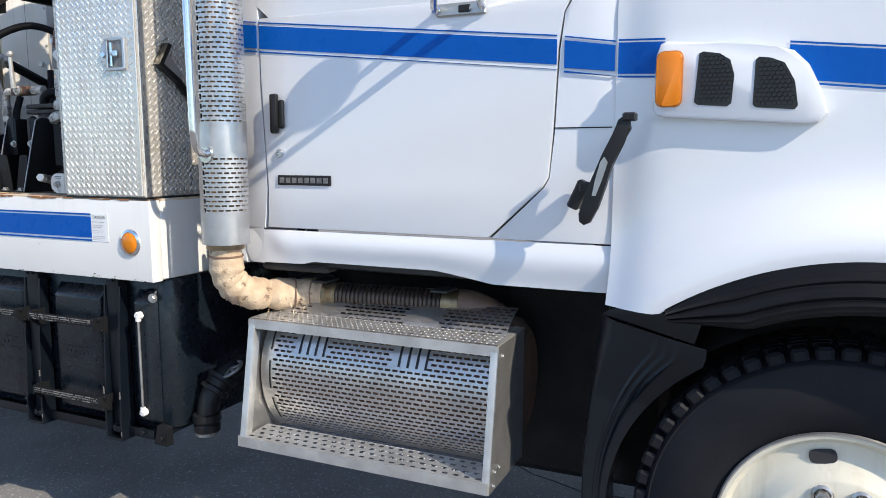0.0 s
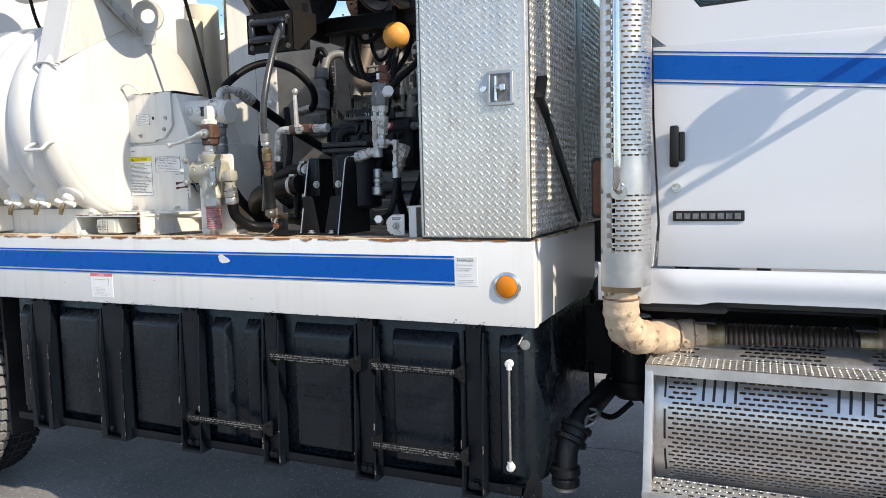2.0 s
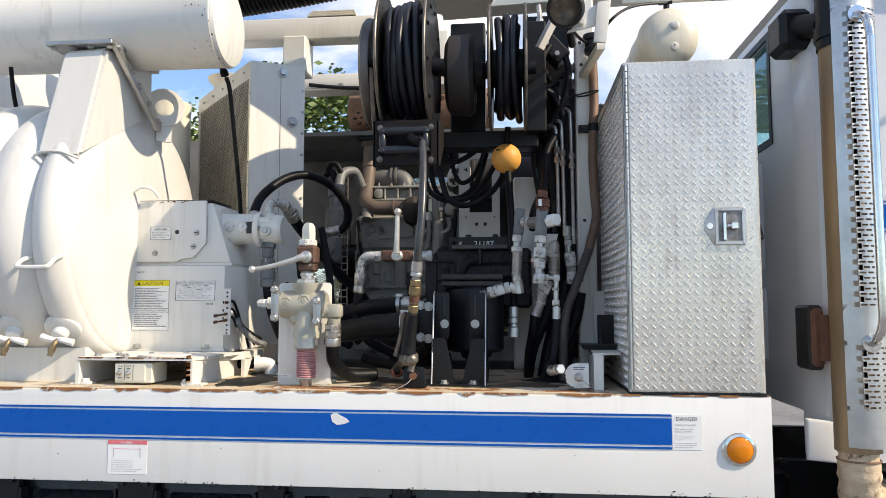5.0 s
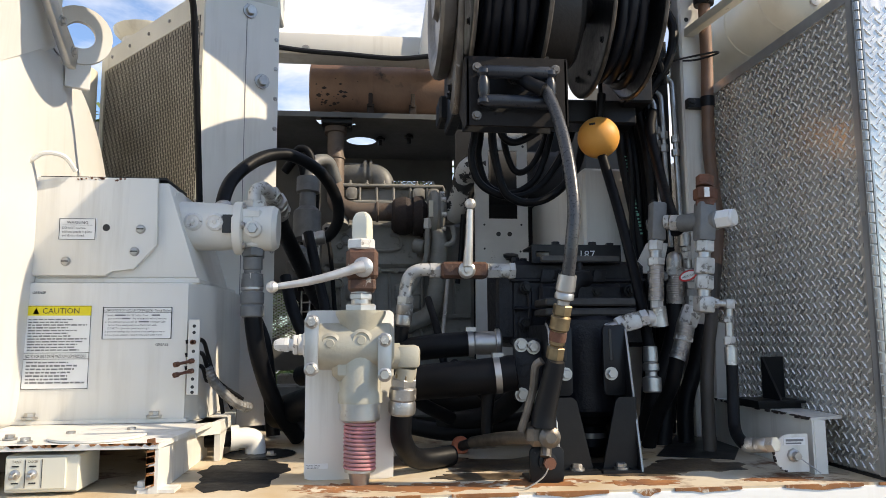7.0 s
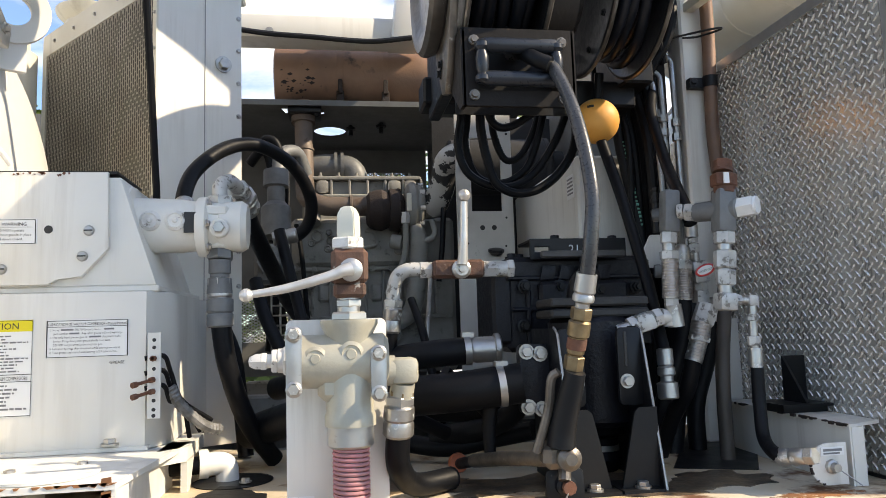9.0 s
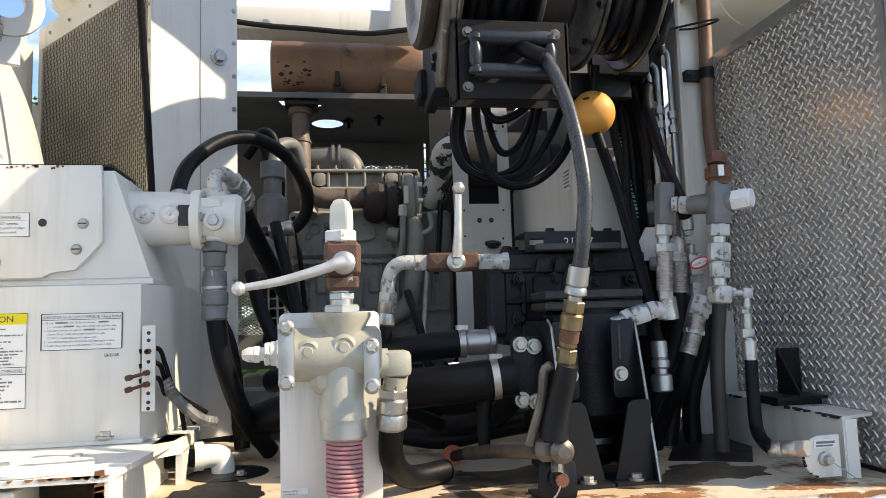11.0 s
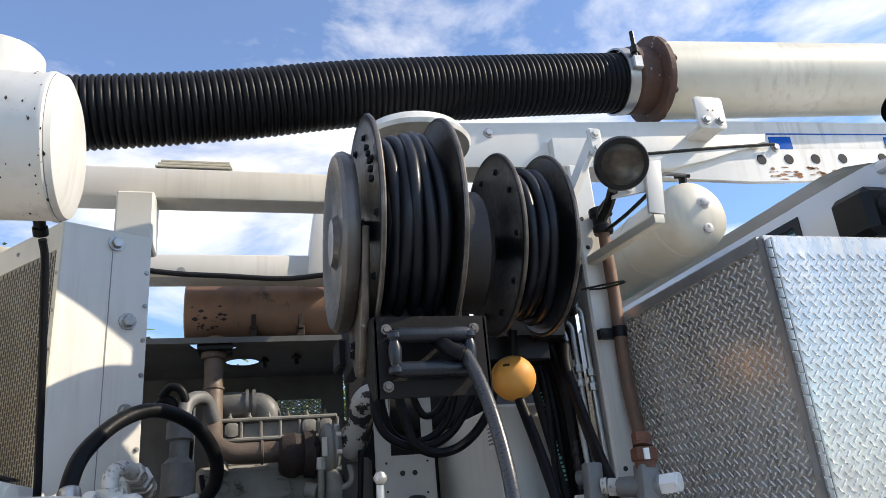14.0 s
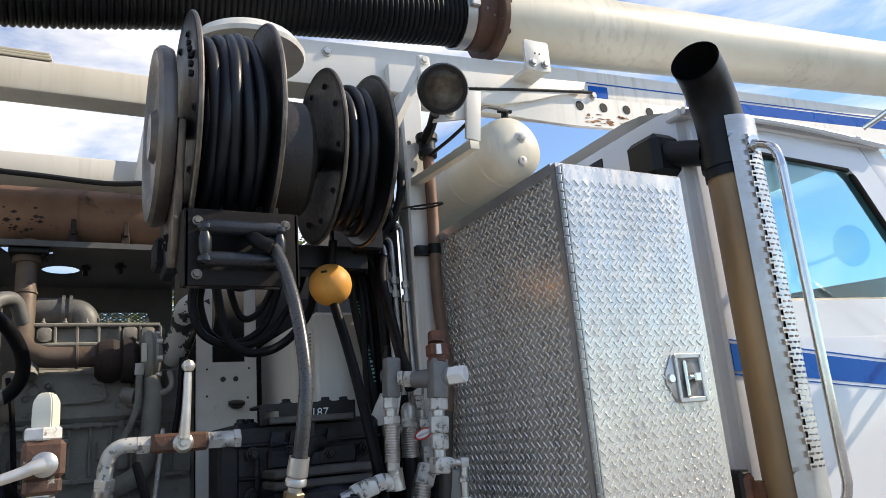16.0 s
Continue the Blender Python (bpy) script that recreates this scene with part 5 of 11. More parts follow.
def flare(s, t):
    a = math.pi * (0.697 - 0.65 * s)
    low = max(AR - 0.121, min(AR, (1.172 - 0.01 * s - WZ) / math.sin(a)) if s < 0.25 else 0.0)
    r = AR + 0.004 - (AR + 0.004 - low) * t
    y = 0.070 - 0.055 * math.sin(t * math.pi * 0.6) - 0.0035 * math.sin(t * 24) - 0.0025 * math.sin(t * 41 + 3 * s)
    return Vector((WX + r * math.cos(a), y, WZ + r * math.sin(a)))


sheet(bm, flare, 72, 40)
part("arch_flare", bm, RUBBER, hood, "black rubber arch flare")


def guard_edges(z):
    k = (1.15 - z) / 0.9
    left = 1.645 - 0.16 * k + 0.13 * k * k
    d = z - 0.605
    right = 2.27 - math.sqrt(max(0.0, 0.60 ** 2 - d * d)) if abs(d) < 0.60 else 2.27
    return left, min(right, 1.93)


def splash(s, t):
    z = 1.15 - 0.85 * s
    return Vector((guard_edges(z)[0] + 0.01, 0.165 + 0.45 * t, z))


def splash_face(s, t):
    z = 1.15 - 0.85 * s
    a, b = guard_edges(z)
    fade = min(1.0, 6.0 * s) * max(0.0, 1.0 - 1.3 * s)
    y = 0.125 + 0.045 * max(0.0, 1.0 - t * 6.0) ** 2 + 0.03 * t * t
    for c, w in ((0.56, 0.022), (0.66, 0.03), (0.75, 0.02)):
        y -= 0.011 * fade * math.exp(-((t - c) / w) ** 2)
    return Vector((a + (b - a) * t, y, z - 0.075 * t * (1 - s)))


bm = B()
sheet(bm, splash, 20, 4)
sheet(bm, splash_face, 30, 60)
box(bm, 1.66, 1.90, 0.17, 0.5, 1.13, 1.148)
prism(bm, [(1.650, 1.152), (1.69, 1.182), (1.92, 1.165), (1.90, 1.09)], "xz", 0.135, 0.15, bev=0.004)
part("splash_guard", bm, GUARDM, hood, "glossy black splash guard behind the wheel", smooth=60)
bm = B()
sheet(bm, lambda s, t: Vector((WX + 0.70 * math.cos(math.pi * s), 0.16 + 0.6 * t, WZ + 0.68 * math.sin(math.pi * s))), 24, 4)
box(bm, 1.5, 3.2, 0.78, 0.80, 0.7, 1.6)
part("wheel_well", bm, DARKIN, hood)

# ---- cab step over the silencer ----
step = thing("cab_step", (0.9, 0.1, 0.6), "aluminium cab step with perforated treads round a slotted guard", "step")


def lerp(a, b, t):
    return a + (b - a) * t


SX0, SX1 = 0.436, 1.352
for x0, x1 in ((SX0, SX0 + 0.026), (SX1 - 0.022, SX1)):
    bm = B()
    prism(bm, [(0.093, 1.034), (0.128, 1.034), (0.052, 0.602), (0.018, 0.602)], "yz", x0, x1, bev=0.002)
    part("frame_post", bm, ALUD, step)
bm = B()
prism(bm, [(0.090, 1.036), (0.090, 1.004), (0.098, 1.004), (0.098, 1.030), (0.36, 1.030), (0.36, 1.036)], "yz", SX0, SX1)
part("frame_rail", bm, ALUD, step)
bm = B()
prism(bm, [(0.013, 0.640), (0.013, 0.604), (0.021, 0.604), (0.021, 0.634), (0.03, 0.634), (0.03, 0.64)], "yz", SX0, SX1)
part("frame_rail", bm, ALUD, step)
bm = B()
slotted(bm, lambda s, t: Vector((lerp(SX0, SX1, s), lerp(0.10, 0.34, t), 1.0385)), 26, 6, hole=(0.40, 0.34), stagger=True)
part("top_tread", bm, ALUD, step, "perforated grip tread", smooth=0)
bm = B()
for i in range(46):
    for j in range(9):
        x, y = lerp(SX0 + 0.02, SX1 - 0.02, i / 45), lerp(0.11, 0.33, j / 8)
        lathe(bm, [(0.0035, 0), (0.002, 0.0016)], (x, y, 1.0385), (0, 0, 1), 6)
tagged(part("grip_studs", bm, ALUD, step, smooth=0), kind="stuff")
bm = B()
slotted(bm, lambda s, t: Vector((lerp(SX0 + 0.02, SX1 - 0.02, s), lerp(0.022, 0.155, t), 0.638)), 24, 4, hole=(0.50, 0.42), stagger=True)
part("bottom_tread", bm, ALUD, step, "perforated grip tread", smooth=0)
bm = B()
for i in range(44):
    for j in range(4):
        x, y = lerp(SX0 + 0.03, SX1 - 0.03, i / 43), lerp(0.028, 0.15, j / 3)
        lathe(bm, [(0.0035, 0), (0.002, 0.0016)], (x, y, 0.638), (0, 0, 1), 6)
tagged(part("grip_studs", bm, ALUD, step, smooth=0), kind="stuff")
bm = B()
prism(bm, [(0.095, 1.034), (0.34, 1.034), (0.34, 0.60), (0.02, 0.602)], "yz", SX1 - 0.001, SX1 + 0.003)
part("side_plate", bm, STEEL, step)
for y, z in ((0.12, 1.0), (0.06, 0.66), (0.10, 0.66), (0.05, 0.62)):
    bm = B()
    bolt(bm, (SX1 + 0.004, y, z), (1, 0, 0), 0.006)
    part("bolt", bm, STEEL, step)
bm = B()
prism(bm, [(0.11, 1.03), (0.34, 1.03), (0.34, 0.602), (0.03, 0.602)], "yz", SX0 + 0.003, SX0 + 0.008)
part("side_plate", bm, STEEL, step)
GC, GR = Vector((0, 0.40, 0.83)), 0.275


def guard(s, t):
    a = radians(lerp(232, 100, t))
    return Vector((lerp(0.50, 1.335, s), GC.y + GR * math.cos(a), GC.z + GR * math.sin(a)))


silencer = thing("silencer_guard", (0.9, 0.4, 0.6), "slotted stainless guard round the exhaust silencer", "guard")
bm = B()
slotted(bm, guard, 31, 38, keep=lambda i, j: not (j >= 20 and (3 <= i <= 7 or 17 <= i <= 21)) and 1 < j < 37, hole=(0.80, 0.46))
part("slotted_sheet", bm, BRUSHED, silencer, smooth=40)
for i0 in (3, 15):
    for k in range(4):
        s = (i0 + 0.45 + k) / 26
        bm = B()
        sheet(bm, lambda a, b: guard(s + (a - 0.5) * 0.010 + 0.006 * b, 0.535 + 0.18 * b) + Vector((0, -0.0015, 0.0008)), 1, 8)
        part("vent_slot", bm, HONEY, silencer, "long dark vent slot")
for k in range(3):
    bm = B()
    sheet(bm, lambda a, b: guard(-0.012 + a * 0.008, 0.10 + 0.22 * k + 0.16 * b) + Vector((0, -0.0015, 0)), 1, 6)
    part("vent_slot", bm, HONEY, silencer, "long dark vent slot")
bm = B()
sheet(bm, lambda s, t: Vector((lerp(0.455, 0.50, s), GC.y + GR * math.cos(radians(lerp(232, 120, t))), GC.z + GR * math.sin(radians(lerp(232, 120, t))))), 2, 16)
part("end_band", bm, BRUSHED, silencer)
bm = B()
cyl(bm, (0.47, GC.y, GC.z), (1.33, GC.y, GC.z), 0.225, seg=40, bev=0.03)
part("silencer", bm, BROWNM, silencer, "dark silencer drum behind the slots")

# ---- exhaust: flex pipe, wrapped elbow, stack ----
exhaust = thing("exhaust_stack", (0.345, 0.11, 1.05), "upright exhaust stack with slotted stainless heat shield", "exhaust")
bm = B()
n = 26
prof = []
for k in range(n * 4 + 1):
    prof.append(((0.0435, 0.0485, 0.0500, 0.0485)[k % 4], 0.42 * k / (n * 4)))
lathe(bm, prof, (0.66, 0.322, 1.093), (1, 0.08, 0.0), 24)
part("flex_pipe", bm, FLEXM, exhaust, "ribbed brown flex pipe")
bm = B()
for x0, x1 in ((0.585, 0.665), (1.065, 1.125)):
    y0 = 0.316 + (x0 - 0.55) * 0.08
    bm = B()
    lathe(bm, [(0.046, 0), (0.053, 0.0), (0.053, 0.02), (0.050, 0.025), (0.050, 0.045), (0.053, 0.05), (0.053, x1 - x0), (0.046, x1 - x0)], (x0, y0, 1.093), (1, 0.08, 0), 24)
    part("clamp_sleeve", bm, BRASS, exhaust)
bm = B()
box(bm, 0.58, 0.64, 0.27, 0.36, 1.145, 1.152)
part("clamp_ear", bm, DARKIN, exhaust)
bm = B()
box(bm, 1.05, 1.11, 0.27, 0.36, 1.145, 1.152)
part("clamp_ear", bm, DARKIN, exhaust)
bm = B()
tube(bm, [(0.362, 0.075, 1.34), (0.362, 0.075, 1.24), (0.366, 0.085, 1.17), (0.392, 0.14, 1.12), (0.44, 0.215, 1.103), (0.52, 0.295, 1.095), (0.60, 0.32, 1.093)], 0.058, 20, n=10, rfun=lambda i, n: 0.0570 + 0.0022 * math.sin(i * 0.61) + 0.0016 * math.sin(i * 1.37 + 1.0) - 0.004 * max(0.0, math.sin(i * 0.35 + 0.5)) ** 14)
part("wrapped_elbow", bm, WRAP, exhaust, "ragged tan insulation wrap")
bm = B()
rnd = random.Random(9)
for k in range(80):
    i = rnd.random()
    p = Vector((lerp(0.36, 0.58, i), lerp(0.14, 0.31, i), lerp(1.12, 1.06, i)))
    d = Vector((rnd.uniform(-1, 1), rnd.uniform(-1, 0.2), rnd.uniform(-1, 0.3))).normalized()
    q = p + d * 0.056
    r = q + Vector((rnd.uniform(-0.012, 0.012), rnd.uniform(-0.01, 0.002), rnd.uniform(-0.026, 0.010)))
    n = d.cross(Vector((0.3, 0.2, 1))).normalized() * rnd.uniform(0.0008, 0.0035)
    bm.faces.new([bm.verts.new(v) for v in (q - n, q + n, r)])
tagged(part("frayed_thread", bm, WRAP, exhaust, smooth=0), kind="stuff")
bm = B()
sheet(bm, lambda s, t: Vector((0.375 + 0.035 * s, 0.105 + 0.03 * s - 0.0615 * math.cos(radians(-30 + 60 * t)), 1.128 - 0.02 * s + 0.052 * math.sin(radians(-30 + 60 * t)))) + Vector((0, -0.004 * math.sin(math.pi * s), 0.004 * math.sin(9 * s))), 6, 8)
part("torn_patch", bm, SOOT, exhaust, "torn dark patch in the wrap")
for c, d in (((0.362, 0.075, 1.255), (0, 0, 1)), ((0.50, 0.275, 1.096), (0.7, 0.6, -0.05)), ((0.56, 0.312, 1.094), (1, 0.3, 0))):
    bm = B()
    lathe(bm, [(0.0575, -0.003), (0.0605, -0.002), (0.0605, 0.002), (0.0575, 0.003)], c, d, 28)
    part("wrap_wire", bm, BROWNM, exhaust)
bm = B()
tube(bm, [(1.11, 0.362, 1.093), (1.17, 0.368, 1.088), (1.24, 0.39, 1.05), (1.27, 0.42, 0.98)], 0.052, 18)
part("elbow", bm, BROWNM, exhaust, "bare grey-brown elbow")
bm = B()
tube(bm, [(0.445, 0.27, 1.07), (0.446, 0.30, 1.02), (0.448, 0.32, 0.95), (0.47, 0.33, 0.80), (0.50, 0.33, 0.70)], 0.030, 14, rfun=lambda i, n: 0.028 + 0.03 * i / n)
part("down_pipe", bm, DARKIN, exhaust, "dark tapering down pipe")
bm = B()
cyl(bm, (0.362, 0.075, 1.28), (0.362, 0.075, 2.60), 0.0635, seg=32)
part("pipe", bm, STACKM, exhaust, "heat-tanned upright pipe")
bm = B()
sx, sy = 0.362, 0.075
tube(bm, [(sx, sy, 2.50), (sx, sy, 2.62), (sx - 0.004, sy, 2.69), (sx - 0.03, sy - 0.01, 2.755), (sx - 0.08, sy - 0.035, 2.80), (sx - 0.13, sy - 0.06, 2.82)], 0.068, 28, closed=False)
tube(bm, [(sx - 0.13, sy - 0.06, 2.82), (sx - 0.08, sy - 0.035, 2.80), (sx - 0.03, sy - 0.01, 2.755)], 0.064, 28, closed=False)
part("tail_elbow", bm, BLACKM, exhaust, "black curved tail pipe")
CEN = Vector((0.372, 0.072, 0))
A0, A1 = 222, 378


def shield(s, t):
    a = radians(lerp(A0, A1, s))
    return Vector((CEN.x + 0.083 * math.cos(a), CEN.y + 0.083 * math.sin(a), lerp(1.30, 2.665, t)))


bm = B()
rows = 88
slotted(bm, shield, 10, rows, keep=lambda i, j: i >= 2 and 6 < j < rows - 4 and not 18 < j < 26, hole=(0.80, 0.36))
part("heat_shield", bm, BRUSHED, exhaust, "slotted stainless heat shield", smooth=40)
bm = B()
RX, RY = 0.372, -0.050
tube(bm, [(0.372, -0.010, 1.60), (RX, RY, 1.615), (RX + 0.006, RY - 0.022, 1.66), (RX + 0.006, RY - 0.026, 1.76), (RX + 0.004, RY - 0.03, 2.40), (RX + 0.004, RY - 0.03, 2.49), (RX, RY - 0.015, 2.545), (0.372, -0.010, 2.575)], 0.0125, 14)
for z in (1.60, 2.575):
    cyl(bm, (0.372, -0.008, z), (0.372, -0.018, z), 0.026, seg=20)
    bolt(bm, (0.372, -0.020, z), (0, -1, 0), 0.008)
part("grab_handle", bm, CHROME, exhaust, "stainless grab handle")
bm = B()
box(bm, 0.262, 0.30, 0.12, 0.26, 1.52, 1.70, bev=0.01)
box(bm, 0.28, 0.32, 0.10, 0.20, 1.54, 1.68)
part("lower_bracket", bm, REDRUST, exhaust, "rusty stand-off bracket")
bm = B()
box(bm, 0.24, 0.36, 0.22, 0.36, 2.56, 2.70, bev=0.02)
cyl(bm, (0.30, 0.25, 2.64), (0.34, 0.13, 2.60), 0.04, seg=12)
lathe(bm, [(0.066, 0), (0.074, 0), (0.074, 0.04), (0.066, 0.04)], (sx, sy, 2.53), (0, 0, 1), 24)
part("upper_bracket", bm, BLACKM, exhaust, "black rubber-mounted bracket")
bm = B()
box(bm, 0.255, 0.30, 0.13, 0.24, 1.51, 1.71, bev=0.008)
part("rubber_mount", bm, BLACKP, exhaust)
bm = B()
prism(bm, [(0.262, 1.225), (0.262, 1.355), (0.36, 1.345), (0.36, 1.215)], "xz", CY + 0.004, CY + 0.03, bev=0.01)
part("corner_fairing", bm, WHITE, cab)


# ---- vacuum silencer drum and the machines beside it ----
drum = thing("silencer_drum", (-2.45, 0.5, 1.445), "large white ribbed steel drum lying along the deck", "drum")
DY, DZ, DR = 0.505, 1.985, 0.500
RINGS = (-2.12, -2.246, -2.426, -2.604, -2.782, -2.96)
for a, b in zip(RINGS, RINGS[1:]):
    bm = B()
    n = 10
    pr = []
    for k in range(n + 1):
        s = k / n
        pr.append((DR - 0.022 + 0.042 * math.sin(math.pi * (0.02 + 0.96 * s)) ** 0.75, (a - b) * s))
    lathe(bm, [(DR - 0.03, 0.0)] + pr + [(DR - 0.03, a - b)], (a, DY, DZ), (-1, 0, 0), 96)
    part("shell", bm, WHITE_DRUM, drum, "bulged drum course", smooth=50)
bm = B()
lathe(bm, [(0, 0.045), (0.2, 0.042), (0.36, 0.036), (0.44, 0.028), (0.472, 0.016), (0.488, -0.004), (0.495, -0.02)], (-2.13, DY, DZ), (1, 0, 0), 96)
part("end_cap", bm, WHITE_DRUM, drum, "smooth domed end cap", smooth=60)
bm = B()
box(bm, -2.95, -2.15, 0.20, 0.34, 1.445, 1.56)
box(bm, -2.95, -2.15, 0.68, 0.82, 1.445, 1.56)
part("cradle", bm, WHITE_OLD, drum)
bm = B()
u, v, d = basis((0.5, -0.86, 0))
c = Vector((-2.072, 0.560, 2.515))
o = [(0.078 * math.cos(a), 0.078 * math.sin(a)) for a in [i * math.pi / 14 for i in range(28)]]
ro = [[bm.verts.new(c + d * h + u * x * k + v * y * k) for x, y in o] for k, h in ((1, 0), (1, 0.016), (0.47, 0.016), (0.47, 0.0))]
for i in range(4):
    bridge(bm, ro[i], ro[(i + 1) % 4])
box(bm, -0.03, 0.03, -0.008, 0.008, -0.14, -0.055, m=Matrix.Translation(c) @ Matrix.Rotation(radians(30), 4, "Z"))
part("lifting_lug", bm, WHITE_DRUM, drum, "ring-shaped lifting lug")
bm = B()
tube(bm, [(-2.245, 0.035, 1.868), (-2.25, -0.005, 1.858), (-2.252, -0.03, 1.838), (-2.235, -0.035, 1.832), (-2.16, -0.035, 1.832), (-2.142, -0.03, 1.838), (-2.138, -0.005, 1.862), (-2.135, 0.035, 1.872)], 0.0075, 10, n=5)
part("handle", bm, WHITE_DRUM, drum, "bent rod handle")
bm = B()
box(bm, -2.116, -2.098, DY + 0.10, DY + 0.105, 1.99, 2.46)
part("seam", bm, WHITE_OLD, drum)
for x in (-2.545, -2.365, -2.195):
    z = 1.625
    y = DY - math.sqrt((DR + 0.016) ** 2 - (DZ - z) ** 2)
    nrm = Vector((0.05, y - DY, z - DZ)).normalized()
    root = thing("drain_cock", (x, y, z), "white clean-out plug with tee handle and brass cock", "drain cock", "drain cocks on the drum")
    p = Vector((x, y, z))
    bm = B()
    lathe(bm, [(0.062, -0.012), (0.060, 0.002), (0.050, 0.008), (0.028, 0.010), (0.026, 0.03), (0.02, 0.036), (0, 0.036)], p, nrm, 28)
    part("pad", bm, WHITE_DRUM, root)
    bm = B()
    q = p + nrm * 0.045
    tube(bm, [q + Vector((-0.055, 0.0, 0.008)), q + Vector((-0.02, -0.006, 0)), q, q + Vector((0.02, -0.004, -0.002)), q + Vector((0.055, 0.004, -0.012))], 0.010, 8, rfun=lambda i, n: 0.008 + 0.005 * abs(2 * i / (n - 1) - 1))
    part("tee_handle", bm, CAPW, root)
    bm = B()
    tube(bm, [q, q + Vector((-0.006, -0.012, -0.02)), q + Vector((-0.014, -0.018, -0.055))], 0.009, 10)
    hexa(bm, q + Vector((-0.008, -0.014, -0.026)), q + Vector((-0.011, -0.016, -0.042)), 0.012)
    part("cock", bm, BRASS, root, "tarnished brass cock")

# duct and the small cylinder above
duct = thing("silencer_duct", (-2.17, 0.3, 2.2), "flat-sided white duct bolted to the drum and cylinder", "duct")
bm = B()
pts = [[(-2.268, 0.055, 2.222), (-2.109, 0.055, 2.206), (-2.09, 0.50, 2.46), (-2.268, 0.50, 2.46)], [(-2.246, 0.150, 2.615), (-2.083, 0.150, 2.625), (-2.072, 0.46, 2.64), (-2.246, 0.46, 2.63)]]
pa, pb = [[bm.verts.new(p) for p in q] for q in pts]
bridge(bm, pa, pb)
bm.faces.new(pa)
bm.faces.new(pb)
bmesh.ops.bevel(bm, geom=list(bm.edges), offset=0.012, segments=2, affect="EDGES")
part("body", bm, WHITE_DRUM, duct)
bm = B()
tube(bm, [(-2.27, 0.052, 2.215), (-2.235, 0.045, 2.228), (-2.17, 0.042, 2.226), (-2.13, 0.044, 2.212), (-2.108, 0.05, 2.203)], 0.005, 8)
part("weld", bm, WHITE_OLD, duct)
bm = B()
box(bm, -2.30, -2.05, 0.125, 0.47, 2.628, 2.645, bev=0.003)
for x in (-2.28, -2.21, -2.14, -2.07):
    bolt(bm, (x, 0.145, 2.628), (0, -0.4, -1), 0.009)
prism(bm, [(0.125, 2.645), (0.155, 2.655), (0.50, 2.44), (0.49, 2.40), (0.46, 2.40)], "yz", -2.068, -2.048, bev=0.003)
for k in range(5):
    bolt(bm, (-2.048, 0.165 + 0.075 * k, 2.625 - 0.047 * k), (1, 0, 0), 0.009)
part("flange", bm, STEEL, duct, "bolted steel flange")
cylinder = thing("upper_cylinder", (-2.15, 0.32, 2.74), "white steel cylinder with rust-edged end above the drum", "cylinder")
CYY, CZZ, CRR = 0.318, 2.752, 0.153
bm = B()
lathe(bm, [(0.0, -1.0), (CRR * 0.7, -0.99), (CRR, -0.95), (CRR, -0.018), (CRR + 0.003, -0.012), (CRR + 0.003, -0.004), (CRR, 0.0)], (-1.715, CYY, CZZ), (1, 0, 0), 64)
part("shell", bm, WHITE_OLD, cylinder)
bm = B()
lathe(bm, [(CRR, 0.0), (CRR * 0.97, 0.012), (CRR * 0.8, 0.022), (CRR * 0.4, 0.029), (0.0, 0.031)], (-1.714, CYY, CZZ), (1, 0, 0), 64)
part("end_cap", bm, WHITE_OLD, cylinder)
bm = B()
lathe(bm, [(0.084, 0.0), (0.084, 0.102), (0.080, 0.106), (0.0, 0.106)], (-1.850, CYY, CZZ + 0.11), (0, 0, 1), 40)
part("neck", bm, WHITE_OLD, cylinder, "white vertical neck on the cylinder")
bm = B()
rnd = random.Random(8)
for k in range(80):
    a = rnd.uniform(1.2, 6.2)
    r = CRR + 0.0035
    w = 0.0012 + 0.0045 * rnd.random() ** 2.5
    x = -1.715 - abs(rnd.gauss(0, 0.035)) + 0.006
    c = Vector((x, CYY + r * math.cos(a), CZZ + r * math.sin(a)))
    t = Vector((0, -math.sin(a), math.cos(a)))
    bm.faces.new([bm.verts.new(c + Vector((dx, 0, 0)) + t * dt) for dx, dt in ((-w * 0.5, 0), (0, w * rnd.uniform(0.6, 1.6)), (w * 0.6, 0), (0, -w))])
tagged(part("rust_speckle", bm, DARKRUST, cylinder, smooth=0), kind="stuff")
bm = B()
lathe(bm, [(0.0, 0.0), (0.013, 0.0), (0.013, 0.03), (0.016, 0.032), (0.016, 0.05), (0.006, 0.05)], (-1.768, 0.405, 2.640), (0, 0.6, -0.6), 12)
tube(bm, [(-1.768, 0.455, 2.60), (-1.766, 0.484, 2.565), (-1.767, 0.521, 2.468), (-1.769, 0.567, 2.343), (-1.771, 0.618, 2.188), (-1.770, 0.638, 2.094), (-1.772, 0.66, 1.98)], 0.0088, 10)
part("drain_hose", bm, RUBBER, cylinder, "thin black drain hose")
bm = B()
tube(bm, [(-2.52, 0.25, 2.60), (-2.525, 0.28, 2.50), (-2.53, 0.33, 2.4)], 0.008, 8)
part("drain_hose", bm, RUBBER, cylinder)

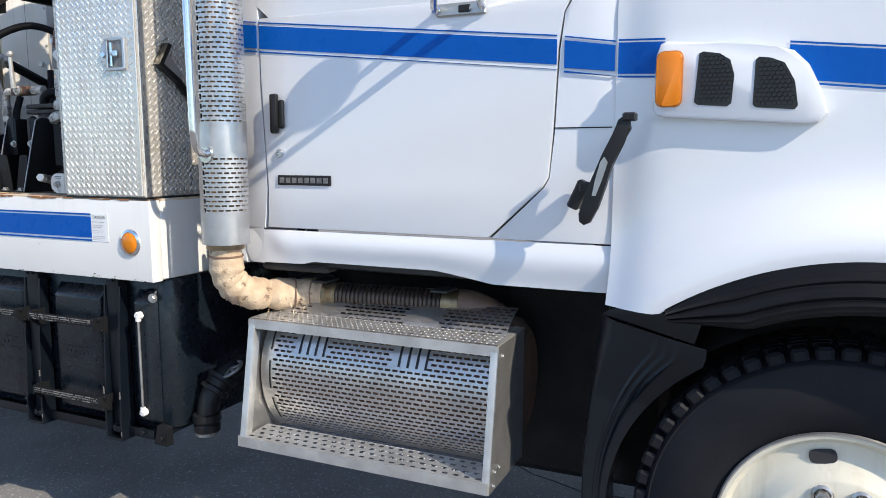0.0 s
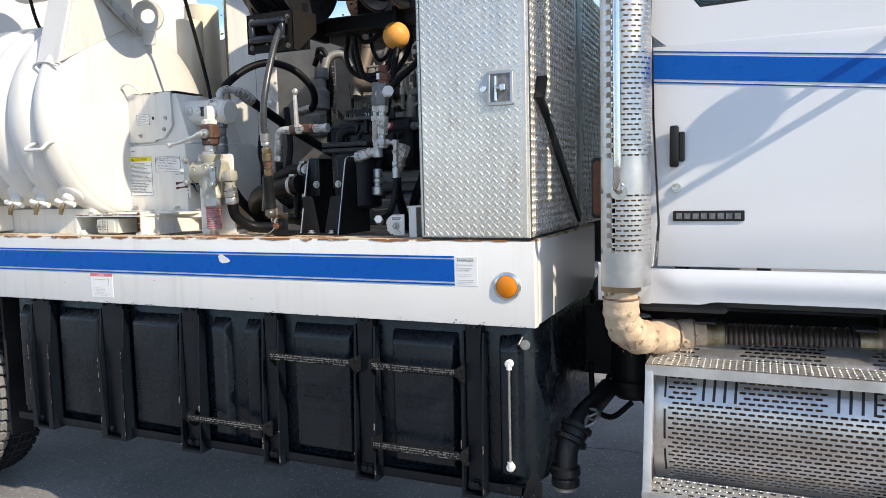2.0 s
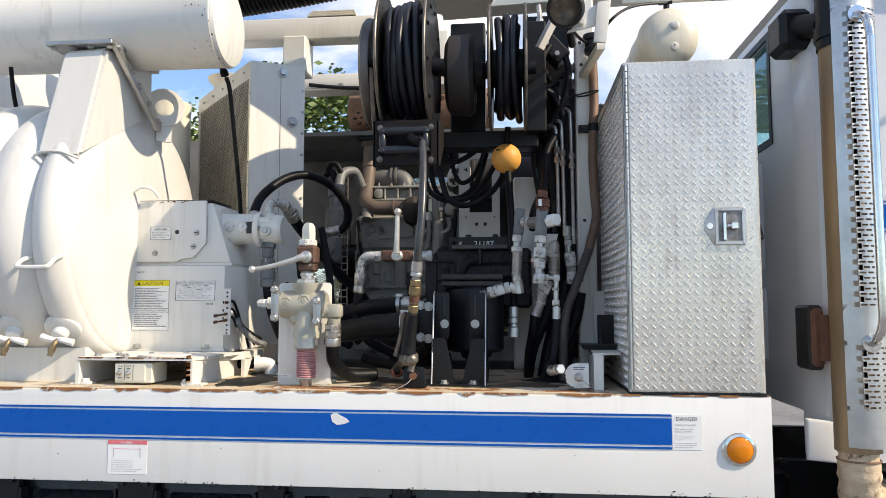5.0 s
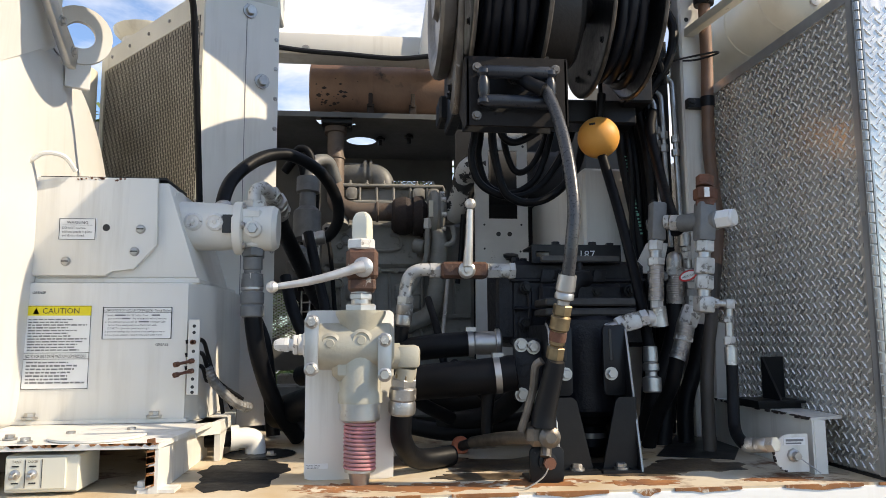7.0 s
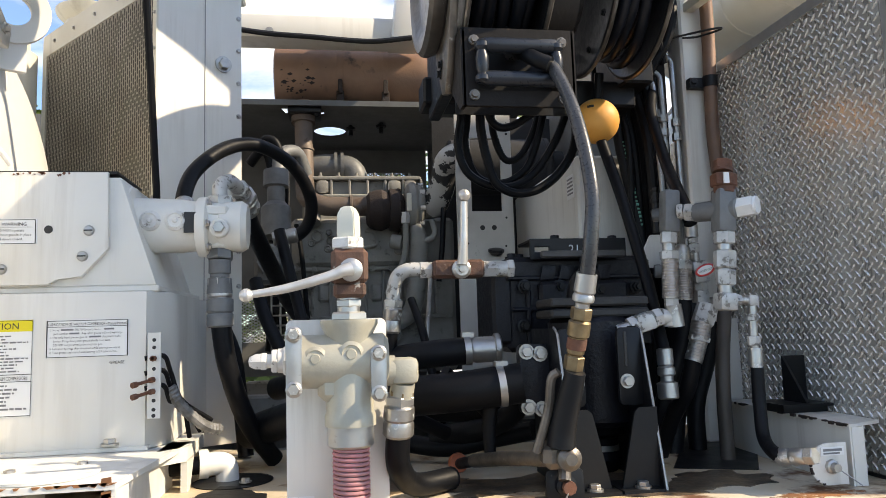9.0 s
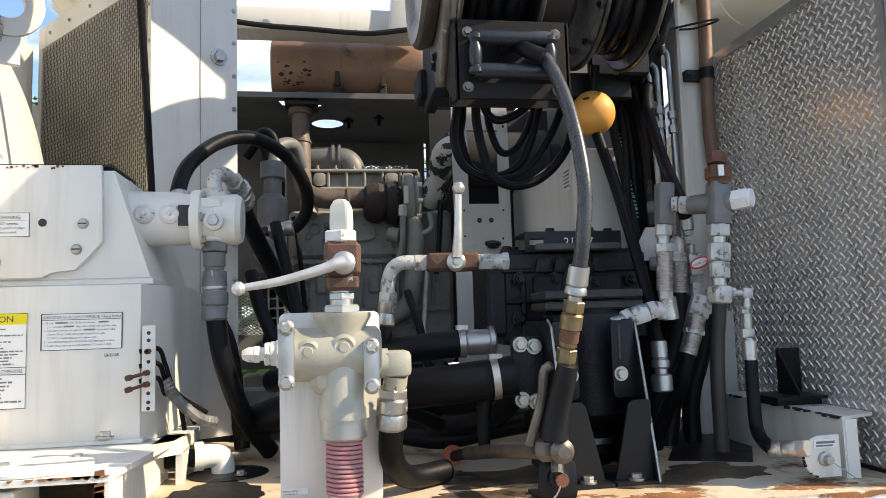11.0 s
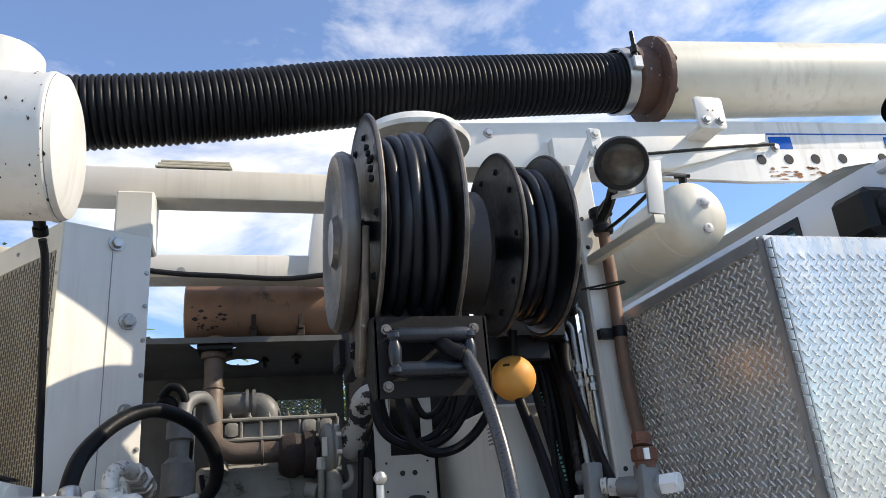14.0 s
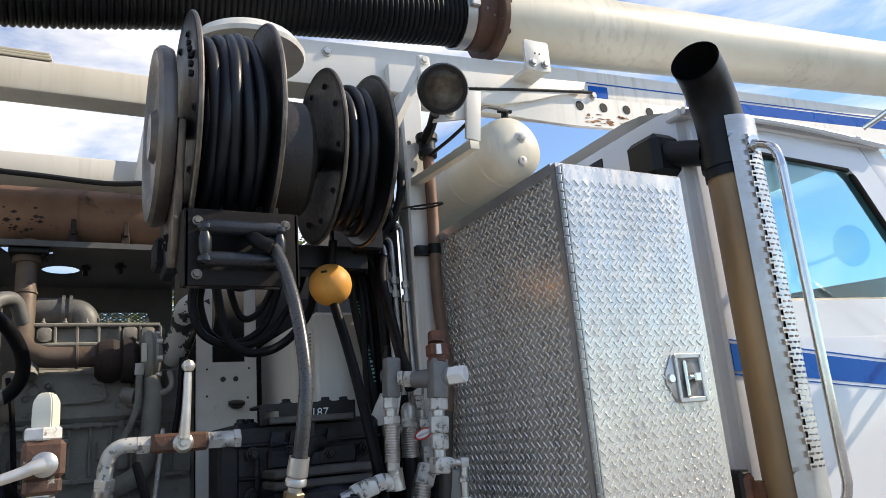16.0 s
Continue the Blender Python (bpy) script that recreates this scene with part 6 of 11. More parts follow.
body_tank = thing("debris_tank", (-4.5, 1.25, 1.44), "big white curved debris tank behind the drum", "tank")
bm = B()
lathe(bm, [(0.992, -0.155), (1.0, -0.16), (1.0, -3.2), (0.0, -3.2)], (-2.98, 1.28, 2.42), (1, 0, 0), 96)
part("shell", bm, WHITE_DRUM, body_tank)
bm = B()
lathe(bm, [(0.0, 0.0), (0.5, -0.01), (0.85, -0.04), (0.985, -0.10), (0.998, -0.153)], (-2.98, 1.28, 2.42), (1, 0, 0), 96)
part("domed_end", bm, WHITE_DRUM, body_tank, "shallow domed end", smooth=60)
bm = B()
lathe(bm, [(0.996, -0.162), (1.006, -0.159), (1.008, -0.154), (0.996, -0.150)], (-2.98, 1.28, 2.42), (1, 0, 0), 96)
part("weld_seam", bm, WHITE_OLD, body_tank)
bm = B()
m = Matrix.Translation((-3.040, 0.345, 2.475)) @ Matrix.Rotation(radians(-14), 4, "Z")
box(bm, -0.001, 0.003, -0.055, 0.055, -0.035, 0.035, m=m)
notice = part("label", bm, PAPER, body_tank, "small white printed label")
bm = B()
for k in range(5):
    box(bm, 0.003, 0.0038, -0.046, 0.046 - 0.015 * (k % 3), 0.022 - 0.012 * k, 0.026 - 0.012 * k, m=m)
part("print", bm, PALEINK, notice)
bm = B()
cyl(bm, (-2.30, 1.10, 1.43), (-2.30, 1.10, 2.62), 0.075, seg=32)
lathe(bm, [(0.09, 0), (0.10, 0.0), (0.10, 0.03), (0.09, 0.03)], (-2.30, 1.10, 1.95), (0, 0, 1), 28)
solid("standpipe", bm, CREAM, "yellowed white upright pipe behind the drum", "pipe")

cabinet = thing("control_cabinet", (-2.77, 0.1, 1.445), "small white control cabinet with caution labels", "cabinet")
bm = B()
box(bm, -2.868, -2.690, 0.035, 0.20, 1.455, 1.775, bev=0.004)
part("body", bm, WHITE_OLD, cabinet)
bm = B()
box(bm, -2.862, -2.696, 0.027, 0.036, 1.462, 1.769, bev=0.003)
cd = part("door", bm, WHITE_OLD, cabinet)
bm = B()
box(bm, -2.688, -2.66, 0.06, 0.10, 1.59, 1.64, bev=0.004)
cyl(bm, (-2.675, 0.055, 1.615), (-2.675, 0.035, 1.615), 0.012, seg=12)
box(bm, -2.690, -2.684, 0.05, 0.17, 1.58, 1.65, bev=0.002)
part("latch", bm, FITTING, cd)
sticker(cd, -2.835, -2.730, 0.027, 1.665, 1.745, [("bar", 0.0, 1.0, 0.72, 1.0, YELLOW, ""), (1.0, 0.26, 0.9, 0.78, 0.92, INK, "CAUTION"), ("tri", 0.08, 0.22, 0.77, 0.92, INK, "")] + lines(0.08, 0.92, 0.66, 0.06, 4, 3))
sticker(cd, -2.835, -2.730, 0.027, 1.575, 1.645, [("bar", 0.0, 1.0, 0.62, 1.0, BLUEP, ""), (1.0, 0.24, 0.9, 0.70, 0.90, PAPER, "NOTICE")] + lines(0.08, 0.92, 0.56, 0.08, 3, 6))
bm = B()
for x, z in ((-2.90, 1.83), (-2.93, 1.86)):
    tube(bm, [(x, 0.12, 1.46), (x, 0.10, z - 0.1), (x - 0.02, 0.06, z), (x - 0.06, 0.04, z + 0.02)], 0.018, 10)
lathe(bm, [(0, 0), (0.03, 0), (0.03, 0.05), (0, 0.05)], (-2.93, 0.03, 1.86), (0, -1, 0), 16)
solid("hydraulic_coupling", bm, FITTING, "grey hydraulic couplings beside the cabinet", "coupling")

# ---- compressor housing and its stand ----
stand = thing("machine_stand", (-1.95, 0.3, 1.445), "white folded steel stand with rusty edges", "stand")
bm = B()
prism(bm, [(-2.105, 0.075), (-1.700, 0.075), (-1.66, 0.50), (-2.105, 0.50)], "xy", 1.527, 1.537)
part("top_plate", bm, WHITE_OLD, stand)
for x0, x1 in ((-2.105, -2.093), (-1.717, -1.700)):
    bm = B()
    prism(bm, [(0.078, 1.446), (0.50, 1.446), (0.50, 1.527), (0.078, 1.527)], "yz", x0, x1)
    box(bm, x0 - 0.02, x1 + 0.03, 0.08, 0.13, 1.446, 1.452)
    bolt(bm, (x1 + 0.012 if x0 < -2 else x0 - 0.012, 0.10, 1.452), (0, 0, 1), 0.013)
    part("leg", bm, WHITE_OLD, stand)
bm = B()
prism(bm, [(-1.705, 0.37), (-1.655, 0.42), (-1.655, 0.62), (-1.705, 0.62)], "xy", 1.508, 1.537)
prism(bm, [(0.42, 1.446), (0.45, 1.446), (0.50, 1.51), (0.42, 1.51)], "yz", -1.668, -1.655)
part("extension", bm, WHITE_OLD, stand)
bm = B()
rnd = random.Random(17)
for k in range(26):
    x = -2.10 + 0.38 * rnd.random()
    w = rnd.uniform(0.006, 0.03)
    prism(bm, [(x, 1.5375), (x + w, 1.5375), (x + w * 0.7, 1.5345 - rnd.uniform(0, 0.003)), (x + w * 0.2, 1.5335)], "xz", 0.0735, 0.078)
for k in range(12):
    z = 1.446 + 0.09 * rnd.random()
    prism(bm, [(-1.722, z), (-1.706, z + 0.004), (-1.707, z + 0.014), (-1.721, z + 0.012)], "xz", 0.0765, 0.079)
pieces("edge_rust", bm, RUSTM, stand)
bm = B()
lathe(bm, [(0.085, 0), (0.088, 0.002), (0.088, 0.006), (0.0, 0.006)], (-1.84, 0.17, 1.537), (0, 0, 1), 40)
part("cover_disc", bm, WHITE_OLD, stand)
for x, y in ((-2.0, 0.16), (-1.95, 0.11), (-1.90, 0.19), (-1.80, 0.24), (-2.06, 0.13)):
    bm = B()
    bolt(bm, (x, y, 1.538), (0, 0, 1), 0.009)
    part("bolt", bm, FITTING, stand)
ctl = thing("switch_box", (-1.9, 0.1, 1.447), "ivory switch box with two toggles under the stand", "switch box")
bm = B()
box(bm, -1.972, -1.842, 0.085, 0.19, 1.452, 1.518, bev=0.003)
part("box", bm, IVORY, ctl)
bm = B()
box(bm, -1.968, -1.864, 0.080, 0.086, 1.459, 1.515, bev=0.001)
plate = part("face_plate", bm, IVORY, ctl)
lettering(plate, "TANK", (-1.957, 0.0788, 1.506), 0.0065, INK, fit=0.017)
lettering(plate, "DOOR", (-1.929, 0.0788, 1.506), 0.0065, INK, fit=0.017)
bm = B()
box(bm, -1.9345, -1.9335, 0.079, 0.081, 1.462, 1.512)
box(bm, -1.9055, -1.9045, 0.079, 0.081, 1.462, 1.512)
for x in (-1.951, -1.921):
    for z in (1.500, 1.470):
        box(bm, x - 0.006, x + 0.006, 0.079, 0.081, z - 0.0012, z + 0.0012)
part("print", bm, INK, plate)
for x in (-1.951, -1.921):
    bm = B()
    lathe(bm, [(0.009, 0), (0.009, 0.003), (0.006, 0.004), (0.004, 0.006), (0.003, 0.012), (0.0045, 0.022), (0.0, 0.024)], (x, 0.080, 1.486), (0.1, -1, -0.1), 14)
    part("toggle", bm, FITTING, ctl)

housing = thing("compressor_housing", (-1.91, 0.6, 1.537), "white steel vacuum compressor housing with caution label", "machine housing")
HY = 0.405
bm = B()
prism(bm, [(-2.112, HY), (-1.735, HY), (-1.70, HY + 0.075), (-1.70, 0.92), (-2.112, 0.92)], "xy", 1.538, 1.858, bev=0.003)
part("lower_box", bm, WHITE_OLD, housing)
bm = B()
box(bm, -2.118, -1.728, HY - 0.006, 0.92, 1.538, 1.546)
box(bm, -2.10, -1.715, HY + 0.02, 0.90, 1.858, 1.872, bev=0.003)
pieces("flange", bm, WHITE_OLD, housing)
for x in (-2.07, -1.80):
    bm = B()
    bolt(bm, (x, HY - 0.004, 1.551), (0, 0, 1), 0.012)
    part("bolt", bm, FITTING, housing)
bm = B()
prism(bm, [(-2.10, 1.875), (-1.925, 1.875), (-1.912, 1.887), (-1.865, 1.889), (-1.812, 1.948), (-1.816, 2.108), (-2.10, 2.108)], "xz", HY + 0.004, HY + 0.018, bev=0.002)
upper = part("cover_plate", bm, WHITE_OLD, housing, "white cover plate with clipped corner")
bm = B()
prism(bm, [(-2.098, 1.872), (-1.72, 1.872), (-1.795, 2.10), (-2.098, 2.10)], "xz", HY + 0.02, 0.80, bev=0.003)
part("upper_box", bm, WHITE_OLD, housing)
bm = B()
box(bm, -2.10, -1.80, HY + 0.02, 0.62, 2.108, 2.113)
part("rubber_seal", bm, BLACKP, housing)
for x, z in ((-1.850, 1.985), (-1.862, 1.932), (-2.015, 1.908)):
    bm = B()
    lathe(bm, [(0.011, 0), (0.011, 0.002), (0.0085, 0.006), (0, 0.0075)], (x, HY + 0.004, z), (0, -1, 0), 16)
    screw = part("screw", bm, FITTING, upper)
    bm = B()
    box(bm, x - 0.008, x + 0.008, HY - 0.0042, HY - 0.002, z - 0.0013, z + 0.0013)
    part("slot", bm, INK, screw)
bm = B()
lathe(bm, [(0, 0.0), (0.0085, 0.0)], (-1.928, HY + 0.0032, 1.988), (0, -1, 0), 16)
part("hole", bm, INK, upper, smooth=0)
sticker(upper, -2.035, -1.950, HY + 0.004, 1.958, 2.010, frame_rows(0.02, 0.02) + [(1.0, 0.22, 0.8, 0.73, 0.87, INK, "WARNING"), (0.92, 0.10, 0.9, 0.50, 0.61, INK, "DO NOT operate"), (0.92, 0.10, 0.9, 0.33, 0.44, INK, "without guards in place"), (0.92, 0.10, 0.9, 0.16, 0.27, INK, "and doors closed."), ("bar", 0.1, 0.9, 0.675, 0.685, INK, "")], label="small printed warning label")
sticker(housing, -2.095, -1.950, HY, 1.615, 1.805, [("bar", 0.0, 1.0, 0.88, 1.0, YELLOW, ""), (1.12, 0.26, 0.82, 0.905, 0.975, INK, "CAUTION"), ("tri", 0.12, 0.215, 0.898, 0.972, INK, "")] + frame_rows(0.006, 0.004) + lines(0.06, 0.95, 0.85, 0.45, 12, 7, GREYINK, 0.52) + [(0.78, 0.04, 0.95, 0.375, 0.415, INK, "NOTES FOR BELT DRIVE VACUUM COMPRESSORS"), ("bar", 0.0, 1.0, 0.43, 0.436, INK, ""), ("bar", 0.0, 1.0, 0.357, 0.363, INK, "")] + lines(0.06, 0.95, 0.34, 0.06, 7, 8, GREYINK, 0.52), label="yellow and white caution label")
sticker(housing, -1.926, -1.768, HY, 1.727, 1.802, frame_rows(0.016, 0.008) + [(1.0, 0.03, 0.97, 0.855, 0.935, INK, "LUBRICATION OF VACUUM COMPRESSOR - Manual Method"), ("bar", 0.01, 0.99, 0.815, 0.827, INK, ""),
    (1.0, 0.05, 0.16, 0.715, 0.775, INK, "1. Use only"), ("bar", 0.18, 0.33, 0.72, 0.765, GREYINK, ""), (1.0, 0.35, 0.66, 0.715, 0.775, INK, "SHC 100 Synthetic Grease."), ("bar", 0.70, 0.82, 0.72, 0.765, GREYINK, ""),
    (1.0, 0.09, 0.27, 0.615, 0.675, INK, "part number"), ("bar", 0.28, 0.40, 0.62, 0.665, GREYINK, ""), (1.0, 0.43, 0.92, 0.615, 0.675, INK, "Any other grease will void warranty."),
    (1.0, 0.05, 0.50, 0.515, 0.575, INK, "2. Use only hand grease gun or"), ("bar", 0.52, 0.66, 0.52, 0.565, GREYINK, ""), (1.0, 0.68, 0.90, 0.515, 0.575, INK, "Automatic Lube"),
    (1.0, 0.09, 0.78, 0.415, 0.475, INK, "System. Pump slowly until grease bleeds from seals."), (1.0, 0.09, 0.68, 0.315, 0.375, INK, "DO NOT use pneumatic pressure grease gun."),
    (1.0, 0.05, 0.90, 0.215, 0.275, INK, "3. Lubricate bearings after shutdown while bearings are warm."), (1.0, 0.05, 0.86, 0.115, 0.175, INK, "4. Total grease capacity of each bearing is 5.9 cubic inches.")], label="printed lubrication label")
lettering(housing, "GREASE", (-1.805, HY - 0.001, 1.712), 0.0085, INK)
lettering(housing, "GREASE", (-2.082, HY - 0.001, 1.832), 0.0085, INK)
bm = B()
box(bm, -1.728, -1.702, HY - 0.016, HY - 0.010, 1.60, 1.772, bev=0.001)
strip = part("grease_strip", bm, WHITE_OLD, housing, "drilled strip with grease fittings")
for k, z in enumerate((1.757, 1.742, 1.720, 1.699, 1.678, 1.655, 1.636, 1.618, 1.606)):
    bm = B()
    if k in (2, 4, 5):
        u = Vector((-1.715, HY - 0.016, z))
        w = Vector((-0.030, -0.045, -0.008)) if k > 2 else Vector((0.0, -0.014, 0.0))
        cyl(bm, u, u + w, 0.0035, seg=8)
        cyl(bm, u + w * 0.8, u + w, 0.006, seg=8)
        hexa(bm, u, u + w * 0.2, 0.006)
        part("grease_nipple", bm, REDRUST, strip)
    else:
        lathe(bm, [(0, 0.0006), (0.004, 0.0006)], (-1.715, HY - 0.016, z), (0, -1, 0), 10)
        part("hole", bm, INK, strip, smooth=0)
for k, (z, e) in enumerate(((1.72, (-1.62, 0.50, 1.58)), (1.69, (-1.64, 0.48, 1.56)), (1.66, (-1.66, 0.47, 1.55)))):
    bm = B()
    tube(bm, [(-1.735, HY - 0.008, z), (-1.70, HY + 0.0, z + 0.004), (-1.69, HY + 0.02, z - 0.03), (-1.67, 0.44, 1.63), e], 0.005, 8)
    part("grease_line", bm, RUBBER, housing)
bm = B()
tube(bm, [(-1.69, 0.42, 1.66), (-1.67, 0.43, 1.62), (-1.63, 0.46, 1.575), (-1.60, 0.49, 1.56)], 0.011, 10, n=10, rfun=lambda i, n: 0.011 + 0.0015 * (i % 2))
part("braided_sleeve", bm, SCUFF, housing)
bm = B()
box(bm, -2.135, -2.09, 0.36, 0.38, 2.10, 2.165, bev=0.002)
box(bm, -2.135, -2.09, 0.36, 0.41, 2.10, 2.106)
for dx, dz in ((0.012, 0.045), (0.012, 0.016), (0.034, 0.03)):
    bolt(bm, (-2.135 + dx, 0.36, 2.10 + dz), (0, -1, 0), 0.007)
tube(bm, [(-2.09, 0.37, 2.135), (-2.06, 0.37, 2.155), (-2.02, 0.38, 2.15), (-2.0, 0.40, 2.12)], 0.006, 8)
part("bracket", bm, WHITE_OLD, housing, "small bolted bracket with wire loop")

rnd = random.Random(14)
bm = B()
for k in range(16):
    x = rnd.choice((-1.985, -1.965, -1.945, -1.90)) + rnd.gauss(0, 0.006)
    z = 2.107 - abs(rnd.gauss(0, 0.003))
    w, h = rnd.uniform(0.003, 0.010), rnd.uniform(0.0015, 0.005)
    prism(bm, [(x, z), (x + w * 0.5, z - h), (x + w, z - h * 0.3), (x + w * 0.8, z + 0.001), (x + w * 0.2, z + 0.001)], "xz", HY + 0.0028, HY + 0.006)
pieces("rust_flake", bm, REDRUST, upper)
motor = thing("hydraulic_motor", (-1.65, 0.52, 1.95), "white hydraulic motor with hose fittings on the housing", "motor")
bm = B()
lathe(bm, [(0.0, 0.0), (0.085, 0.0), (0.085, 0.018), (0.062, 0.022), (0.060, 0.12), (0.056, 0.15), (0.050, 0.20), (0.056, 0.205), (0.058, 0.25), (0.05, 0.262), (0.0, 0.262)], (-1.805, 0.515, 2.010), (1, 0, -0.02), 32)
part("body", bm, WHITE_OLD, motor)
bm = B()
lathe(bm, [(0.050, -0.004), (0.066, 0.0), (0.068, 0.004), (0.068, 0.020), (0.064, 0.024), (0.056, 0.027), (0.053, 0.052), (0.056, 0.060), (0.055, 0.076), (0.046, 0.086), (0.0, 0.088)], (-1.650, 0.515, 2.005), (1, 0, 0), 32)
cyl(bm, (-1.605, 0.515, 1.955), (-1.605, 0.515, 2.055), 0.036, seg=24, bev=0.004)
cyl(bm, (-1.598, 0.48, 1.995), (-1.598, 0.448, 1.995), 0.021, seg=18, bev=0.003)
box(bm, -1.632, -1.58, 0.462, 0.50, 2.022, 2.048, bev=0.006)
port = part("port_block", bm, WHITE_OLD, motor, "cast port block with bolted flange")
for k in range(7):
    a = 0.45 + k * 0.9
    bm = B()
    bolt(bm, (-1.626, 0.515 + 0.061 * math.cos(a), 2.005 + 0.061 * math.sin(a)), (1, 0, 0), 0.0075)
    part("bolt", bm, FITTING, port)
bm = B()
hexa(bm, (-1.598, 0.448, 1.995), (-1.598, 0.438, 1.995), 0.013)
part("bolt", bm, FITTING, port)
for x in (-1.742, -1.690):
    bm = B()
    lathe(bm, [(0.024, -0.012), (0.022, 0.0), (0.016, 0.004), (0.013, 0.002), (0.006, 0.002), (0.004, 0.006), (0, 0.006)], (x, 0.453, 2.012), (0, -1, 0), 20)
    part("port_plug", bm, FIT_WHITE, motor)
bm = B()
box(bm, -1.672, -1.640, 0.452, 0.458, 1.985, 2.030)
part("data_plate", bm, INK, motor)
for a in range(4):
    bm = B()
    bolt(bm, (-1.563, 0.515 + 0.04 * math.cos(a * 1.57 + 0.8), 2.005 + 0.04 * math.sin(a * 1.57 + 0.8)), (1, 0, 0), 0.011)
    part("bolt", bm, FITTING, motor)
bm = B()
hexa(bm, (-1.605, 0.515, 2.05), (-1.605, 0.515, 2.075), 0.030)
tube(bm, [(-1.605, 0.515, 2.07), (-1.605, 0.52, 2.10), (-1.59, 0.55, 2.118), (-1.575, 0.60, 2.11), (-1.565, 0.64, 2.10)], 0.017, 14)
hexa(bm, (-1.575, 0.60, 2.112), (-1.568, 0.63, 2.104), 0.024)
lathe(bm, [(0.02, 0), (0.025, 0), (0.025, 0.05), (0.02, 0.05)], (-1.568, 0.64, 2.10), (0.3, 1.0, -0.5), 16)
pieces("hose_fitting", bm, FIT_CHIP, motor)
bm = B()
hexa(bm, (-1.605, 0.515, 1.955), (-1.605, 0.512, 1.93), 0.030)
lathe(bm, [(0.02, 0), (0.024, 0), (0.024, 0.03), (0.021, 0.032), (0.021, 0.04), (0.026, 0.042), (0.028, 0.075), (0.02, 0.08)], (-1.605, 0.512, 1.93), (0, 0, -1), 18)
lathe(bm, [(0.022, 0.0), (0.029, 0.004), (0.029, 0.030), (0.026, 0.034), (0.029, 0.038), (0.029, 0.062), (0.023, 0.066)], (-1.604, 0.511, 1.845), (0.01, -0.01, -1), 18)
pieces("lower_fitting", bm, GREYF, motor, "grimy grey hose coupling")


def hose(pts, r, label="black rubber hydraulic hose", ends=(), material=None, n=10, seg=14, group="hydraulic hoses"):
    root = thing("hose", Vector(pts[-1]), label, "hose", group)
    bm = B()
    tube(bm, pts, r, seg, n=n)
    part("rubber", bm, material or RUBBER, root)
    ps = [Vector(p) for p in pts]
    for e in ends:
        a, b = (ps[0], ps[1]) if e == 0 else (ps[-1], ps[-2])
        d = (b - a).normalized()
        bm = B()
        lathe(bm, [(r * 0.7, -0.028), (r * 0.75, -0.016), (r * 1.05, -0.012), (r * 1.22, -0.008), (r * 1.26, 0.012), (r * 1.14, 0.016), (r * 1.26, 0.022), (r * 1.26, 0.040), (r * 1.05, 0.045)], a, d, 16)
        hexa(bm, a - d * 0.03, a - d * 0.012, r * 1.25)
        part("fitting", bm, FITTING, root, "crimped steel fitting")
    return root


hose([(-1.695, 0.60, 2.045), (-1.705, 0.62, 2.09), (-1.69, 0.68, 2.17), (-1.63, 0.77, 2.25), (-1.556, 0.852, 2.282), (-1.47, 0.93, 2.25), (-1.42, 1.00, 2.18), (-1.415, 1.04, 2.11), (-1.45, 1.06, 2.06), (-1.50, 1.06, 2.05)], 0.019, "black rubber hose arching up from the motor", ends=(0, 9))
hose([(-1.565, 0.66, 2.09), (-1.565, 0.762, 2.05), (-1.53, 0.95, 1.96), (-1.49, 1.2, 1.86), (-1.44, 1.4, 1.78), (-1.40, 1.5, 1.70)], 0.024, "thick black hose running down behind the valve", ends=(0,))
hose([(-1.605, 0.512, 1.86), (-1.603, 0.51, 1.80), (-1.590, 0.52, 1.70), (-1.565, 0.56, 1.60), (-1.54, 0.62, 1.53), (-1.50, 0.68, 1.46)], 0.022, "black hose dropping from the motor to the deck", ends=(0,))
hose([(-1.55, 0.75, 1.90), (-1.52, 0.70, 1.80), (-1.46, 0.68, 1.68), (-1.40, 0.66, 1.60), (-1.30, 0.62, 1.55)], 0.017)
hose([(-1.66, 0.9, 1.80), (-1.62, 0.85, 1.72), (-1.60, 0.82, 1.62), (-1.58, 0.8, 1.45)], 0.02)
hose([(-1.50, 0.9, 2.05), (-1.45, 0.85, 1.85), (-1.40, 0.75, 1.68), (-1.28, 0.70, 1.56)], 0.016)

elbowp = thing("deck_elbow", (-1.6, 0.52, 1.445), "white plastic elbow and black pipe through the deck", "pipe elbow")
bm = B()
tube(bm, [(-1.74, 0.46, 1.49), (-1.66, 0.50, 1.485), (-1.62, 0.515, 1.483)], 0.019, 14)
part("pipe", bm, RUBBER, elbowp)
bm = B()
tube(bm, [(-1.64, 0.508, 1.485), (-1.61, 0.52, 1.484), (-1.595, 0.526, 1.478), (-1.590, 0.528, 1.46), (-1.590, 0.528, 1.43)], 0.025, 18)
lathe(bm, [(0.027, 0), (0.031, 0), (0.031, 0.02), (0.027, 0.02)], (-1.648, 0.505, 1.486), (1, 0.3, 0), 18)
part("elbow", bm, CAPW, elbowp)
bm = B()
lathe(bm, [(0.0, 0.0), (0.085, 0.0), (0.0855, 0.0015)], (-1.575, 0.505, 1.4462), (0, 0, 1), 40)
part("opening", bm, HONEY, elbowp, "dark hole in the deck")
bm = B()
bolt(bm, (-1.545, 0.47, 1.449), (0, 0, 1), 0.009)
part("bolt", bm, FITTING, elbowp)

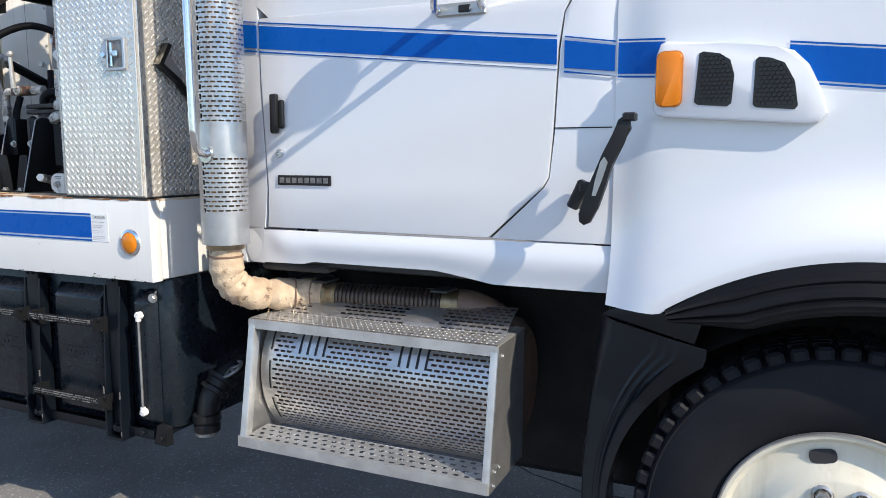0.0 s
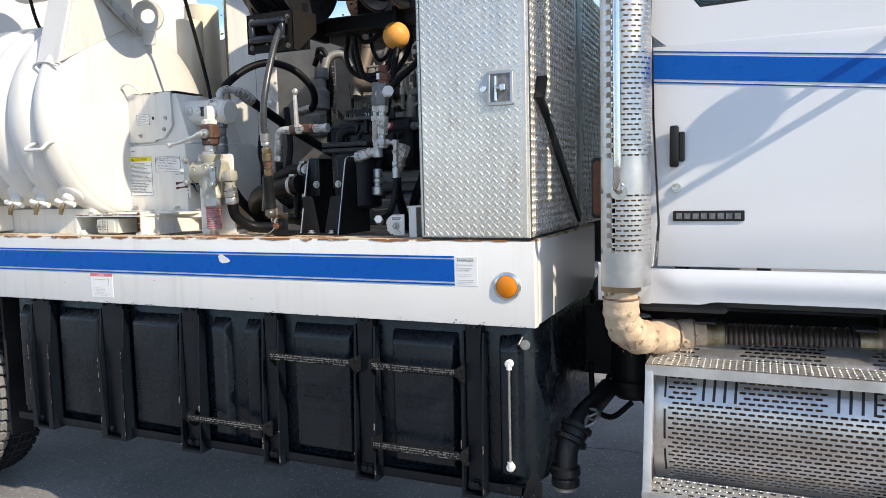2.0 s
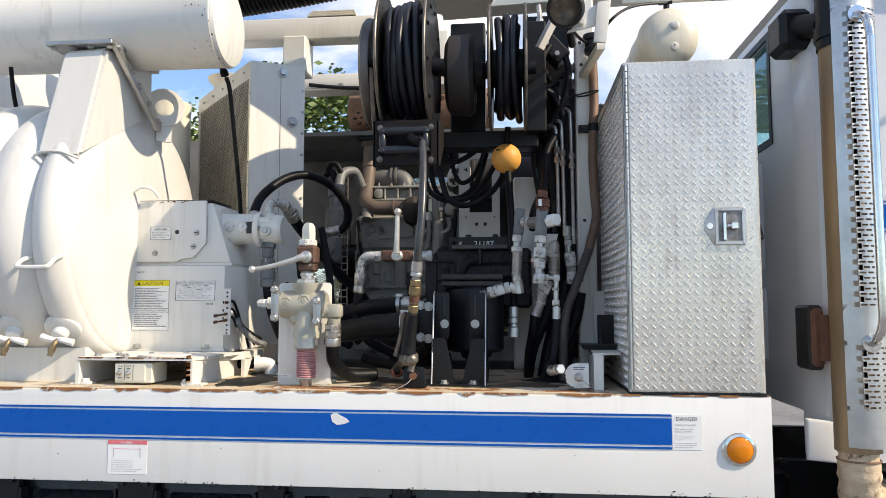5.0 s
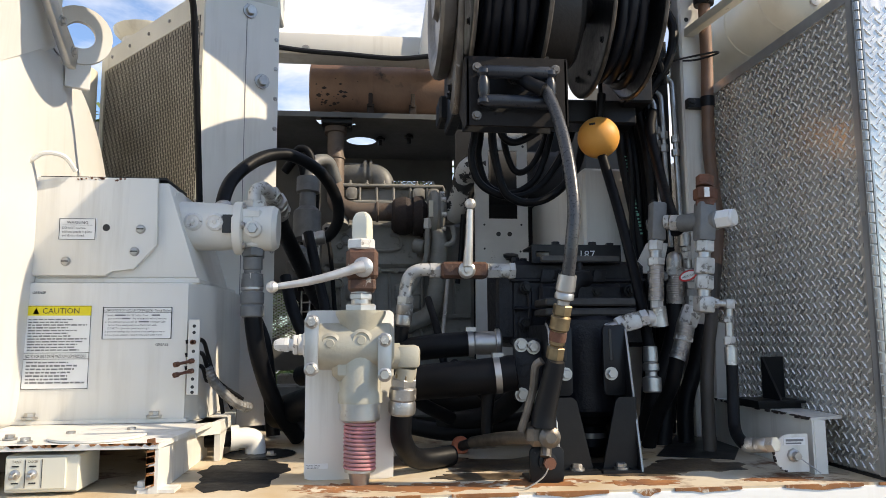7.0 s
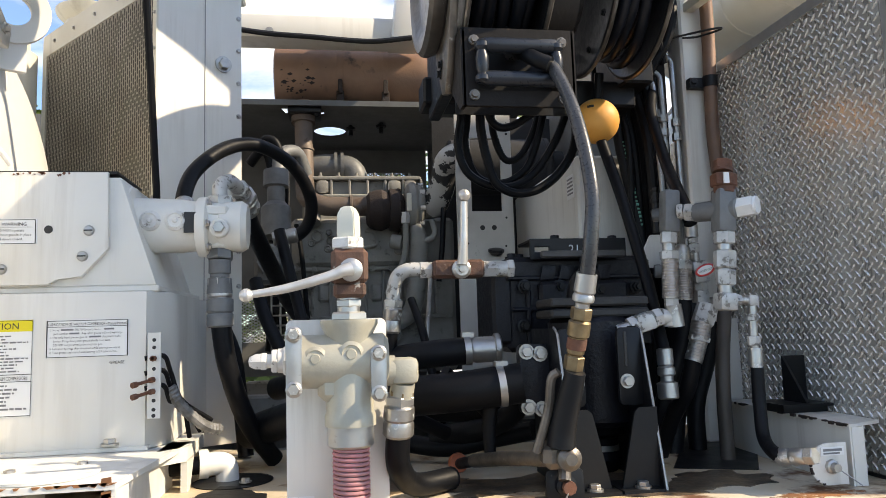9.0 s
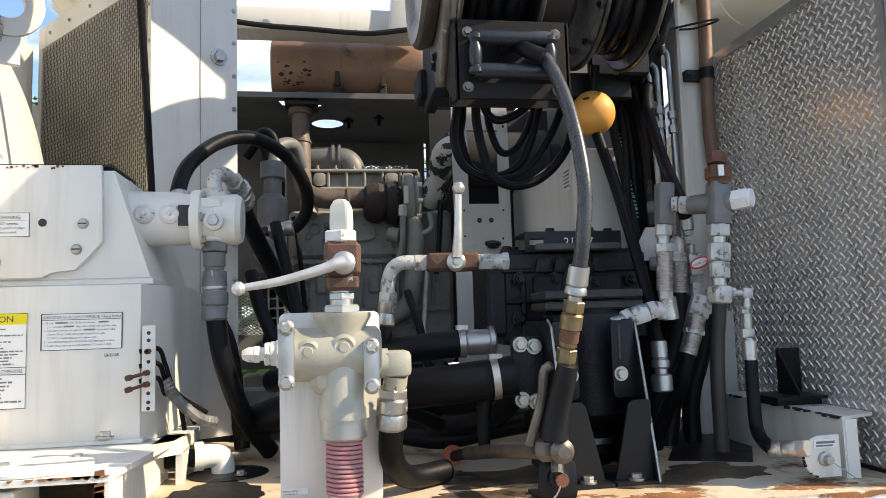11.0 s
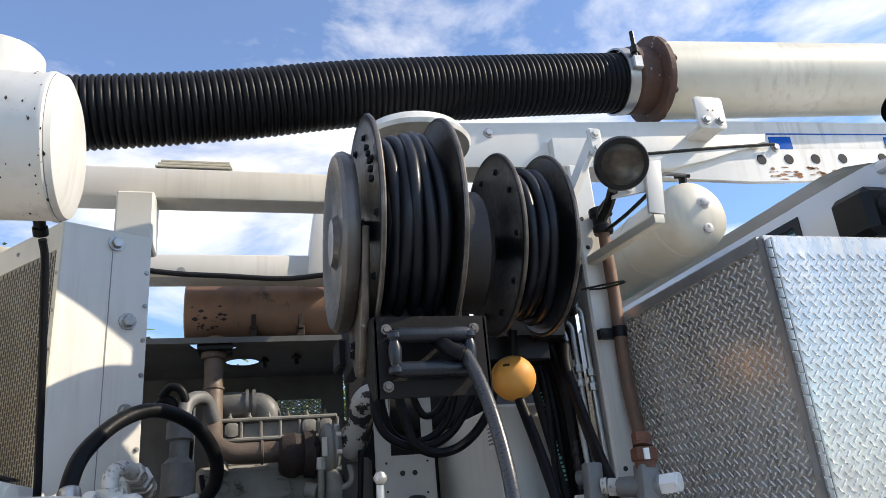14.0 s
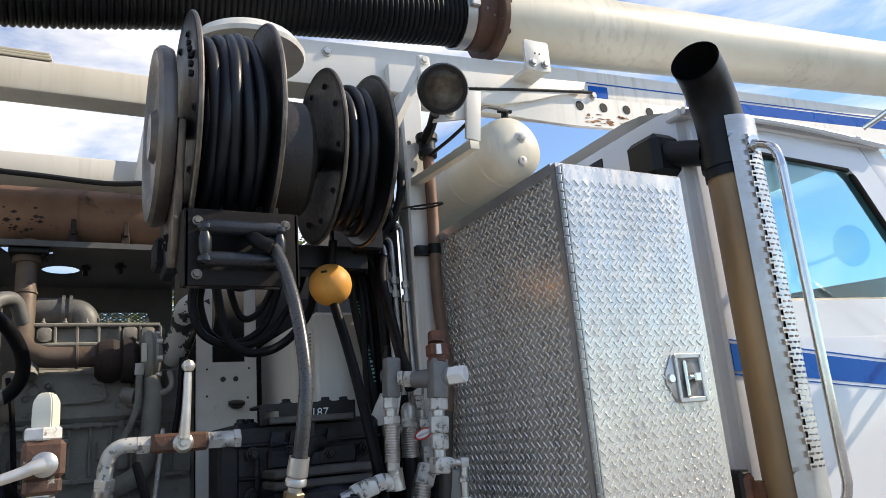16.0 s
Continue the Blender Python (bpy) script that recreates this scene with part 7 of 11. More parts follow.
# ---- radiator in its angled housing ----
rad = thing("radiator", (-1.95, 1.2, 1.445), "white radiator housing with wire-mesh grille turned at an angle", "radiator")
RC, RR, RL, RF = Vector((-1.822, 0.865, 0)), Vector((-1.612, 0.985, 0)), Vector((-2.33, 1.45, 0)), Vector((-2.12, 1.57, 0))
bm = B()
prism(bm, [(RC.x, RC.y), (RR.x, RR.y), (RF.x, RF.y), (RL.x, RL.y)], "xy", 1.46, 2.815, bev=0.004)
part("housing", bm, WHITE_OLD, rad)
d1 = (RL - RC).normalized()
n1 = Vector((d1.y, -d1.x, 0))
if n1.y > 0:
    n1 = -n1
wid = (RL - RC).length
bm = B()
for s0, s1, z0, z1 in ((0, wid, 2.735, 2.812), (0, wid, 1.46, 1.56), (0, 0.02, 1.56, 2.735), (wid - 0.03, wid, 1.56, 2.735)):
    ps = [RC + d1 * s + n1 * 0.006 + Vector((0, 0, z)) for s, z in ((s0, z0), (s1, z0), (s1, z1), (s0, z1))]
    qs = [p - n1 * 0.008 for p in ps]
    va, vb = [bm.verts.new(p) for p in ps], [bm.verts.new(p) for p in qs]
    bm.faces.new(va)
    bridge(bm, va, vb)
part("frame", bm, CREAM, rad, "yellowed steel frame")
bm = B()
vs = [bm.verts.new(RC + d1 * s + n1 * 0.001 + Vector((0, 0, z))) for s, z in ((0.02, 1.56), (wid - 0.03, 1.56), (wid - 0.03, 2.735), (0.02, 2.735))]
bm.faces.new(vs)
part("core", bm, mat("dusty_radiator_core", (0.085, 0.075, 0.060), 0.8, col2=(0.045, 0.04, 0.034), scale=5, amount=0.8, bump=0.2), rad, "dusty brown core", smooth=0)
bm = B()
slotted(bm, lambda s, t: RC + d1 * (0.02 + (wid - 0.05) * t) + n1 * 0.004 + Vector((0, 0, 1.56 + 1.175 * s)), 44, 62, hole=(0.93, 0.66))
part("grille", bm, GRILLEM, rad, "dusty woven wire grille", smooth=0)
d2 = (RR - RC).normalized()
n2 = Vector((d2.y, -d2.x, 0))
for s, z, r in ((0.185, 2.549, 0.017), (0.195, 2.30, 0.014), (0.14, 2.775, 0.016), (0.20, 2.10, 0.014)):
    bm = B()
    bolt(bm, RC + d2 * s + n2 * 0.001 + Vector((0, 0, z)), n2, r)
    part("bolt", bm, FITTING, rad)
bm = B()
for k in range(9):
    bolt(bm, RC + d2 * 0.232 + n2 * 0.001 + Vector((0, 0, 1.9 + 0.1 * k)), n2, 0.005)
for k in range(5):
    bolt(bm, RC + d1 * (0.08 + 0.15 * k) + n1 * 0.006 + Vector((0, 0, 2.775)), n1, 0.005)
for k in range(8):
    bolt(bm, RC + d1 * 0.011 + n1 * 0.006 + Vector((0, 0, 1.93 + 0.105 * k)), n1, 0.004)
pieces("rivet", bm, FITTING, rad)
bm = B()
ps = [RC + d2 * s + n2 * 0.0015 + Vector((0, 0, z)) for s, z in ((0.130, 1.47), (0.1325, 1.47), (0.1325, 2.80), (0.130, 2.80))]
bm.faces.new([bm.verts.new(p) for p in ps])
part("seam", bm, GREYINK, rad, smooth=0)
bm = B()
cyl(bm, (-2.22, 1.62, 2.70), (-2.22, 1.62, 2.95), 0.10, seg=32)
lathe(bm, [(0.10, 0), (0.13, 0.03), (0.135, 0.045), (0.12, 0.05), (0.0, 0.05)], (-2.22, 1.62, 2.93), (0, 0, 1), 32)
solid("air_intake", bm, CREAM, "yellowed white flared air intake behind the radiator", "air intake")

bm = B()
cyl(bm, (-2.47, 1.40, 1.446), (-2.47, 1.40, 2.78), 0.105, seg=32)
lathe(bm, [(0.105, 0.0), (0.112, 0.0), (0.112, 0.03), (0.105, 0.03)], (-2.47, 1.40, 2.3), (0, 0, 1), 32)
solid("vertical_duct", bm, CREAM, "cream upright duct between drum and radiator", "duct")

# flat dark patch: oil on the deck together with a painted shadow
bm = B()
rnd = random.Random(12)
prism(bm, [(-1.575 + 0.088 * q * math.cos(a), 0.26 + 0.185 * q * math.sin(a)) for a, q in [(k * math.pi / 30, 1.0 + 0.10 * math.sin(k * 0.52) + 0.05 * math.sin(k * 1.57) + rnd.uniform(-0.03, 0.03)) for k in range(60)]], "xy", 1.4455, 1.4464)
part("oil_stain", bm, UNDERM, deck, "dark oily stain on the deck")
for cx, cy, rx, ry, seed in ((-1.36, 0.085, 0.10, 0.05, 21), (-1.17, 0.065, 0.13, 0.045, 22), (-0.97, 0.085, 0.11, 0.05, 23), (-0.78, 0.06, 0.08, 0.03, 24), (-0.50, 0.055, 0.09, 0.025, 25)):
    rnd = random.Random(seed)
    bm = B()
    prism(bm, [(cx + rx * q * math.cos(a), cy + ry * q * math.sin(a)) for a, q in [(k * math.pi / 24, rnd.uniform(0.62, 1.1)) for k in range(48)]], "xy", 1.4455, 1.4459 + 0.0001 * (seed - 20))
    part("rust_film", bm, RUSTM, deck, "orange rust film on the deck")
for cx, cy, rx, ry, seed in ((-0.93, 0.29, 0.26, 0.10, 1), (-0.60, 0.22, 0.11, 0.09, 2), (-1.22, 0.36, 0.16, 0.09, 3), (-0.74, 0.16, 0.10, 0.045, 4), (-1.08, 0.155, 0.12, 0.04, 5)):
    rnd = random.Random(seed)
    bm = B()
    prism(bm, [(cx + rx * q * math.cos(a), cy + ry * q * math.sin(a)) for a, q in [(k * math.pi / 14, rnd.uniform(0.68, 1.1)) for k in range(28)]], "xy", 1.4455, 1.4462 + 0.0002 * seed)
    part("oil_stain", bm, OILM, deck, "brown oily film on the deck")


# ---- unloader valve on its plate ----
uv = thing("unloader_valve", (-1.34, 0.14, 1.445), "grey cast unloader valve with red spring on a white plate", "valve")
PY = 0.165
bm = B()
prism(bm, rounded(-1.441, -1.262, 1.446, 1.785, 0.012), "xz", PY, PY + 0.012, bev=0.0015)
prism(bm, [(PY + 0.012, 1.446), (PY + 0.08, 1.446), (PY + 0.08, 1.455), (PY + 0.012, 1.455)], "yz", -1.441, -1.262)
plate = part("mounting_plate", bm, WHITE_OLD, uv, "white plate with chipped edges")
sticker(plate, -1.438, -1.394, PY, 1.468, 1.478, [(0.9, 0.02, 0.98, 0.55, 0.88, INK, "Pressure Release"), (0.9, 0.02, 0.98, 0.08, 0.42, INK, "Unloader Drain")])
bm = B()
vx, vy, vz = -1.330, 0.118, 1.720
lathe(bm, [(0.0, 0.062), (0.050, 0.062), (0.050, 0.055), (0.040, 0.035), (0.037, 0.0), (0.041, -0.03), (0.041, -0.095), (0.044, -0.10), (0.044, -0.118), (0.0, -0.118)], (vx, vy, vz), (0, 0, 1), 32)
cyl(bm, (vx - 0.088, vy, vz - 0.008), (vx + 0.066, vy, vz - 0.008), 0.046, seg=32, bev=0.008)
box(bm, vx - 0.085, vx + 0.06, vy, PY, vz - 0.05, vz + 0.035, bev=0.01)
box(bm, vx - 0.055, vx + 0.005, vy - 0.03, vy + 0.02, vz - 0.075, vz - 0.02, bev=0.012)
cast = part("body", bm, VALVEM, uv, smooth=40)
for x, z, r in ((vx - 0.058, vz - 0.002, 0.021), (vx + 0.002, vz + 0.004, 0.022)):
    bm = B()
    lathe(bm, [(r, -0.01), (r, 0.0), (r * 0.72, 0.003), (r * 0.62, 0.001), (r * 0.45, 0.001), (r * 0.36, 0.005), (0, 0.005)], (x, vy - 0.042, z), (0, -1, 0), 24)
    part("port_plug", bm, VALVEM, cast)
for x, za, zb in ((vx - 0.093, vz + 0.040, vz - 0.050), (vx + 0.047, vz + 0.005, vz - 0.062)):
    bm = B()
    prism(bm, [(x + 0.014 * math.cos(a), (za if math.sin(a) >= 0 else zb) + 0.014 * math.sin(a)) for a in [i * math.pi / 8 for i in range(16)]], "xz", vy - 0.050, vy - 0.040, bev=0.002)
    part("clamp_link", bm, STEEL, uv)
    for z in (za, zb):
        bm = B()
        lathe(bm, [(0.0135, 0), (0.0135, 0.006), (0.010, 0.008)], (x, vy - 0.050, z), (0, -1, 0), 18)
        hexa(bm, (x, vy - 0.056, z), (x, vy - 0.063, z), 0.010)
        part("bolt", bm, FITTING, uv)
bm = B()
fx = vx - 0.10
for a, b, r, h in ((-0.004, 0.012, 0.028, 6), (0.012, 0.021, 0.021, 0), (0.021, 0.032, 0.022, 6), (0.032, 0.044, 0.012, 0), (0.040, 0.050, 0.016, 6)):
    (hexa(bm, (fx - a, vy, vz - 0.004), (fx - b, vy, vz - 0.004), r) if h else cyl(bm, (fx - a, vy, vz - 0.004), (fx - b, vy, vz - 0.004), r, seg=18))
lathe(bm, [(0.015, 0), (0.0145, 0.010), (0.009, 0.020), (0, 0.022)], (fx - 0.049, vy, vz - 0.004), (-1, 0, 0), 6)
part("plug_fitting", bm, FIT_WHITE, uv, "overpainted plug and nuts")
bm = B()
cyl(bm, (vx + 0.06, vy, vz - 0.028), (vx + 0.078, vy, vz - 0.028), 0.026, seg=20)
box(bm, vx + 0.070, vx + 0.118, vy - 0.024, vy + 0.024, vz - 0.052, vz - 0.006, bev=0.010, seg=2)
cyl(bm, (vx + 0.092, vy, vz - 0.05), (vx + 0.089, vy + 0.005, vz - 0.075), 0.021, seg=18)
part("elbow", bm, VALVEM, uv)
bm = B()
hexa(bm, (vx + 0.090, vy + 0.004, vz - 0.062), (vx + 0.087, vy + 0.008, vz - 0.088), 0.023)
cyl(bm, (vx + 0.087, vy + 0.008, vz - 0.086), (vx + 0.085, vy + 0.012, vz - 0.115), 0.018, seg=16)
part("brass_nut", bm, BRASS, uv)
bm = B()
lathe(bm, [(0.036, 0), (0.040, 0.0), (0.040, 0.032), (0.036, 0.036), (0.03, 0.036)], (vx, vy, vz - 0.118), (0, 0, -1), 28)
part("spring_collar", bm, STEEL, uv)
bm = B()
turns, nn = 12, 22
tube(bm, [(vx + 0.029 * math.cos(a), vy + 0.029 * math.sin(a), vz - 0.152 - 0.092 * a / (2 * math.pi * turns)) for a in [2 * math.pi * turns * k / (turns * nn) for k in range(turns * nn + 1)]], 0.0034, 8, n=1)
part("spring", bm, SPRING, uv, "faded red coil spring")
bm = B()
cyl(bm, (vx, vy, vz - 0.15), (vx, vy, vz - 0.262), 0.019, seg=18)
lathe(bm, [(0.03, 0), (0.03, 0.006), (0.022, 0.008), (0.018, 0.03), (0.0, 0.03)], (vx, vy, vz - 0.244), (0, 0, -1), 20)
part("stem", bm, STEEL, uv)
bm = B()
hexa(bm, (vx, vy, vz + 0.060), (vx, vy, vz + 0.076), 0.034)
cyl(bm, (vx, vy, vz + 0.074), (vx, vy, vz + 0.10), 0.020, seg=18)
hexa(bm, (vx, vy, vz + 0.084), (vx, vy, vz + 0.098), 0.024)
part("neck", bm, STEEL, uv)
bm = B()
box(bm, vx - 0.026, vx + 0.030, vy - 0.026, vy + 0.026, vz + 0.10, vz + 0.128, bev=0.006)
box(bm, vx - 0.030, vx + 0.034, vy - 0.030, vy + 0.030, vz + 0.124, vz + 0.186, bev=0.008)
ballv = part("ball_valve", bm, VRUST, uv, "rust-brown ball valve")
bm = B()
lathe(bm, [(0.020, 0), (0.020, 0.012), (0.014, 0.016), (0.009, 0.017), (0.009, 0.028), (0, 0.03)], (vx + 0.004, vy - 0.028, vz + 0.147), (0, -1, 0), 20)
part("valve_stem", bm, STEEL, ballv)
bm = B()
hexa(bm, (vx, vy, vz + 0.185), (vx, vy, vz + 0.206), 0.031)
part("white_nut", bm, FIT_WHITE, ballv)
bm = B()
lathe(bm, [(0.0225, 0), (0.0235, 0.008), (0.0225, 0.042), (0.014, 0.056), (0.0, 0.058)], (vx + 0.002, vy, vz + 0.206), (0, 0, 1), 4, ph=0.4)
bmesh.ops.bevel(bm, geom=list(bm.edges), offset=0.002, segments=2, affect="EDGES")
part("cap", bm, IVORY, ballv, "pale square cap")
bm = B()
tube(bm, [(vx + 0.004, vy - 0.052, vz + 0.147), (vx - 0.012, vy - 0.056, vz + 0.143), (vx - 0.03, vy - 0.056, vz + 0.136), (vx - 0.10, vy - 0.056, vz + 0.117), (vx - 0.162, vy - 0.056, vz + 0.107)], 0.0075, 12, rfun=lambda i, n: 0.012 - 0.006 * i / n)
lathe(bm, [(0, -0.012), (0.007, -0.010), (0.0115, -0.003), (0.0115, 0.003), (0.007, 0.010), (0, 0.012)], (vx - 0.168, vy - 0.056, vz + 0.106), (1, 0, 0), 16)
part("lever", bm, SATIN, uv, "satin steel ball-ended lever")
hose([(vx + 0.085, vy + 0.012, vz - 0.10), (vx + 0.083, vy + 0.018, vz - 0.14), (vx + 0.085, vy + 0.04, vz - 0.20), (vx + 0.12, vy + 0.10, vz - 0.245), (vx + 0.20, vy + 0.16, vz - 0.25)], 0.022, "black hose from the unloader valve along the deck", ends=(0,))

# ---- second lever valve on its pipe ----
lv = thing("lever_valve", (-1.077, 0.428, 1.888), "rusty lever valve on white elbow pipe with chrome handle", "valve")
bm = B()
box(bm, -1.137, -1.022, 0.40, 0.455, 1.872, 1.912, bev=0.006)
part("body", bm, VRUST, lv)
bm = B()
lathe(bm, [(0.021, 0), (0.021, 0.01), (0.015, 0.014), (0.008, 0.014), (0.008, 0.024), (0, 0.025)], (-1.076, 0.40, 1.890), (0, -1, 0), 20)
part("stem", bm, FITTING, lv)
bm = B()
tube(bm, [(-1.076, 0.378, 1.90), (-1.075, 0.374, 1.925), (-1.073, 0.37, 1.96), (-1.071, 0.366, 2.035)], 0.009, 12, rfun=lambda i, n: 0.012 - 0.004 * i / n)
lathe(bm, [(0, -0.014), (0.009, -0.011), (0.014, -0.003), (0.014, 0.003), (0.009, 0.011), (0, 0.014)], (-1.070, 0.366, 2.049), (0, 0, 1), 18)
part("lever", bm, SATIN, lv, "satin steel ball-ended lever")
bm = B()
hexa(bm, (-1.165, 0.43, 1.892), (-1.137, 0.43, 1.892), 0.020)
tube(bm, [(-1.155, 0.43, 1.893), (-1.19, 0.432, 1.893), (-1.212, 0.436, 1.880), (-1.222, 0.44, 1.85), (-1.224, 0.442, 1.815)], 0.016, 14)
hexa(bm, (-1.224, 0.442, 1.83), (-1.225, 0.442, 1.805), 0.021)
hexa(bm, (-1.022, 0.43, 1.892), (-0.988, 0.43, 1.892), 0.020)
cyl(bm, (-0.99, 0.43, 1.892), (-0.96, 0.43, 1.892), 0.018, seg=16)
hexa(bm, (-0.966, 0.43, 1.892), (-0.95, 0.43, 1.892), 0.022)
pieces("elbow_fitting", bm, FIT_CHIP, lv)
hose([(-1.225, 0.442, 1.80), (-1.232, 0.45, 1.74), (-1.235, 0.46, 1.66), (-1.20, 0.48, 1.58), (-1.10, 0.52, 1.52)], 0.017, ends=(0,))

# ---- valve manifold beside the post ----
mf = thing("water_manifold", (-0.56, 0.3, 1.8), "cluster of plated pipe fittings and hand valves with flaking paint", "pipe manifold")
FIT_KINDS = {"h": "hex_nut", "c": "nipple", "b": "fitting_block", "g": "grey_block", "d": "elbow_dome"}


def fit_run(root, y, rows, material=None):
    """A run of pipe fittings in the plane y: kind, x and z of both ends, radius; each is a part."""
    for kind, xa, za, xb, zb, r in rows:
        bm = B()
        a, b = Vector((xa, y, za)), Vector((xb, y, zb))
        d = (b - a).normalized()
        n = (b - a).length
        if kind == "h":
            lathe(bm, [(r * 0.86, 0.0), (r, n * 0.08), (r, n * 0.92), (r * 0.86, n), (r * 0.5, n)], a, d, 6, ph=0.2)
        elif kind == "c":
            prof = [(r * 0.6, 0.0), (r * 0.96, 0.0)]
            k = max(2, int(n / 0.006))
            for i in range(k):
                prof += [(r, n * (i + 0.25) / k), (r * 0.95, n * (i + 0.85) / k)]
            lathe(bm, prof + [(r * 0.96, n), (r * 0.6, n)], a, d, 18)
        elif kind == "d":
            lathe(bm, [(0.0, 0.0), (r * 0.5, r * 0.12), (r * 0.85, r * 0.45), (r, r), (r, n), (r * 0.7, n)], a, d, 20)
        else:
            u, v, _ = basis(d)
            box(bm, -r, r, -r, r, 0.0, n, bev=r * 0.3, m=Matrix(((u.x, v.x, d.x, a.x), (u.y, v.y, d.y, a.y), (u.z, v.z, d.z, a.z), (0, 0, 0, 1))), seg=2)
        part(FIT_KINDS[kind], bm, material or (GREYF if kind == "g" else FIT_CHIP if kind in "hb" else FITTING), root)


fit_run(mf, 0.545, [("c", -0.449, 2.009, -0.448, 1.972, 0.0163), ("h", -0.448, 1.971, -0.446, 1.958, 0.0132), ("h", -0.446, 1.956, -0.445, 1.932, 0.0148), ("c", -0.445, 1.934, -0.444, 1.911, 0.0123),
                    ("b", -0.442, 1.911, -0.435, 1.855, 0.0203), ("h", -0.435, 1.857, -0.435, 1.835, 0.0185), ("b", -0.435, 1.837, -0.437, 1.789, 0.0172), ("c", -0.431, 1.809, -0.390, 1.808, 0.0118)])
fit_run(mf, 0.205, [("g", -0.554, 2.030, -0.560, 1.941, 0.0195), ("h", -0.559, 1.942, -0.561, 1.916, 0.0216), ("c", -0.561, 1.917, -0.562, 1.902, 0.0144), ("h", -0.561, 1.903, -0.564, 1.866, 0.0228),
                    ("h", -0.563, 1.863, -0.565, 1.831, 0.0204), ("c", -0.565, 1.866, -0.567, 1.812, 0.0144), ("b", -0.566, 1.816, -0.569, 1.780, 0.0190), ("h", -0.551, 1.801, -0.535, 1.801, 0.0120),
                    ("c", -0.537, 1.801, -0.515, 1.799, 0.0084), ("b", -0.509, 1.810, -0.510, 1.788, 0.0105), ("h", -0.512, 1.771, -0.512, 1.758, 0.0120), ("c", -0.510, 1.790, -0.512, 1.725, 0.0092)])
fit_run(mf, 0.205, [("h", -0.512, 1.727, -0.512, 1.708, 0.0132), ("c", -0.510, 1.703, -0.511, 1.664, 0.0144), ("c", -0.512, 1.710, -0.510, 1.698, 0.0096)])
fit_run(mf, 0.295, [("g", -0.628, 2.045, -0.634, 1.953, 0.0175), ("h", -0.636, 1.954, -0.638, 1.929, 0.0182), ("c", -0.638, 1.930, -0.638, 1.912, 0.0143), ("h", -0.638, 1.913, -0.638, 1.894, 0.0208),
                    ("c", -0.637, 1.895, -0.641, 1.811, 0.0182), ("h", -0.640, 1.812, -0.640, 1.791, 0.0155), ("c", -0.637, 1.797, -0.632, 1.750, 0.0182)])
fit_run(mf, 0.505, [("d", -0.499, 1.953, -0.501, 1.909, 0.0198), ("h", -0.500, 1.912, -0.501, 1.887, 0.0228), ("c", -0.501, 1.890, -0.502, 1.812, 0.0228)])
fit_run(mf, 0.335, [("h", -0.534, 1.797, -0.552, 1.752, 0.0248), ("c", -0.552, 1.759, -0.561, 1.720, 0.0227), ("h", -0.559, 1.727, -0.562, 1.716, 0.0238), ("c", -0.560, 1.722, -0.578, 1.673, 0.0199)])
for a, b, r0, r1 in (((-0.573, 0.5, 2.022), (-0.519, 0.46, 2.023), 0.0163, 0.0174), ((-0.592, 0.262, 1.990), (-0.532, 0.190, 1.988), 0.0200, 0.0235)):
    bm = B()
    cyl(bm, a, b, r0, r1, seg=22, bev=0.003)
    part("cross_pipe", bm, GREYF, mf, "grey painted pipe nipple")
bm = B()
hexa(bm, (-0.534, 0.193, 1.988), (-0.511, 0.165, 1.990), 0.0215)
lathe(bm, [(0.0195, 0.0), (0.0180, 0.005), (0.0, 0.006)], (-0.511, 0.165, 1.990), (0.63, -0.77, 0), 20)
part("end_cap", bm, PAPER, mf, "bright white hex end cap")
bm = B()
lathe(bm, [(0.0, 0.0), (0.0165, 0.0), (0.0165, 0.012), (0.0, 0.012)], (-0.618, 0.283, 1.996), (0.8, -0.6, 0), 20)
part("plug", bm, FIT_CHIP, mf)
bm = B()
hexa(bm, (-0.604, 0.275, 1.993), (-0.588, 0.258, 1.991), 0.0205)
part("hex_nut", bm, FIT_CHIP, mf)
bm = B()
cyl(bm, (-0.564, 0.5, 1.884), (-0.527, 0.5, 1.885), 0.013, seg=12)
lathe(bm, [(0.0, 0.0), (0.015, 0.0), (0.017, 0.005), (0.017, 0.014), (0.013, 0.02), (0.0, 0.02)], (-0.577, 0.5, 1.884), (0.9, -0.3, 0), 16)
part("knob", bm, GREYF, mf)
bm = B()
prism(bm, [(-0.585, 1.90), (-0.50, 1.90), (-0.48, 1.985), (-0.54, 1.985)], "xz", 0.585, 0.595)
part("backing_plate", bm, WHITE_OLD, mf)
bm = B()
prism(bm, [(-0.572 + 0.022 * math.cos(a), 1.868 + 0.013 * math.sin(a) + 0.006 * math.cos(a)) for a in [i * math.pi / 9 for i in range(18)]], "xz", 0.264, 0.272, bev=0.002)
tag = part("valve_handle", bm, REDP, mf, "red oval handle tag")
bm = B()
prism(bm, [(-0.575 + 0.0175 * math.cos(a), 1.868 + 0.009 * math.sin(a) + 0.005 * math.cos(a)) for a in [i * math.pi / 9 for i in range(18)]], "xz", 0.2625, 0.2645)
part("tag_face", bm, PAPER, tag)
lettering(tag, "HAND GUN", (-0.590, 0.2615, 1.8602), 0.0066, INK, right=(1, 0, 0.30), up=(-0.30, 0, 1))
for za, zb, r in ((2.020, 2.035, 0.022), (2.035, 2.062, 0.0265), (2.064, 2.072, 0.020), (2.072, 2.092, 0.0195)):
    bm = B()
    (hexa if r in (0.0265, 0.0195) else cyl)(bm, (-0.553, 0.204, za), (-0.551, 0.206, zb), r)
    part("rusty_union", bm, REDRUST, mf, "rust-brown pipe union")
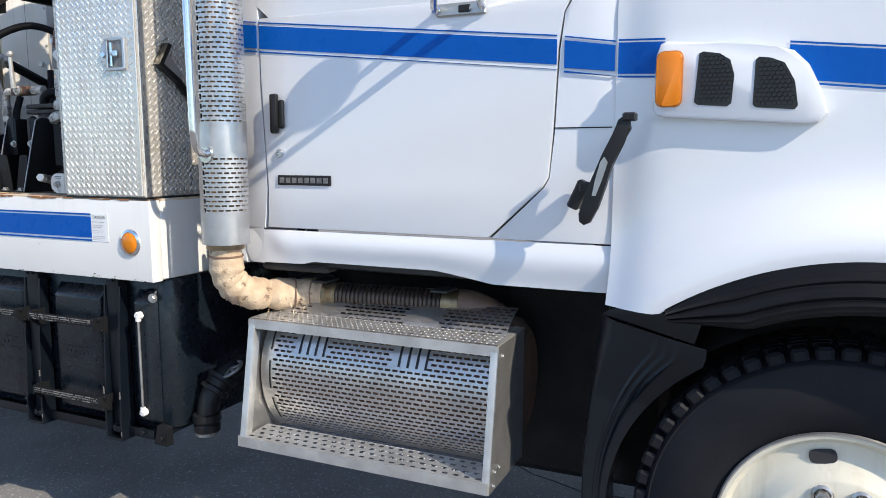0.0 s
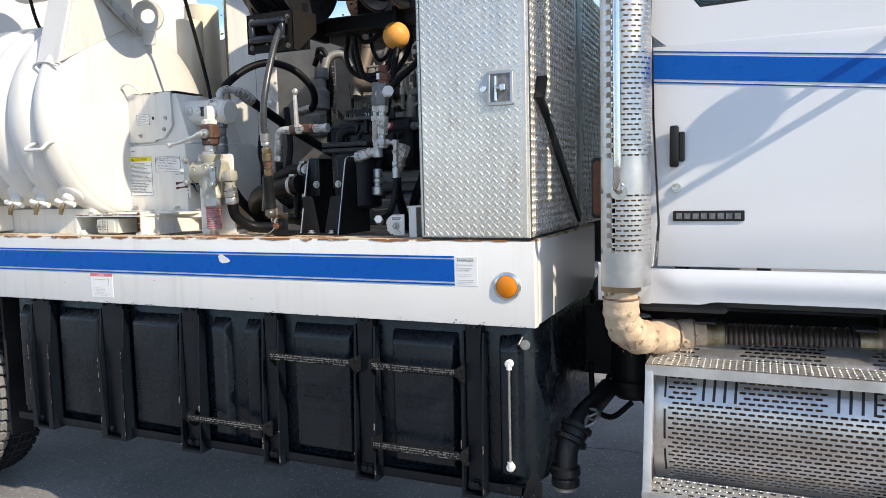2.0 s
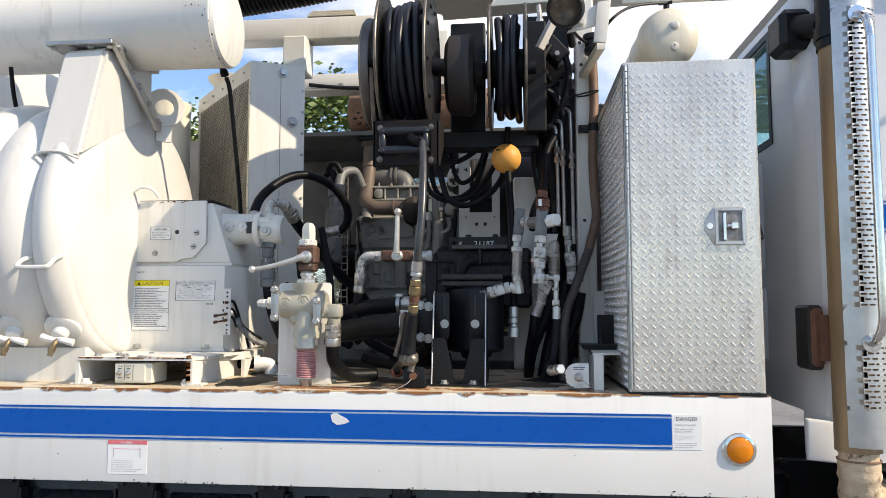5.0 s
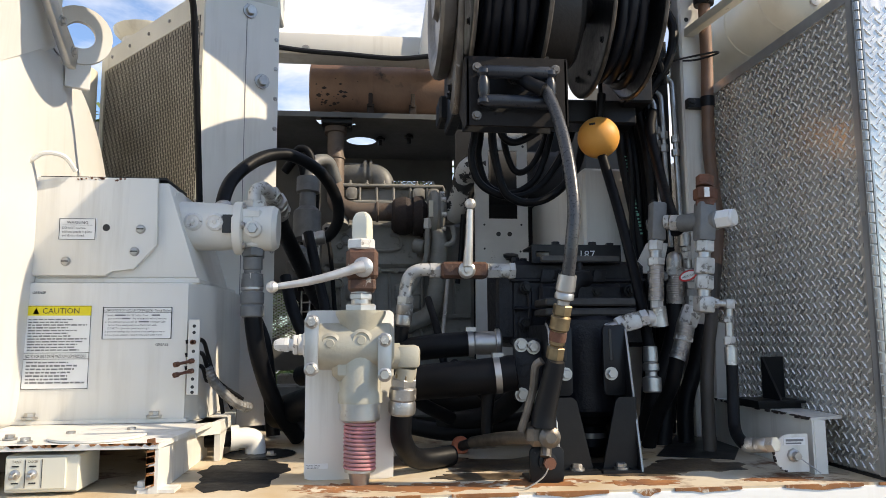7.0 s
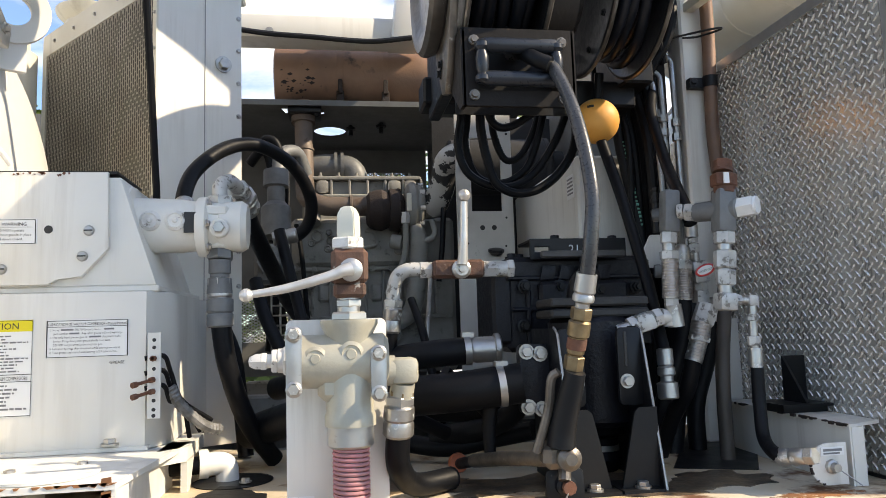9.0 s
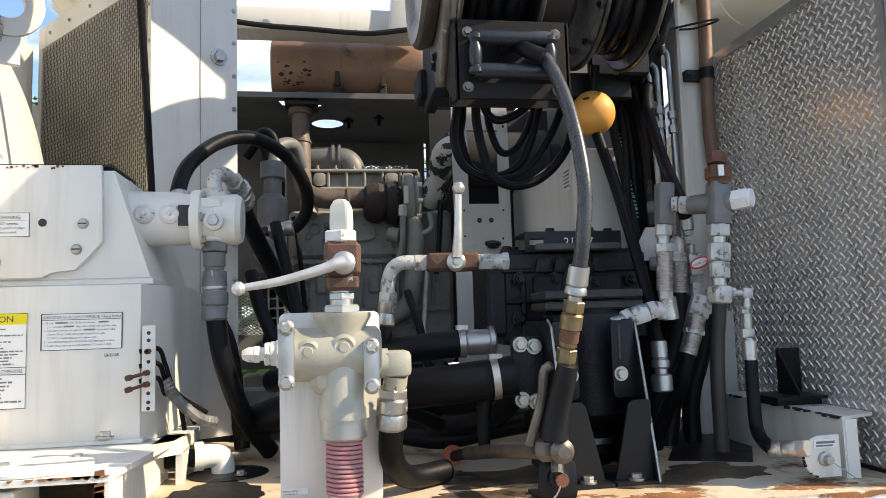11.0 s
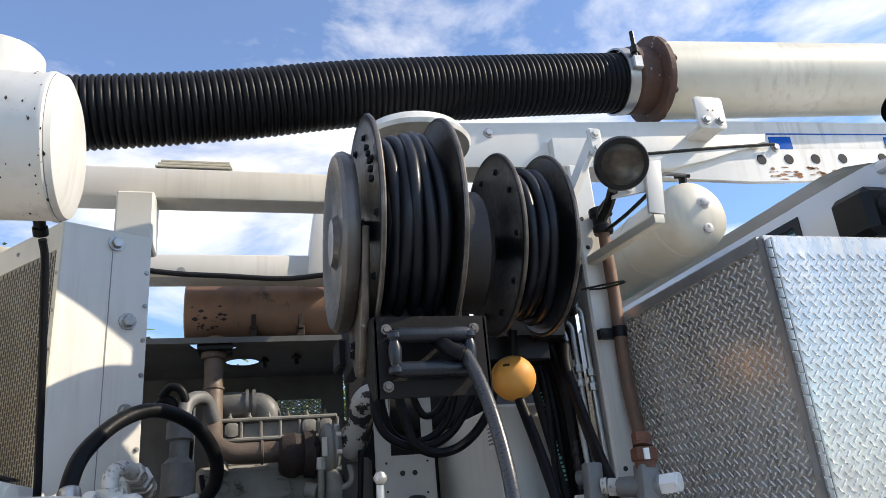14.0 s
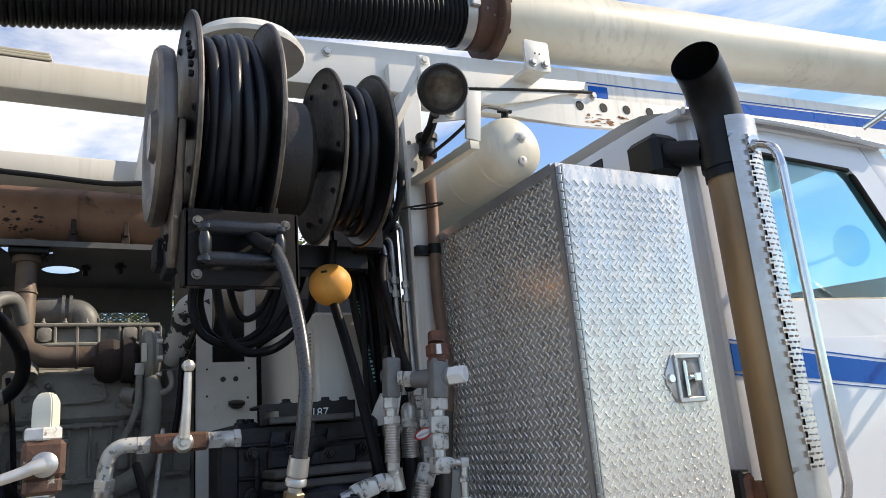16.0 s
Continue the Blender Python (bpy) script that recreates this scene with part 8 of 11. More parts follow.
bm = B()
box(bm, -0.567, -0.556, 0.176, 0.1805, 2.038, 2.060)
part("paint_patch", bm, PAPER, mf)

# ---- water pump with its black stand ----
pump = thing("water_pump", (-0.78, 0.5, 1.445), "black cast water pump on a bolted black stand", "pump")


def pblock(name, dims, material, parent, bev=0.006, label=""):
    bm = B()
    box(bm, *dims, bev=bev)
    return part(name, bm, material, parent, label)


case = pblock("gear_case", (-0.950, -0.585, 0.50, 0.86, 1.70, 1.925), PUMPM, pump, 0.012, "black cast gear case")
pblock("case_rib", (-0.950, -0.585, 0.490, 0.503, 1.868, 1.880), PUMPM, case, 0.004)
pblock("case_rib", (-0.942, -0.600, 0.488, 0.503, 1.795, 1.806), PUMPM, case, 0.004)
pblock("case_rib", (-0.905, -0.893, 0.488, 0.503, 1.70, 1.865), PUMPM, case, 0.004)
pblock("case_cover", (-0.875, -0.655, 0.478, 0.503, 1.812, 1.864), PUMPM, case, 0.008)
pblock("side_flange", (-0.985, -0.935, 0.50, 0.62, 1.72, 1.905), PUMPM, case, 0.008)
bm = B()
wall_with_hole(bm, [(-0.892, 1.918), (-0.892, 1.966), (-0.654, 1.966), (-0.654, 1.918)], [(-0.882, 1.934), (-0.882, 1.949), (-0.845, 1.949), (-0.845, 1.934)], 0.484, 0.494)
topb = part("top_bracket", bm, BLACKM, pump, "black slotted bracket")
pblock("bracket_fold", (-0.892, -0.654, 0.494, 0.60, 1.958, 1.966), BLACKM, topb, 0.002)
pblock("clamp_bar", (-0.878, -0.673, 0.440, 0.458, 1.917, 1.933), mat("weathered_bar", (0.07, 0.065, 0.06), 0.6, col2=(0.035, 0.034, 0.033), scale=30, amount=0.8, bump=0.3), pump, 0.003, "weathered flat bar")
bm = B()
lathe(bm, [(0.008, 0.01 * k) if k % 2 else (0.0095, 0.01 * k) for k in range(7)], (-0.775, 0.455, 1.862), (0, 0, 1), 12)
part("threaded_rod", bm, PUMPM, pump)
for x, z in ((-0.910, 1.854), (-0.824, 1.852), (-0.726, 1.842), (-0.632, 1.847), (-0.914, 1.762), (-0.60, 1.76), (-0.87, 1.73)):
    bm = B()
    lathe(bm, [(0.0165, 0.0), (0.0165, 0.004), (0.012, 0.005)], (x, 0.488, z), (0, -1, 0), 18)
    hexa(bm, (x, 0.484, z), (x, 0.473, z), 0.0125)
    cyl(bm, (x, 0.473, z), (x, 0.466, z), 0.007, seg=10)
    part("bolt", bm, BLACKM, case)
for x, y in ((-0.925, 0.54), (-0.90, 0.56), (-0.82, 0.52), (-0.72, 0.52), (-0.665, 0.54)):
    bm = B()
    bolt(bm, (x, y, 1.925 if x < -0.89 else 1.966), (0, 0, 1), 0.011)
    part("bolt", bm, PUMPM, case)
for k in range(4):
    x = -0.872 + k * 0.046
    bm = B()
    prism(bm, [(x, 1.868), (x + 0.034, 1.868), (x + 0.042, 1.902), (x + 0.008, 1.902)], "xz", 0.484, 0.492, bev=0.002)
    part("emblem", bm, PUMPM, case)
lettering(case, "21187", (-0.80, 0.4825, 1.930), 0.030, CHALK, name="chalk_number", up=(0.05, 0, 1))
for z0, z1 in ((1.776, 1.794), (1.799, 1.818)):
    pblock("clamp_plate", (-0.905, -0.688, 0.30, 0.42, z0, z1), mat("scuffed_dark_plate", (0.045, 0.043, 0.042), 0.55, col2=(0.02, 0.02, 0.02), scale=24, amount=0.8, bump=0.3, spec=0.3), pump, 0.004)
bm = B()
tube(bm, [(-0.838, 0.36, 1.745), (-0.838, 0.345, 1.80), (-0.832, 0.34, 1.845), (-0.812, 0.35, 1.865), (-0.785, 0.37, 1.868)], 0.020, 14)
part("belt_hose", bm, RUBBER, pump)
bm = B()
cyl(bm, (-0.785, 0.39, 1.545), (-0.785, 0.39, 1.778), 0.098, seg=40, bev=0.012)
strainer = part("strainer", bm, PUMPM, pump, "black cylindrical strainer body")
bm = B()
lathe(bm, [(0.060, 0.0), (0.052, 0.02), (0.036, 0.03), (0.034, 0.05), (0.040, 0.062), (0.043, 0.075), (0.036, 0.095), (0.030, 0.10)], (-0.785, 0.37, 1.548), (0, 0, -1), 28)
part("outlet_neck", bm, RUBBER, strainer, "bulged rubber outlet")
bm = B()
lathe(bm, [(0.035, 0), (0.0375, 0.0), (0.0375, 0.014), (0.035, 0.014)], (-0.785, 0.37, 1.503), (0, 0, -1), 24)
part("band_clamp", bm, STEEL, strainer)
for x, s in ((-0.920, 1), (-0.745, -1)):
    bm = B()
    prism(bm, [(0.150, 1.447), (0.40, 1.447), (0.40, 1.755), (0.245, 1.755), (0.228, 1.745), (0.216, 1.715)], "yz", x - 0.003, x + 0.003, bev=0.001)
    leg = part("stand_leg", bm, BLACKM, pump, "black gusset leg")
    bm = B()
    tube(bm, [(x, 0.148, 1.449), (x, 0.215, 1.715), (x, 0.228, 1.746), (x, 0.246, 1.757)], 0.0026, 6, n=3)
    part("worn_edge", bm, FITTING, leg, "bare worn steel edge")
    bm = B()
    prism(bm, [(x, 1.447), (x + s * 0.078, 1.447), (x + s * 0.045, 1.592), (x + s * 0.036, 1.60), (x, 1.60)], "xz", 0.172, 0.179)
    part("foot_gusset", bm, BLACKM, leg)
    bm = B()
    prism(bm, rounded(min(x, x + s * 0.052), max(x, x + s * 0.052), 1.600, 1.753, 0.01), "xz", 0.222, 0.231, bev=0.002)
    tab = part("slotted_tab", bm, BLACKM, leg)
    bm = B()
    box(bm, x + s * 0.036 - 0.003, x + s * 0.036 + 0.003, 0.2195, 0.223, 1.675, 1.745, bev=0.001)
    part("slot", bm, INK, tab)
    bm = B()
    lathe(bm, [(0.0145, 0.0), (0.0145, 0.003), (0.0, 0.003)], (x + s * 0.036, 0.222, 1.647), (0, -1, 0), 20)
    hexa(bm, (x + s * 0.036, 0.219, 1.647), (x + s * 0.036, 0.210, 1.647), 0.010)
    part("bolt", bm, STEEL, tab)
    bm = B()
    box(bm, x - 0.005, x + s * 0.085, 0.145, 0.24, 1.446, 1.453)
    part("foot_plate", bm, BLACKM, leg)
    bm = B()
    bolt(bm, (x + s * 0.04, 0.165, 1.453), (0, 0, 1), 0.011)
    part("bolt", bm, FITTING, leg)
bm = B()
prism(bm, rounded(-0.985, -0.925, 1.585, 1.725, 0.01), "xz", 0.27, 0.30, bev=0.003)
fl = part("flange", bm, PUMPM, pump)
for x, z in ((-0.972, 1.71), (-0.944, 1.705), (-0.972, 1.60), (-0.944, 1.595)):
    bm = B()
    bolt(bm, (x, 0.27, z), (0, -1, 0), 0.011)
    part("bolt", bm, STEEL, fl)
fit_run(pump, 0.30, [("h", -0.664, 1.772, -0.683, 1.768, 0.0205), ("b", -0.683, 1.768, -0.722, 1.757, 0.0195), ("h", -0.720, 1.757, -0.738, 1.750, 0.0225), ("c", -0.738, 1.750, -0.765, 1.742, 0.017)])
bm = B()
tube(bm, [(-0.64, 0.30, 1.755), (-0.645, 0.30, 1.768), (-0.665, 0.30, 1.773)], 0.018, 14)
part("outlet_elbow", bm, FIT_CHIP, pump, "overpainted outlet elbow")
bm = B()
tube(bm, [(-1.56, 0.72, 1.52), (-1.47, 0.58, 1.56), (-1.34, 0.44, 1.602), (-1.20, 0.335, 1.625), (-1.10, 0.285, 1.636), (-0.985, 0.255, 1.65)], 0.040, 20)
suck = part("suction_hose", bm, RUBBER, pump, "thick black suction hose")
bm = B()
tube(bm, [(-1.50, 0.78, 1.62), (-1.36, 0.58, 1.66), (-1.24, 0.47, 1.692), (-1.15, 0.42, 1.706), (-1.06, 0.40, 1.713)], 0.030, 16)
back = part("return_hose", bm, RUBBER, pump)
for c, d, r, owner in (((-1.035, 0.263, 1.644), (1, -0.1, 0.1), 0.0415, suck), ((-1.075, 0.40, 1.712), (1, -0.06, 0.05), 0.0315, back)):
    bm = B()
    lathe(bm, [(r - 0.002, 0), (r, 0), (r, 0.014), (r - 0.002, 0.014)], c, d, 24)
    box(bm, c[0] - 0.005, c[0] + 0.02, c[1] - 0.01, c[1] + 0.01, c[2] + r - 0.002, c[2] + r + 0.008)
    part("hose_clamp", bm, STEEL, owner)
bm = B()
lathe(bm, [(0.024, 0), (0.028, 0.01), (0.028, 0.05), (0.034, 0.052), (0.034, 0.062), (0.028, 0.066)], (-1.06, 0.40, 1.713), (1, -0.05, 0.02), 20)
part("coupling", bm, STEEL, back)

# ---- spray-gun hose: reel guide to the gun on the deck ----
gun = thing("spray_hose", (-0.95, 0.0, 1.45), "grey high-pressure hose with brass couplings hanging from the reel", "hose")
bm = B()
tube(bm, [(-1.0, 0.30, 2.34), (-0.97, 0.16, 2.29), (-0.945, 0.09, 2.235), (-0.932, 0.02, 2.12), (-0.930, -0.03, 1.99), (-0.938, -0.035, 1.90), (-0.944, -0.023, 1.836)], 0.0125, 14, n=12)
part("rubber", bm, mat("grey_hose", (0.035, 0.037, 0.04), 0.30, col2=(0.06, 0.06, 0.065), scale=30, amount=0.7, bump=0.1), gun)
p0, p1 = Vector((-0.9435, -0.024, 1.845)), Vector((-0.964, 0.019, 1.675))
dd = (p1 - p0).normalized()
bm = B()
lathe(bm, [(0.015, 0), (0.0175, 0.0), (0.0185, 0.03), (0.016, 0.034), (0.0185, 0.038), (0.0185, 0.046), (0.012, 0.05), (0.012, 0.06)], p0, dd, 18)
part("ferrule", bm, STEEL, gun)
bm = B()
hexa(bm, p0 + dd * 0.058, p0 + dd * 0.078, 0.018)
lathe(bm, [(0.014, 0.078), (0.019, 0.082), (0.019, 0.105), (0.015, 0.108), (0.015, 0.135), (0.012, 0.138), (0.012, 0.142)], p0, dd, 18)
hexa(bm, p0 + dd * 0.14, p0 + dd * 0.165, 0.017)
lathe(bm, [(0.012, 0.165), (0.012, 0.19)], p0, dd, 12)
part("brass_coupling", bm, BRASS, gun, "brass quick couplings")
bm = B()
lathe(bm, [(0.0125, 0.108), (0.0165, 0.11), (0.0165, 0.128), (0.0125, 0.13)], p0, dd, 16)
part("rust_band", bm, REDRUST, gun)
GUNM = mat("tarnished_gun_metal", (0.20, 0.175, 0.15), 0.42, 0.75, col2=(0.09, 0.08, 0.07), scale=22, amount=0.9, third=(0.42, 0.40, 0.37), tscale=40, tlow=0.62, thigh=0.7, bump=0.2)
spray = thing("spray_gun", (-0.97, 0.06, 1.45), "worn spray gun with trigger lying against the pump stand", "spray gun")
bm = B()
tube(bm, [(-0.962, 0.004, 1.684), (-0.966, 0.012, 1.66), (-0.973, 0.026, 1.62), (-0.979, 0.036, 1.585), (-0.981, 0.040, 1.560)], 0.020, 16, rfun=lambda i, n: 0.017 + 0.008 * i / n)
part("grip", bm, BLACKM, spray, "black worn grip")
bm = B()
tube(bm, [(-0.985, 0.022, 1.684), (-0.996, 0.03, 1.672), (-1.000, 0.036, 1.63), (-1.010, 0.042, 1.59), (-1.022, 0.05, 1.550)], 0.008, 10)
part("trigger", bm, GUNM, spray)
bm = B()
box(bm, -1.012, -0.952, 0.035, 0.08, 1.520, 1.566, bev=0.012)
lathe(bm, [(0.021, 0), (0.021, 0.012), (0.014, 0.016), (0.010, 0.022), (0, 0.022)], (-0.972, 0.036, 1.540), (0, -1, 0), 16)
tube(bm, [(-0.985, 0.06, 1.535), (-1.03, 0.20, 1.515), (-1.07, 0.36, 1.485)], 0.014, 12)
cyl(bm, (-0.97, 0.06, 1.525), (-0.975, 0.05, 1.50), 0.011, seg=10)
part("body", bm, GUNM, spray)
bm = B()
tube(bm, [(-1.045, 0.31, 1.50), (-1.045, 0.31, 1.56), (-1.04, 0.31, 1.605)], 0.013, 12, rfun=lambda i, n: 0.012 + 0.005 * i / n)
cyl(bm, (-1.07, 0.36, 1.485), (-1.085, 0.46, 1.462), 0.012, seg=12)
part("side_grip", bm, RUBBER, spray)
bm = B()
lathe(bm, [(0.0, 0.0), (0.020, 0.0), (0.023, 0.012), (0.018, 0.03), (0.012, 0.03)], (-1.085, 0.45, 1.466), (-0.1, 1, -0.2), 16)
part("nozzle_guard", bm, mat("faded_orange_plastic", (0.55, 0.14, 0.06), 0.5), spray, "faded orange nozzle guard")
bm = B()
prism(bm, rounded(-1.0, -0.932, 1.447, 1.515, 0.012), "xz", 0.075, 0.083, bev=0.001)
box(bm, -1.0, -0.932, 0.083, 0.15, 1.447, 1.453)
lathe(bm, [(0.018, -0.004), (0.018, 0.012), (0.012, 0.014), (0.012, 0.02), (0, 0.02)], (-0.967, 0.075, 1.488), (0, -1, 0), 18)
bracket = part("holder", bm, BLACKM, spray, "black bolted holder")
bm = B()
lathe(bm, [(0.012, 0.014), (0.012, 0.03), (0, 0.03)], (-0.967, 0.075, 1.488), (0, -1, 0), 8)
part("rusty_plug", bm, REDRUST, bracket)
bm = B()
tube(bm, [(-0.967, 0.05, 1.485), (-0.985, 0.035, 1.465), (-1.02, 0.02, 1.45), (-1.045, 0.015, 1.452)], 0.0015, 5)
part("wire", bm, STEEL, bracket)

# ---- ball-stop hose ----
bs = thing("wash_hose", (-0.65, 0.31, 1.6), "black hose with orange ball stop and steel end fitting", "hose")
bm = B()
lathe(bm, [(0.0, -0.058)] + [(0.058 * math.sin(a), -0.058 * math.cos(a)) for a in [math.pi * k / 20 for k in range(1, 20)]] + [(0.0, 0.058)], (-0.677, 0.568, 2.279), (0.05, -0.4, 1), 40)
ballp = part("ball", bm, ORANGE, bs, "scuffed orange ball", smooth=60)
bm = B()
for h, a, b in ((0.026, 3.95, 4.25),):
    pts = []
    for k in range(7):
        q = a + (b - a) * k / 6
        r = math.sqrt(0.0592 ** 2 - h * h)
        pts.append((-0.677 + r * math.cos(q), 0.568 + r * math.sin(q), 2.279 + h))
    tube(bm, pts, 0.0032, 6, n=2)
part("slot", bm, INK, ballp)
bm = B()
tube(bm, [(-0.67, 0.55, 2.40), (-0.675, 0.56, 2.33), (-0.677, 0.567, 2.28)], 0.012, 10)
tube(bm, [(-0.676, 0.566, 2.26), (-0.670, 0.555, 2.215), (-0.660, 0.47, 2.05), (-0.652, 0.38, 1.85), (-0.651, 0.33, 1.72), (-0.652, 0.316, 1.695)], 0.0135, 12)
part("rubber", bm, RUBBER, bs)
bm = B()
lathe(bm, [(0.012, 0), (0.017, 0.002), (0.0175, 0.035), (0.015, 0.038), (0.019, 0.042), (0.019, 0.056), (0.014, 0.06), (0.014, 0.07), (0.022, 0.074), (0.022, 0.105), (0.018, 0.108), (0.0, 0.108)], (-0.652, 0.318, 1.705), (0, -0.06, -1), 18)
part("end_fitting", bm, STEEL, bs)

bp = thing("drain_pipe", (-0.36, 0.62, 2.4), "rust-brown weathered pipe running down the post to the deck", "pipe")
bm = B()
tube(bm, [(-0.342, 0.580, 2.74), (-0.338, 0.588, 2.66), (-0.334, 0.596, 2.505), (-0.340, 0.592, 2.40), (-0.343, 0.590, 2.244), (-0.338, 0.582, 2.12), (-0.336, 0.575, 2.043), (-0.370, 0.533, 1.918)], 0.0175, 14)
part("pipe", bm, BROWNM, bp)
bm = B()
tube(bm, [(-0.369, 0.534, 1.921), (-0.376, 0.525, 1.903), (-0.432, 0.448, 1.766), (-0.462, 0.412, 1.694), (-0.476, 0.398, 1.60), (-0.478, 0.395, 1.448)], 0.0165, 14)
part("lower_pipe", bm, mat("grimy_dark_pipe", (0.085, 0.072, 0.062), 0.55, 0.1, col2=(0.045, 0.04, 0.036), scale=8, amount=0.8, bump=0.15, bscale=60), bp, "grimy dark lower pipe")
bm = B()
lathe(bm, [(0.016, 0), (0.028, 0.0), (0.030, 0.02), (0.026, 0.024), (0.026, 0.05), (0.034, 0.055), (0.034, 0.075), (0.0, 0.075)], (-0.341, 0.583, 2.69), (0, 0, 1), 12)
part("coupling", bm, BLACKP, bp, "black screw coupling")
bm = B()
lathe(bm, [(0.017, 0), (0.020, 0.0), (0.020, 0.03), (0.017, 0.03)], (-0.340, 0.592, 2.385), (0.02, 0, 1), 14)
box(bm, -0.395, -0.345, 0.595, 0.619, 2.385, 2.412)
bolt(bm, (-0.385, 0.595, 2.40), (-0.3, -1, 0), 0.008)
part("clamp", bm, BLACKM, bp)
hose([(-0.46, 0.70, 2.48), (-0.475, 0.66, 2.40), (-0.52, 0.58, 2.303), (-0.535, 0.49, 2.157), (-0.571, 0.37, 2.062), (-0.583, 0.315, 2.011), (-0.583, 0.295, 1.972)], 0.0145)
hose([(-0.509, 0.205, 1.666), (-0.516, 0.195, 1.585), (-0.528, 0.170, 1.529), (-0.541, 0.116, 1.509), (-0.531, 0.098, 1.506), (-0.520, 0.074, 1.510)], 0.0128, "black hose from the hand valve down to the gauge bracket", ends=(5,))
hose([(-0.575, 0.335, 1.686), (-0.584, 0.36, 1.611), (-0.596, 0.42, 1.537), (-0.60, 0.48, 1.45)], 0.018)
hose([(-0.502, 0.505, 1.829), (-0.511, 0.5, 1.747), (-0.535, 0.5, 1.667), (-0.58, 0.5, 1.559), (-0.60, 0.52, 1.46)], 0.020)
hose([(-0.455, 0.560, 1.803), (-0.479, 0.550, 1.690), (-0.515, 0.540, 1.582), (-0.545, 0.530, 1.436)], 0.024, "thick black hose dropping past the post to the deck")
hose([(-0.400, 0.570, 1.758), (-0.419, 0.570, 1.658), (-0.460, 0.560, 1.549), (-0.473, 0.540, 1.422)], 0.022, "thick black hose dropping past the post to the deck")
for k in range(5):
    x = -0.535 + 0.022 * k
    y = 0.68 + 0.025 * math.sin(k * 2.3)
    hose([(x - 0.02, y + 0.04, 2.42), (x - 0.008, y, 2.25), (x + 0.012 * math.sin(k), y + 0.02, 2.0), (x + 0.02, y, 1.75), (x + 0.01, y + 0.03, 1.45)], 0.010 + 0.003 * (k % 3), n=6, seg=10)
lettered = hose([(-0.566, 0.70, 2.40), (-0.563, 0.70, 2.277), (-0.540, 0.70, 2.141), (-0.518, 0.70, 2.015), (-0.50, 0.69, 1.80), (-0.51, 0.68, 1.50)], 0.0155, "black hose with faded green lettering")
bm = B()
rnd = random.Random(4)
for k in range(22):
    z = 2.255 - 0.011 * k
    x = -0.540 + (z - 2.141) * -0.172 + 0.004
    box(bm, x - 0.004, x + 0.004 * rnd.random(), 0.6838, 0.6848, z, z + rnd.uniform(0.003, 0.008))
part("print", bm, GREENTXT, lettered)

tubes = thing("steel_tube_rack", (-0.44, 0.63, 1.9), "bundle of bent steel tubes with fittings on the post", "tubes")
for k, (x, top, low) in enumerate(((-0.484, 2.415, 2.02), (-0.462, 2.435, 1.98), (-0.427, 2.480, 1.95))):
    bm = B()
    tube(bm, [(x - 0.05, 0.70, top - 0.03), (x - 0.03, 0.66, top + 0.01), (x, 0.645, top), (x + 0.004, 0.64, top - 0.06), (x + 0.008, 0.64, 2.2), (x + 0.01, 0.63, low)], 0.0075, 10)
    part("tube", bm, FITTING, tubes)
    bm = B()
    for z in (2.335 - 0.012 * k, 2.295 - 0.012 * k):
        hexa(bm, (x + 0.006, 0.64, z), (x + 0.006, 0.64, z - 0.022), 0.0125)
    part("fitting", bm, FITTING, tubes)
bm = B()
for k in range(12):
    lathe(bm, [(0.011, 0), (0.013, 0.004), (0.013, 0.010), (0.011, 0.014)], (-0.488, 0.66, 2.05 + 0.03 * k), (0, 0, 1), 10)
cyl(bm, (-0.488, 0.66, 2.0), (-0.488, 0.66, 2.42), 0.0108, seg=10)
part("striped_conduit", bm, BLACKP, tubes)

# ---- support post, gauge bracket ----
post = thing("support_post", (-0.366, 0.66, 1.445), "white square steel post behind the toolbox", "post")
bm = B()
box(bm, -0.402, -0.330, 0.62, 0.70, 1.446, 2.93, bev=0.006)
part("tube", bm, WHITE_OLD, post)
bm = B()
prism(bm, [(-0.345, 1.764), (-0.307, 1.764), (-0.307, 1.45), (-0.354, 1.45)], "xz", 0.60, 0.62)
part("base_gusset", bm, WHITE_OLD, post)
for x, z in ((-0.375, 2.04), (-0.385, 2.75), (-0.38, 2.66)):
    bm = B()
    lathe(bm, [(0, 0.001), (0.007, 0.001)], (x, 0.619, z), (0, -1, 0), 10)
    part("hole", bm, INK, post)
for z in (2.80, 2.66, 2.585):
    bm = B()
    bolt(bm, (-0.404, 0.655, z), (-1, -0.3, 0), 0.014)
    part("bolt", bm, FITTING, post)
bm = B()
tube(bm, [(-0.40, 0.612, 2.53), (-0.36, 0.60, 2.53), (-0.325, 0.55, 2.53), (-0.34, 0.545, 2.531), (-0.42, 0.60, 2.528), (-0.46, 0.62, 2.52)], 0.003, 6)
part("cable_tie", bm, BLACKP, post)
gb = thing("gauge_bracket", (-0.38, 0.2, 1.445), "white folded bracket with round gauge plate and rusty edge", "bracket")
bm = B()
prism(bm, [(-0.380, 0.561), (-0.408, 0.085), (-0.317, 0.118), (-0.312, 0.22), (-0.312, 0.561)], "xy", 1.554, 1.560)
prism(bm, [(-0.376, 0.561), (-0.404, 0.089), (-0.399, 0.091), (-0.371, 0.561)], "xy", 1.446, 1.554)
prism(bm, [(-0.399, 0.089), (-0.374, 0.089), (-0.374, 0.094), (-0.399, 0.094)], "xy", 1.446, 1.554)
part("channel", bm, WHITE_OLD, gb)
bm = B()
rnd = random.Random(31)
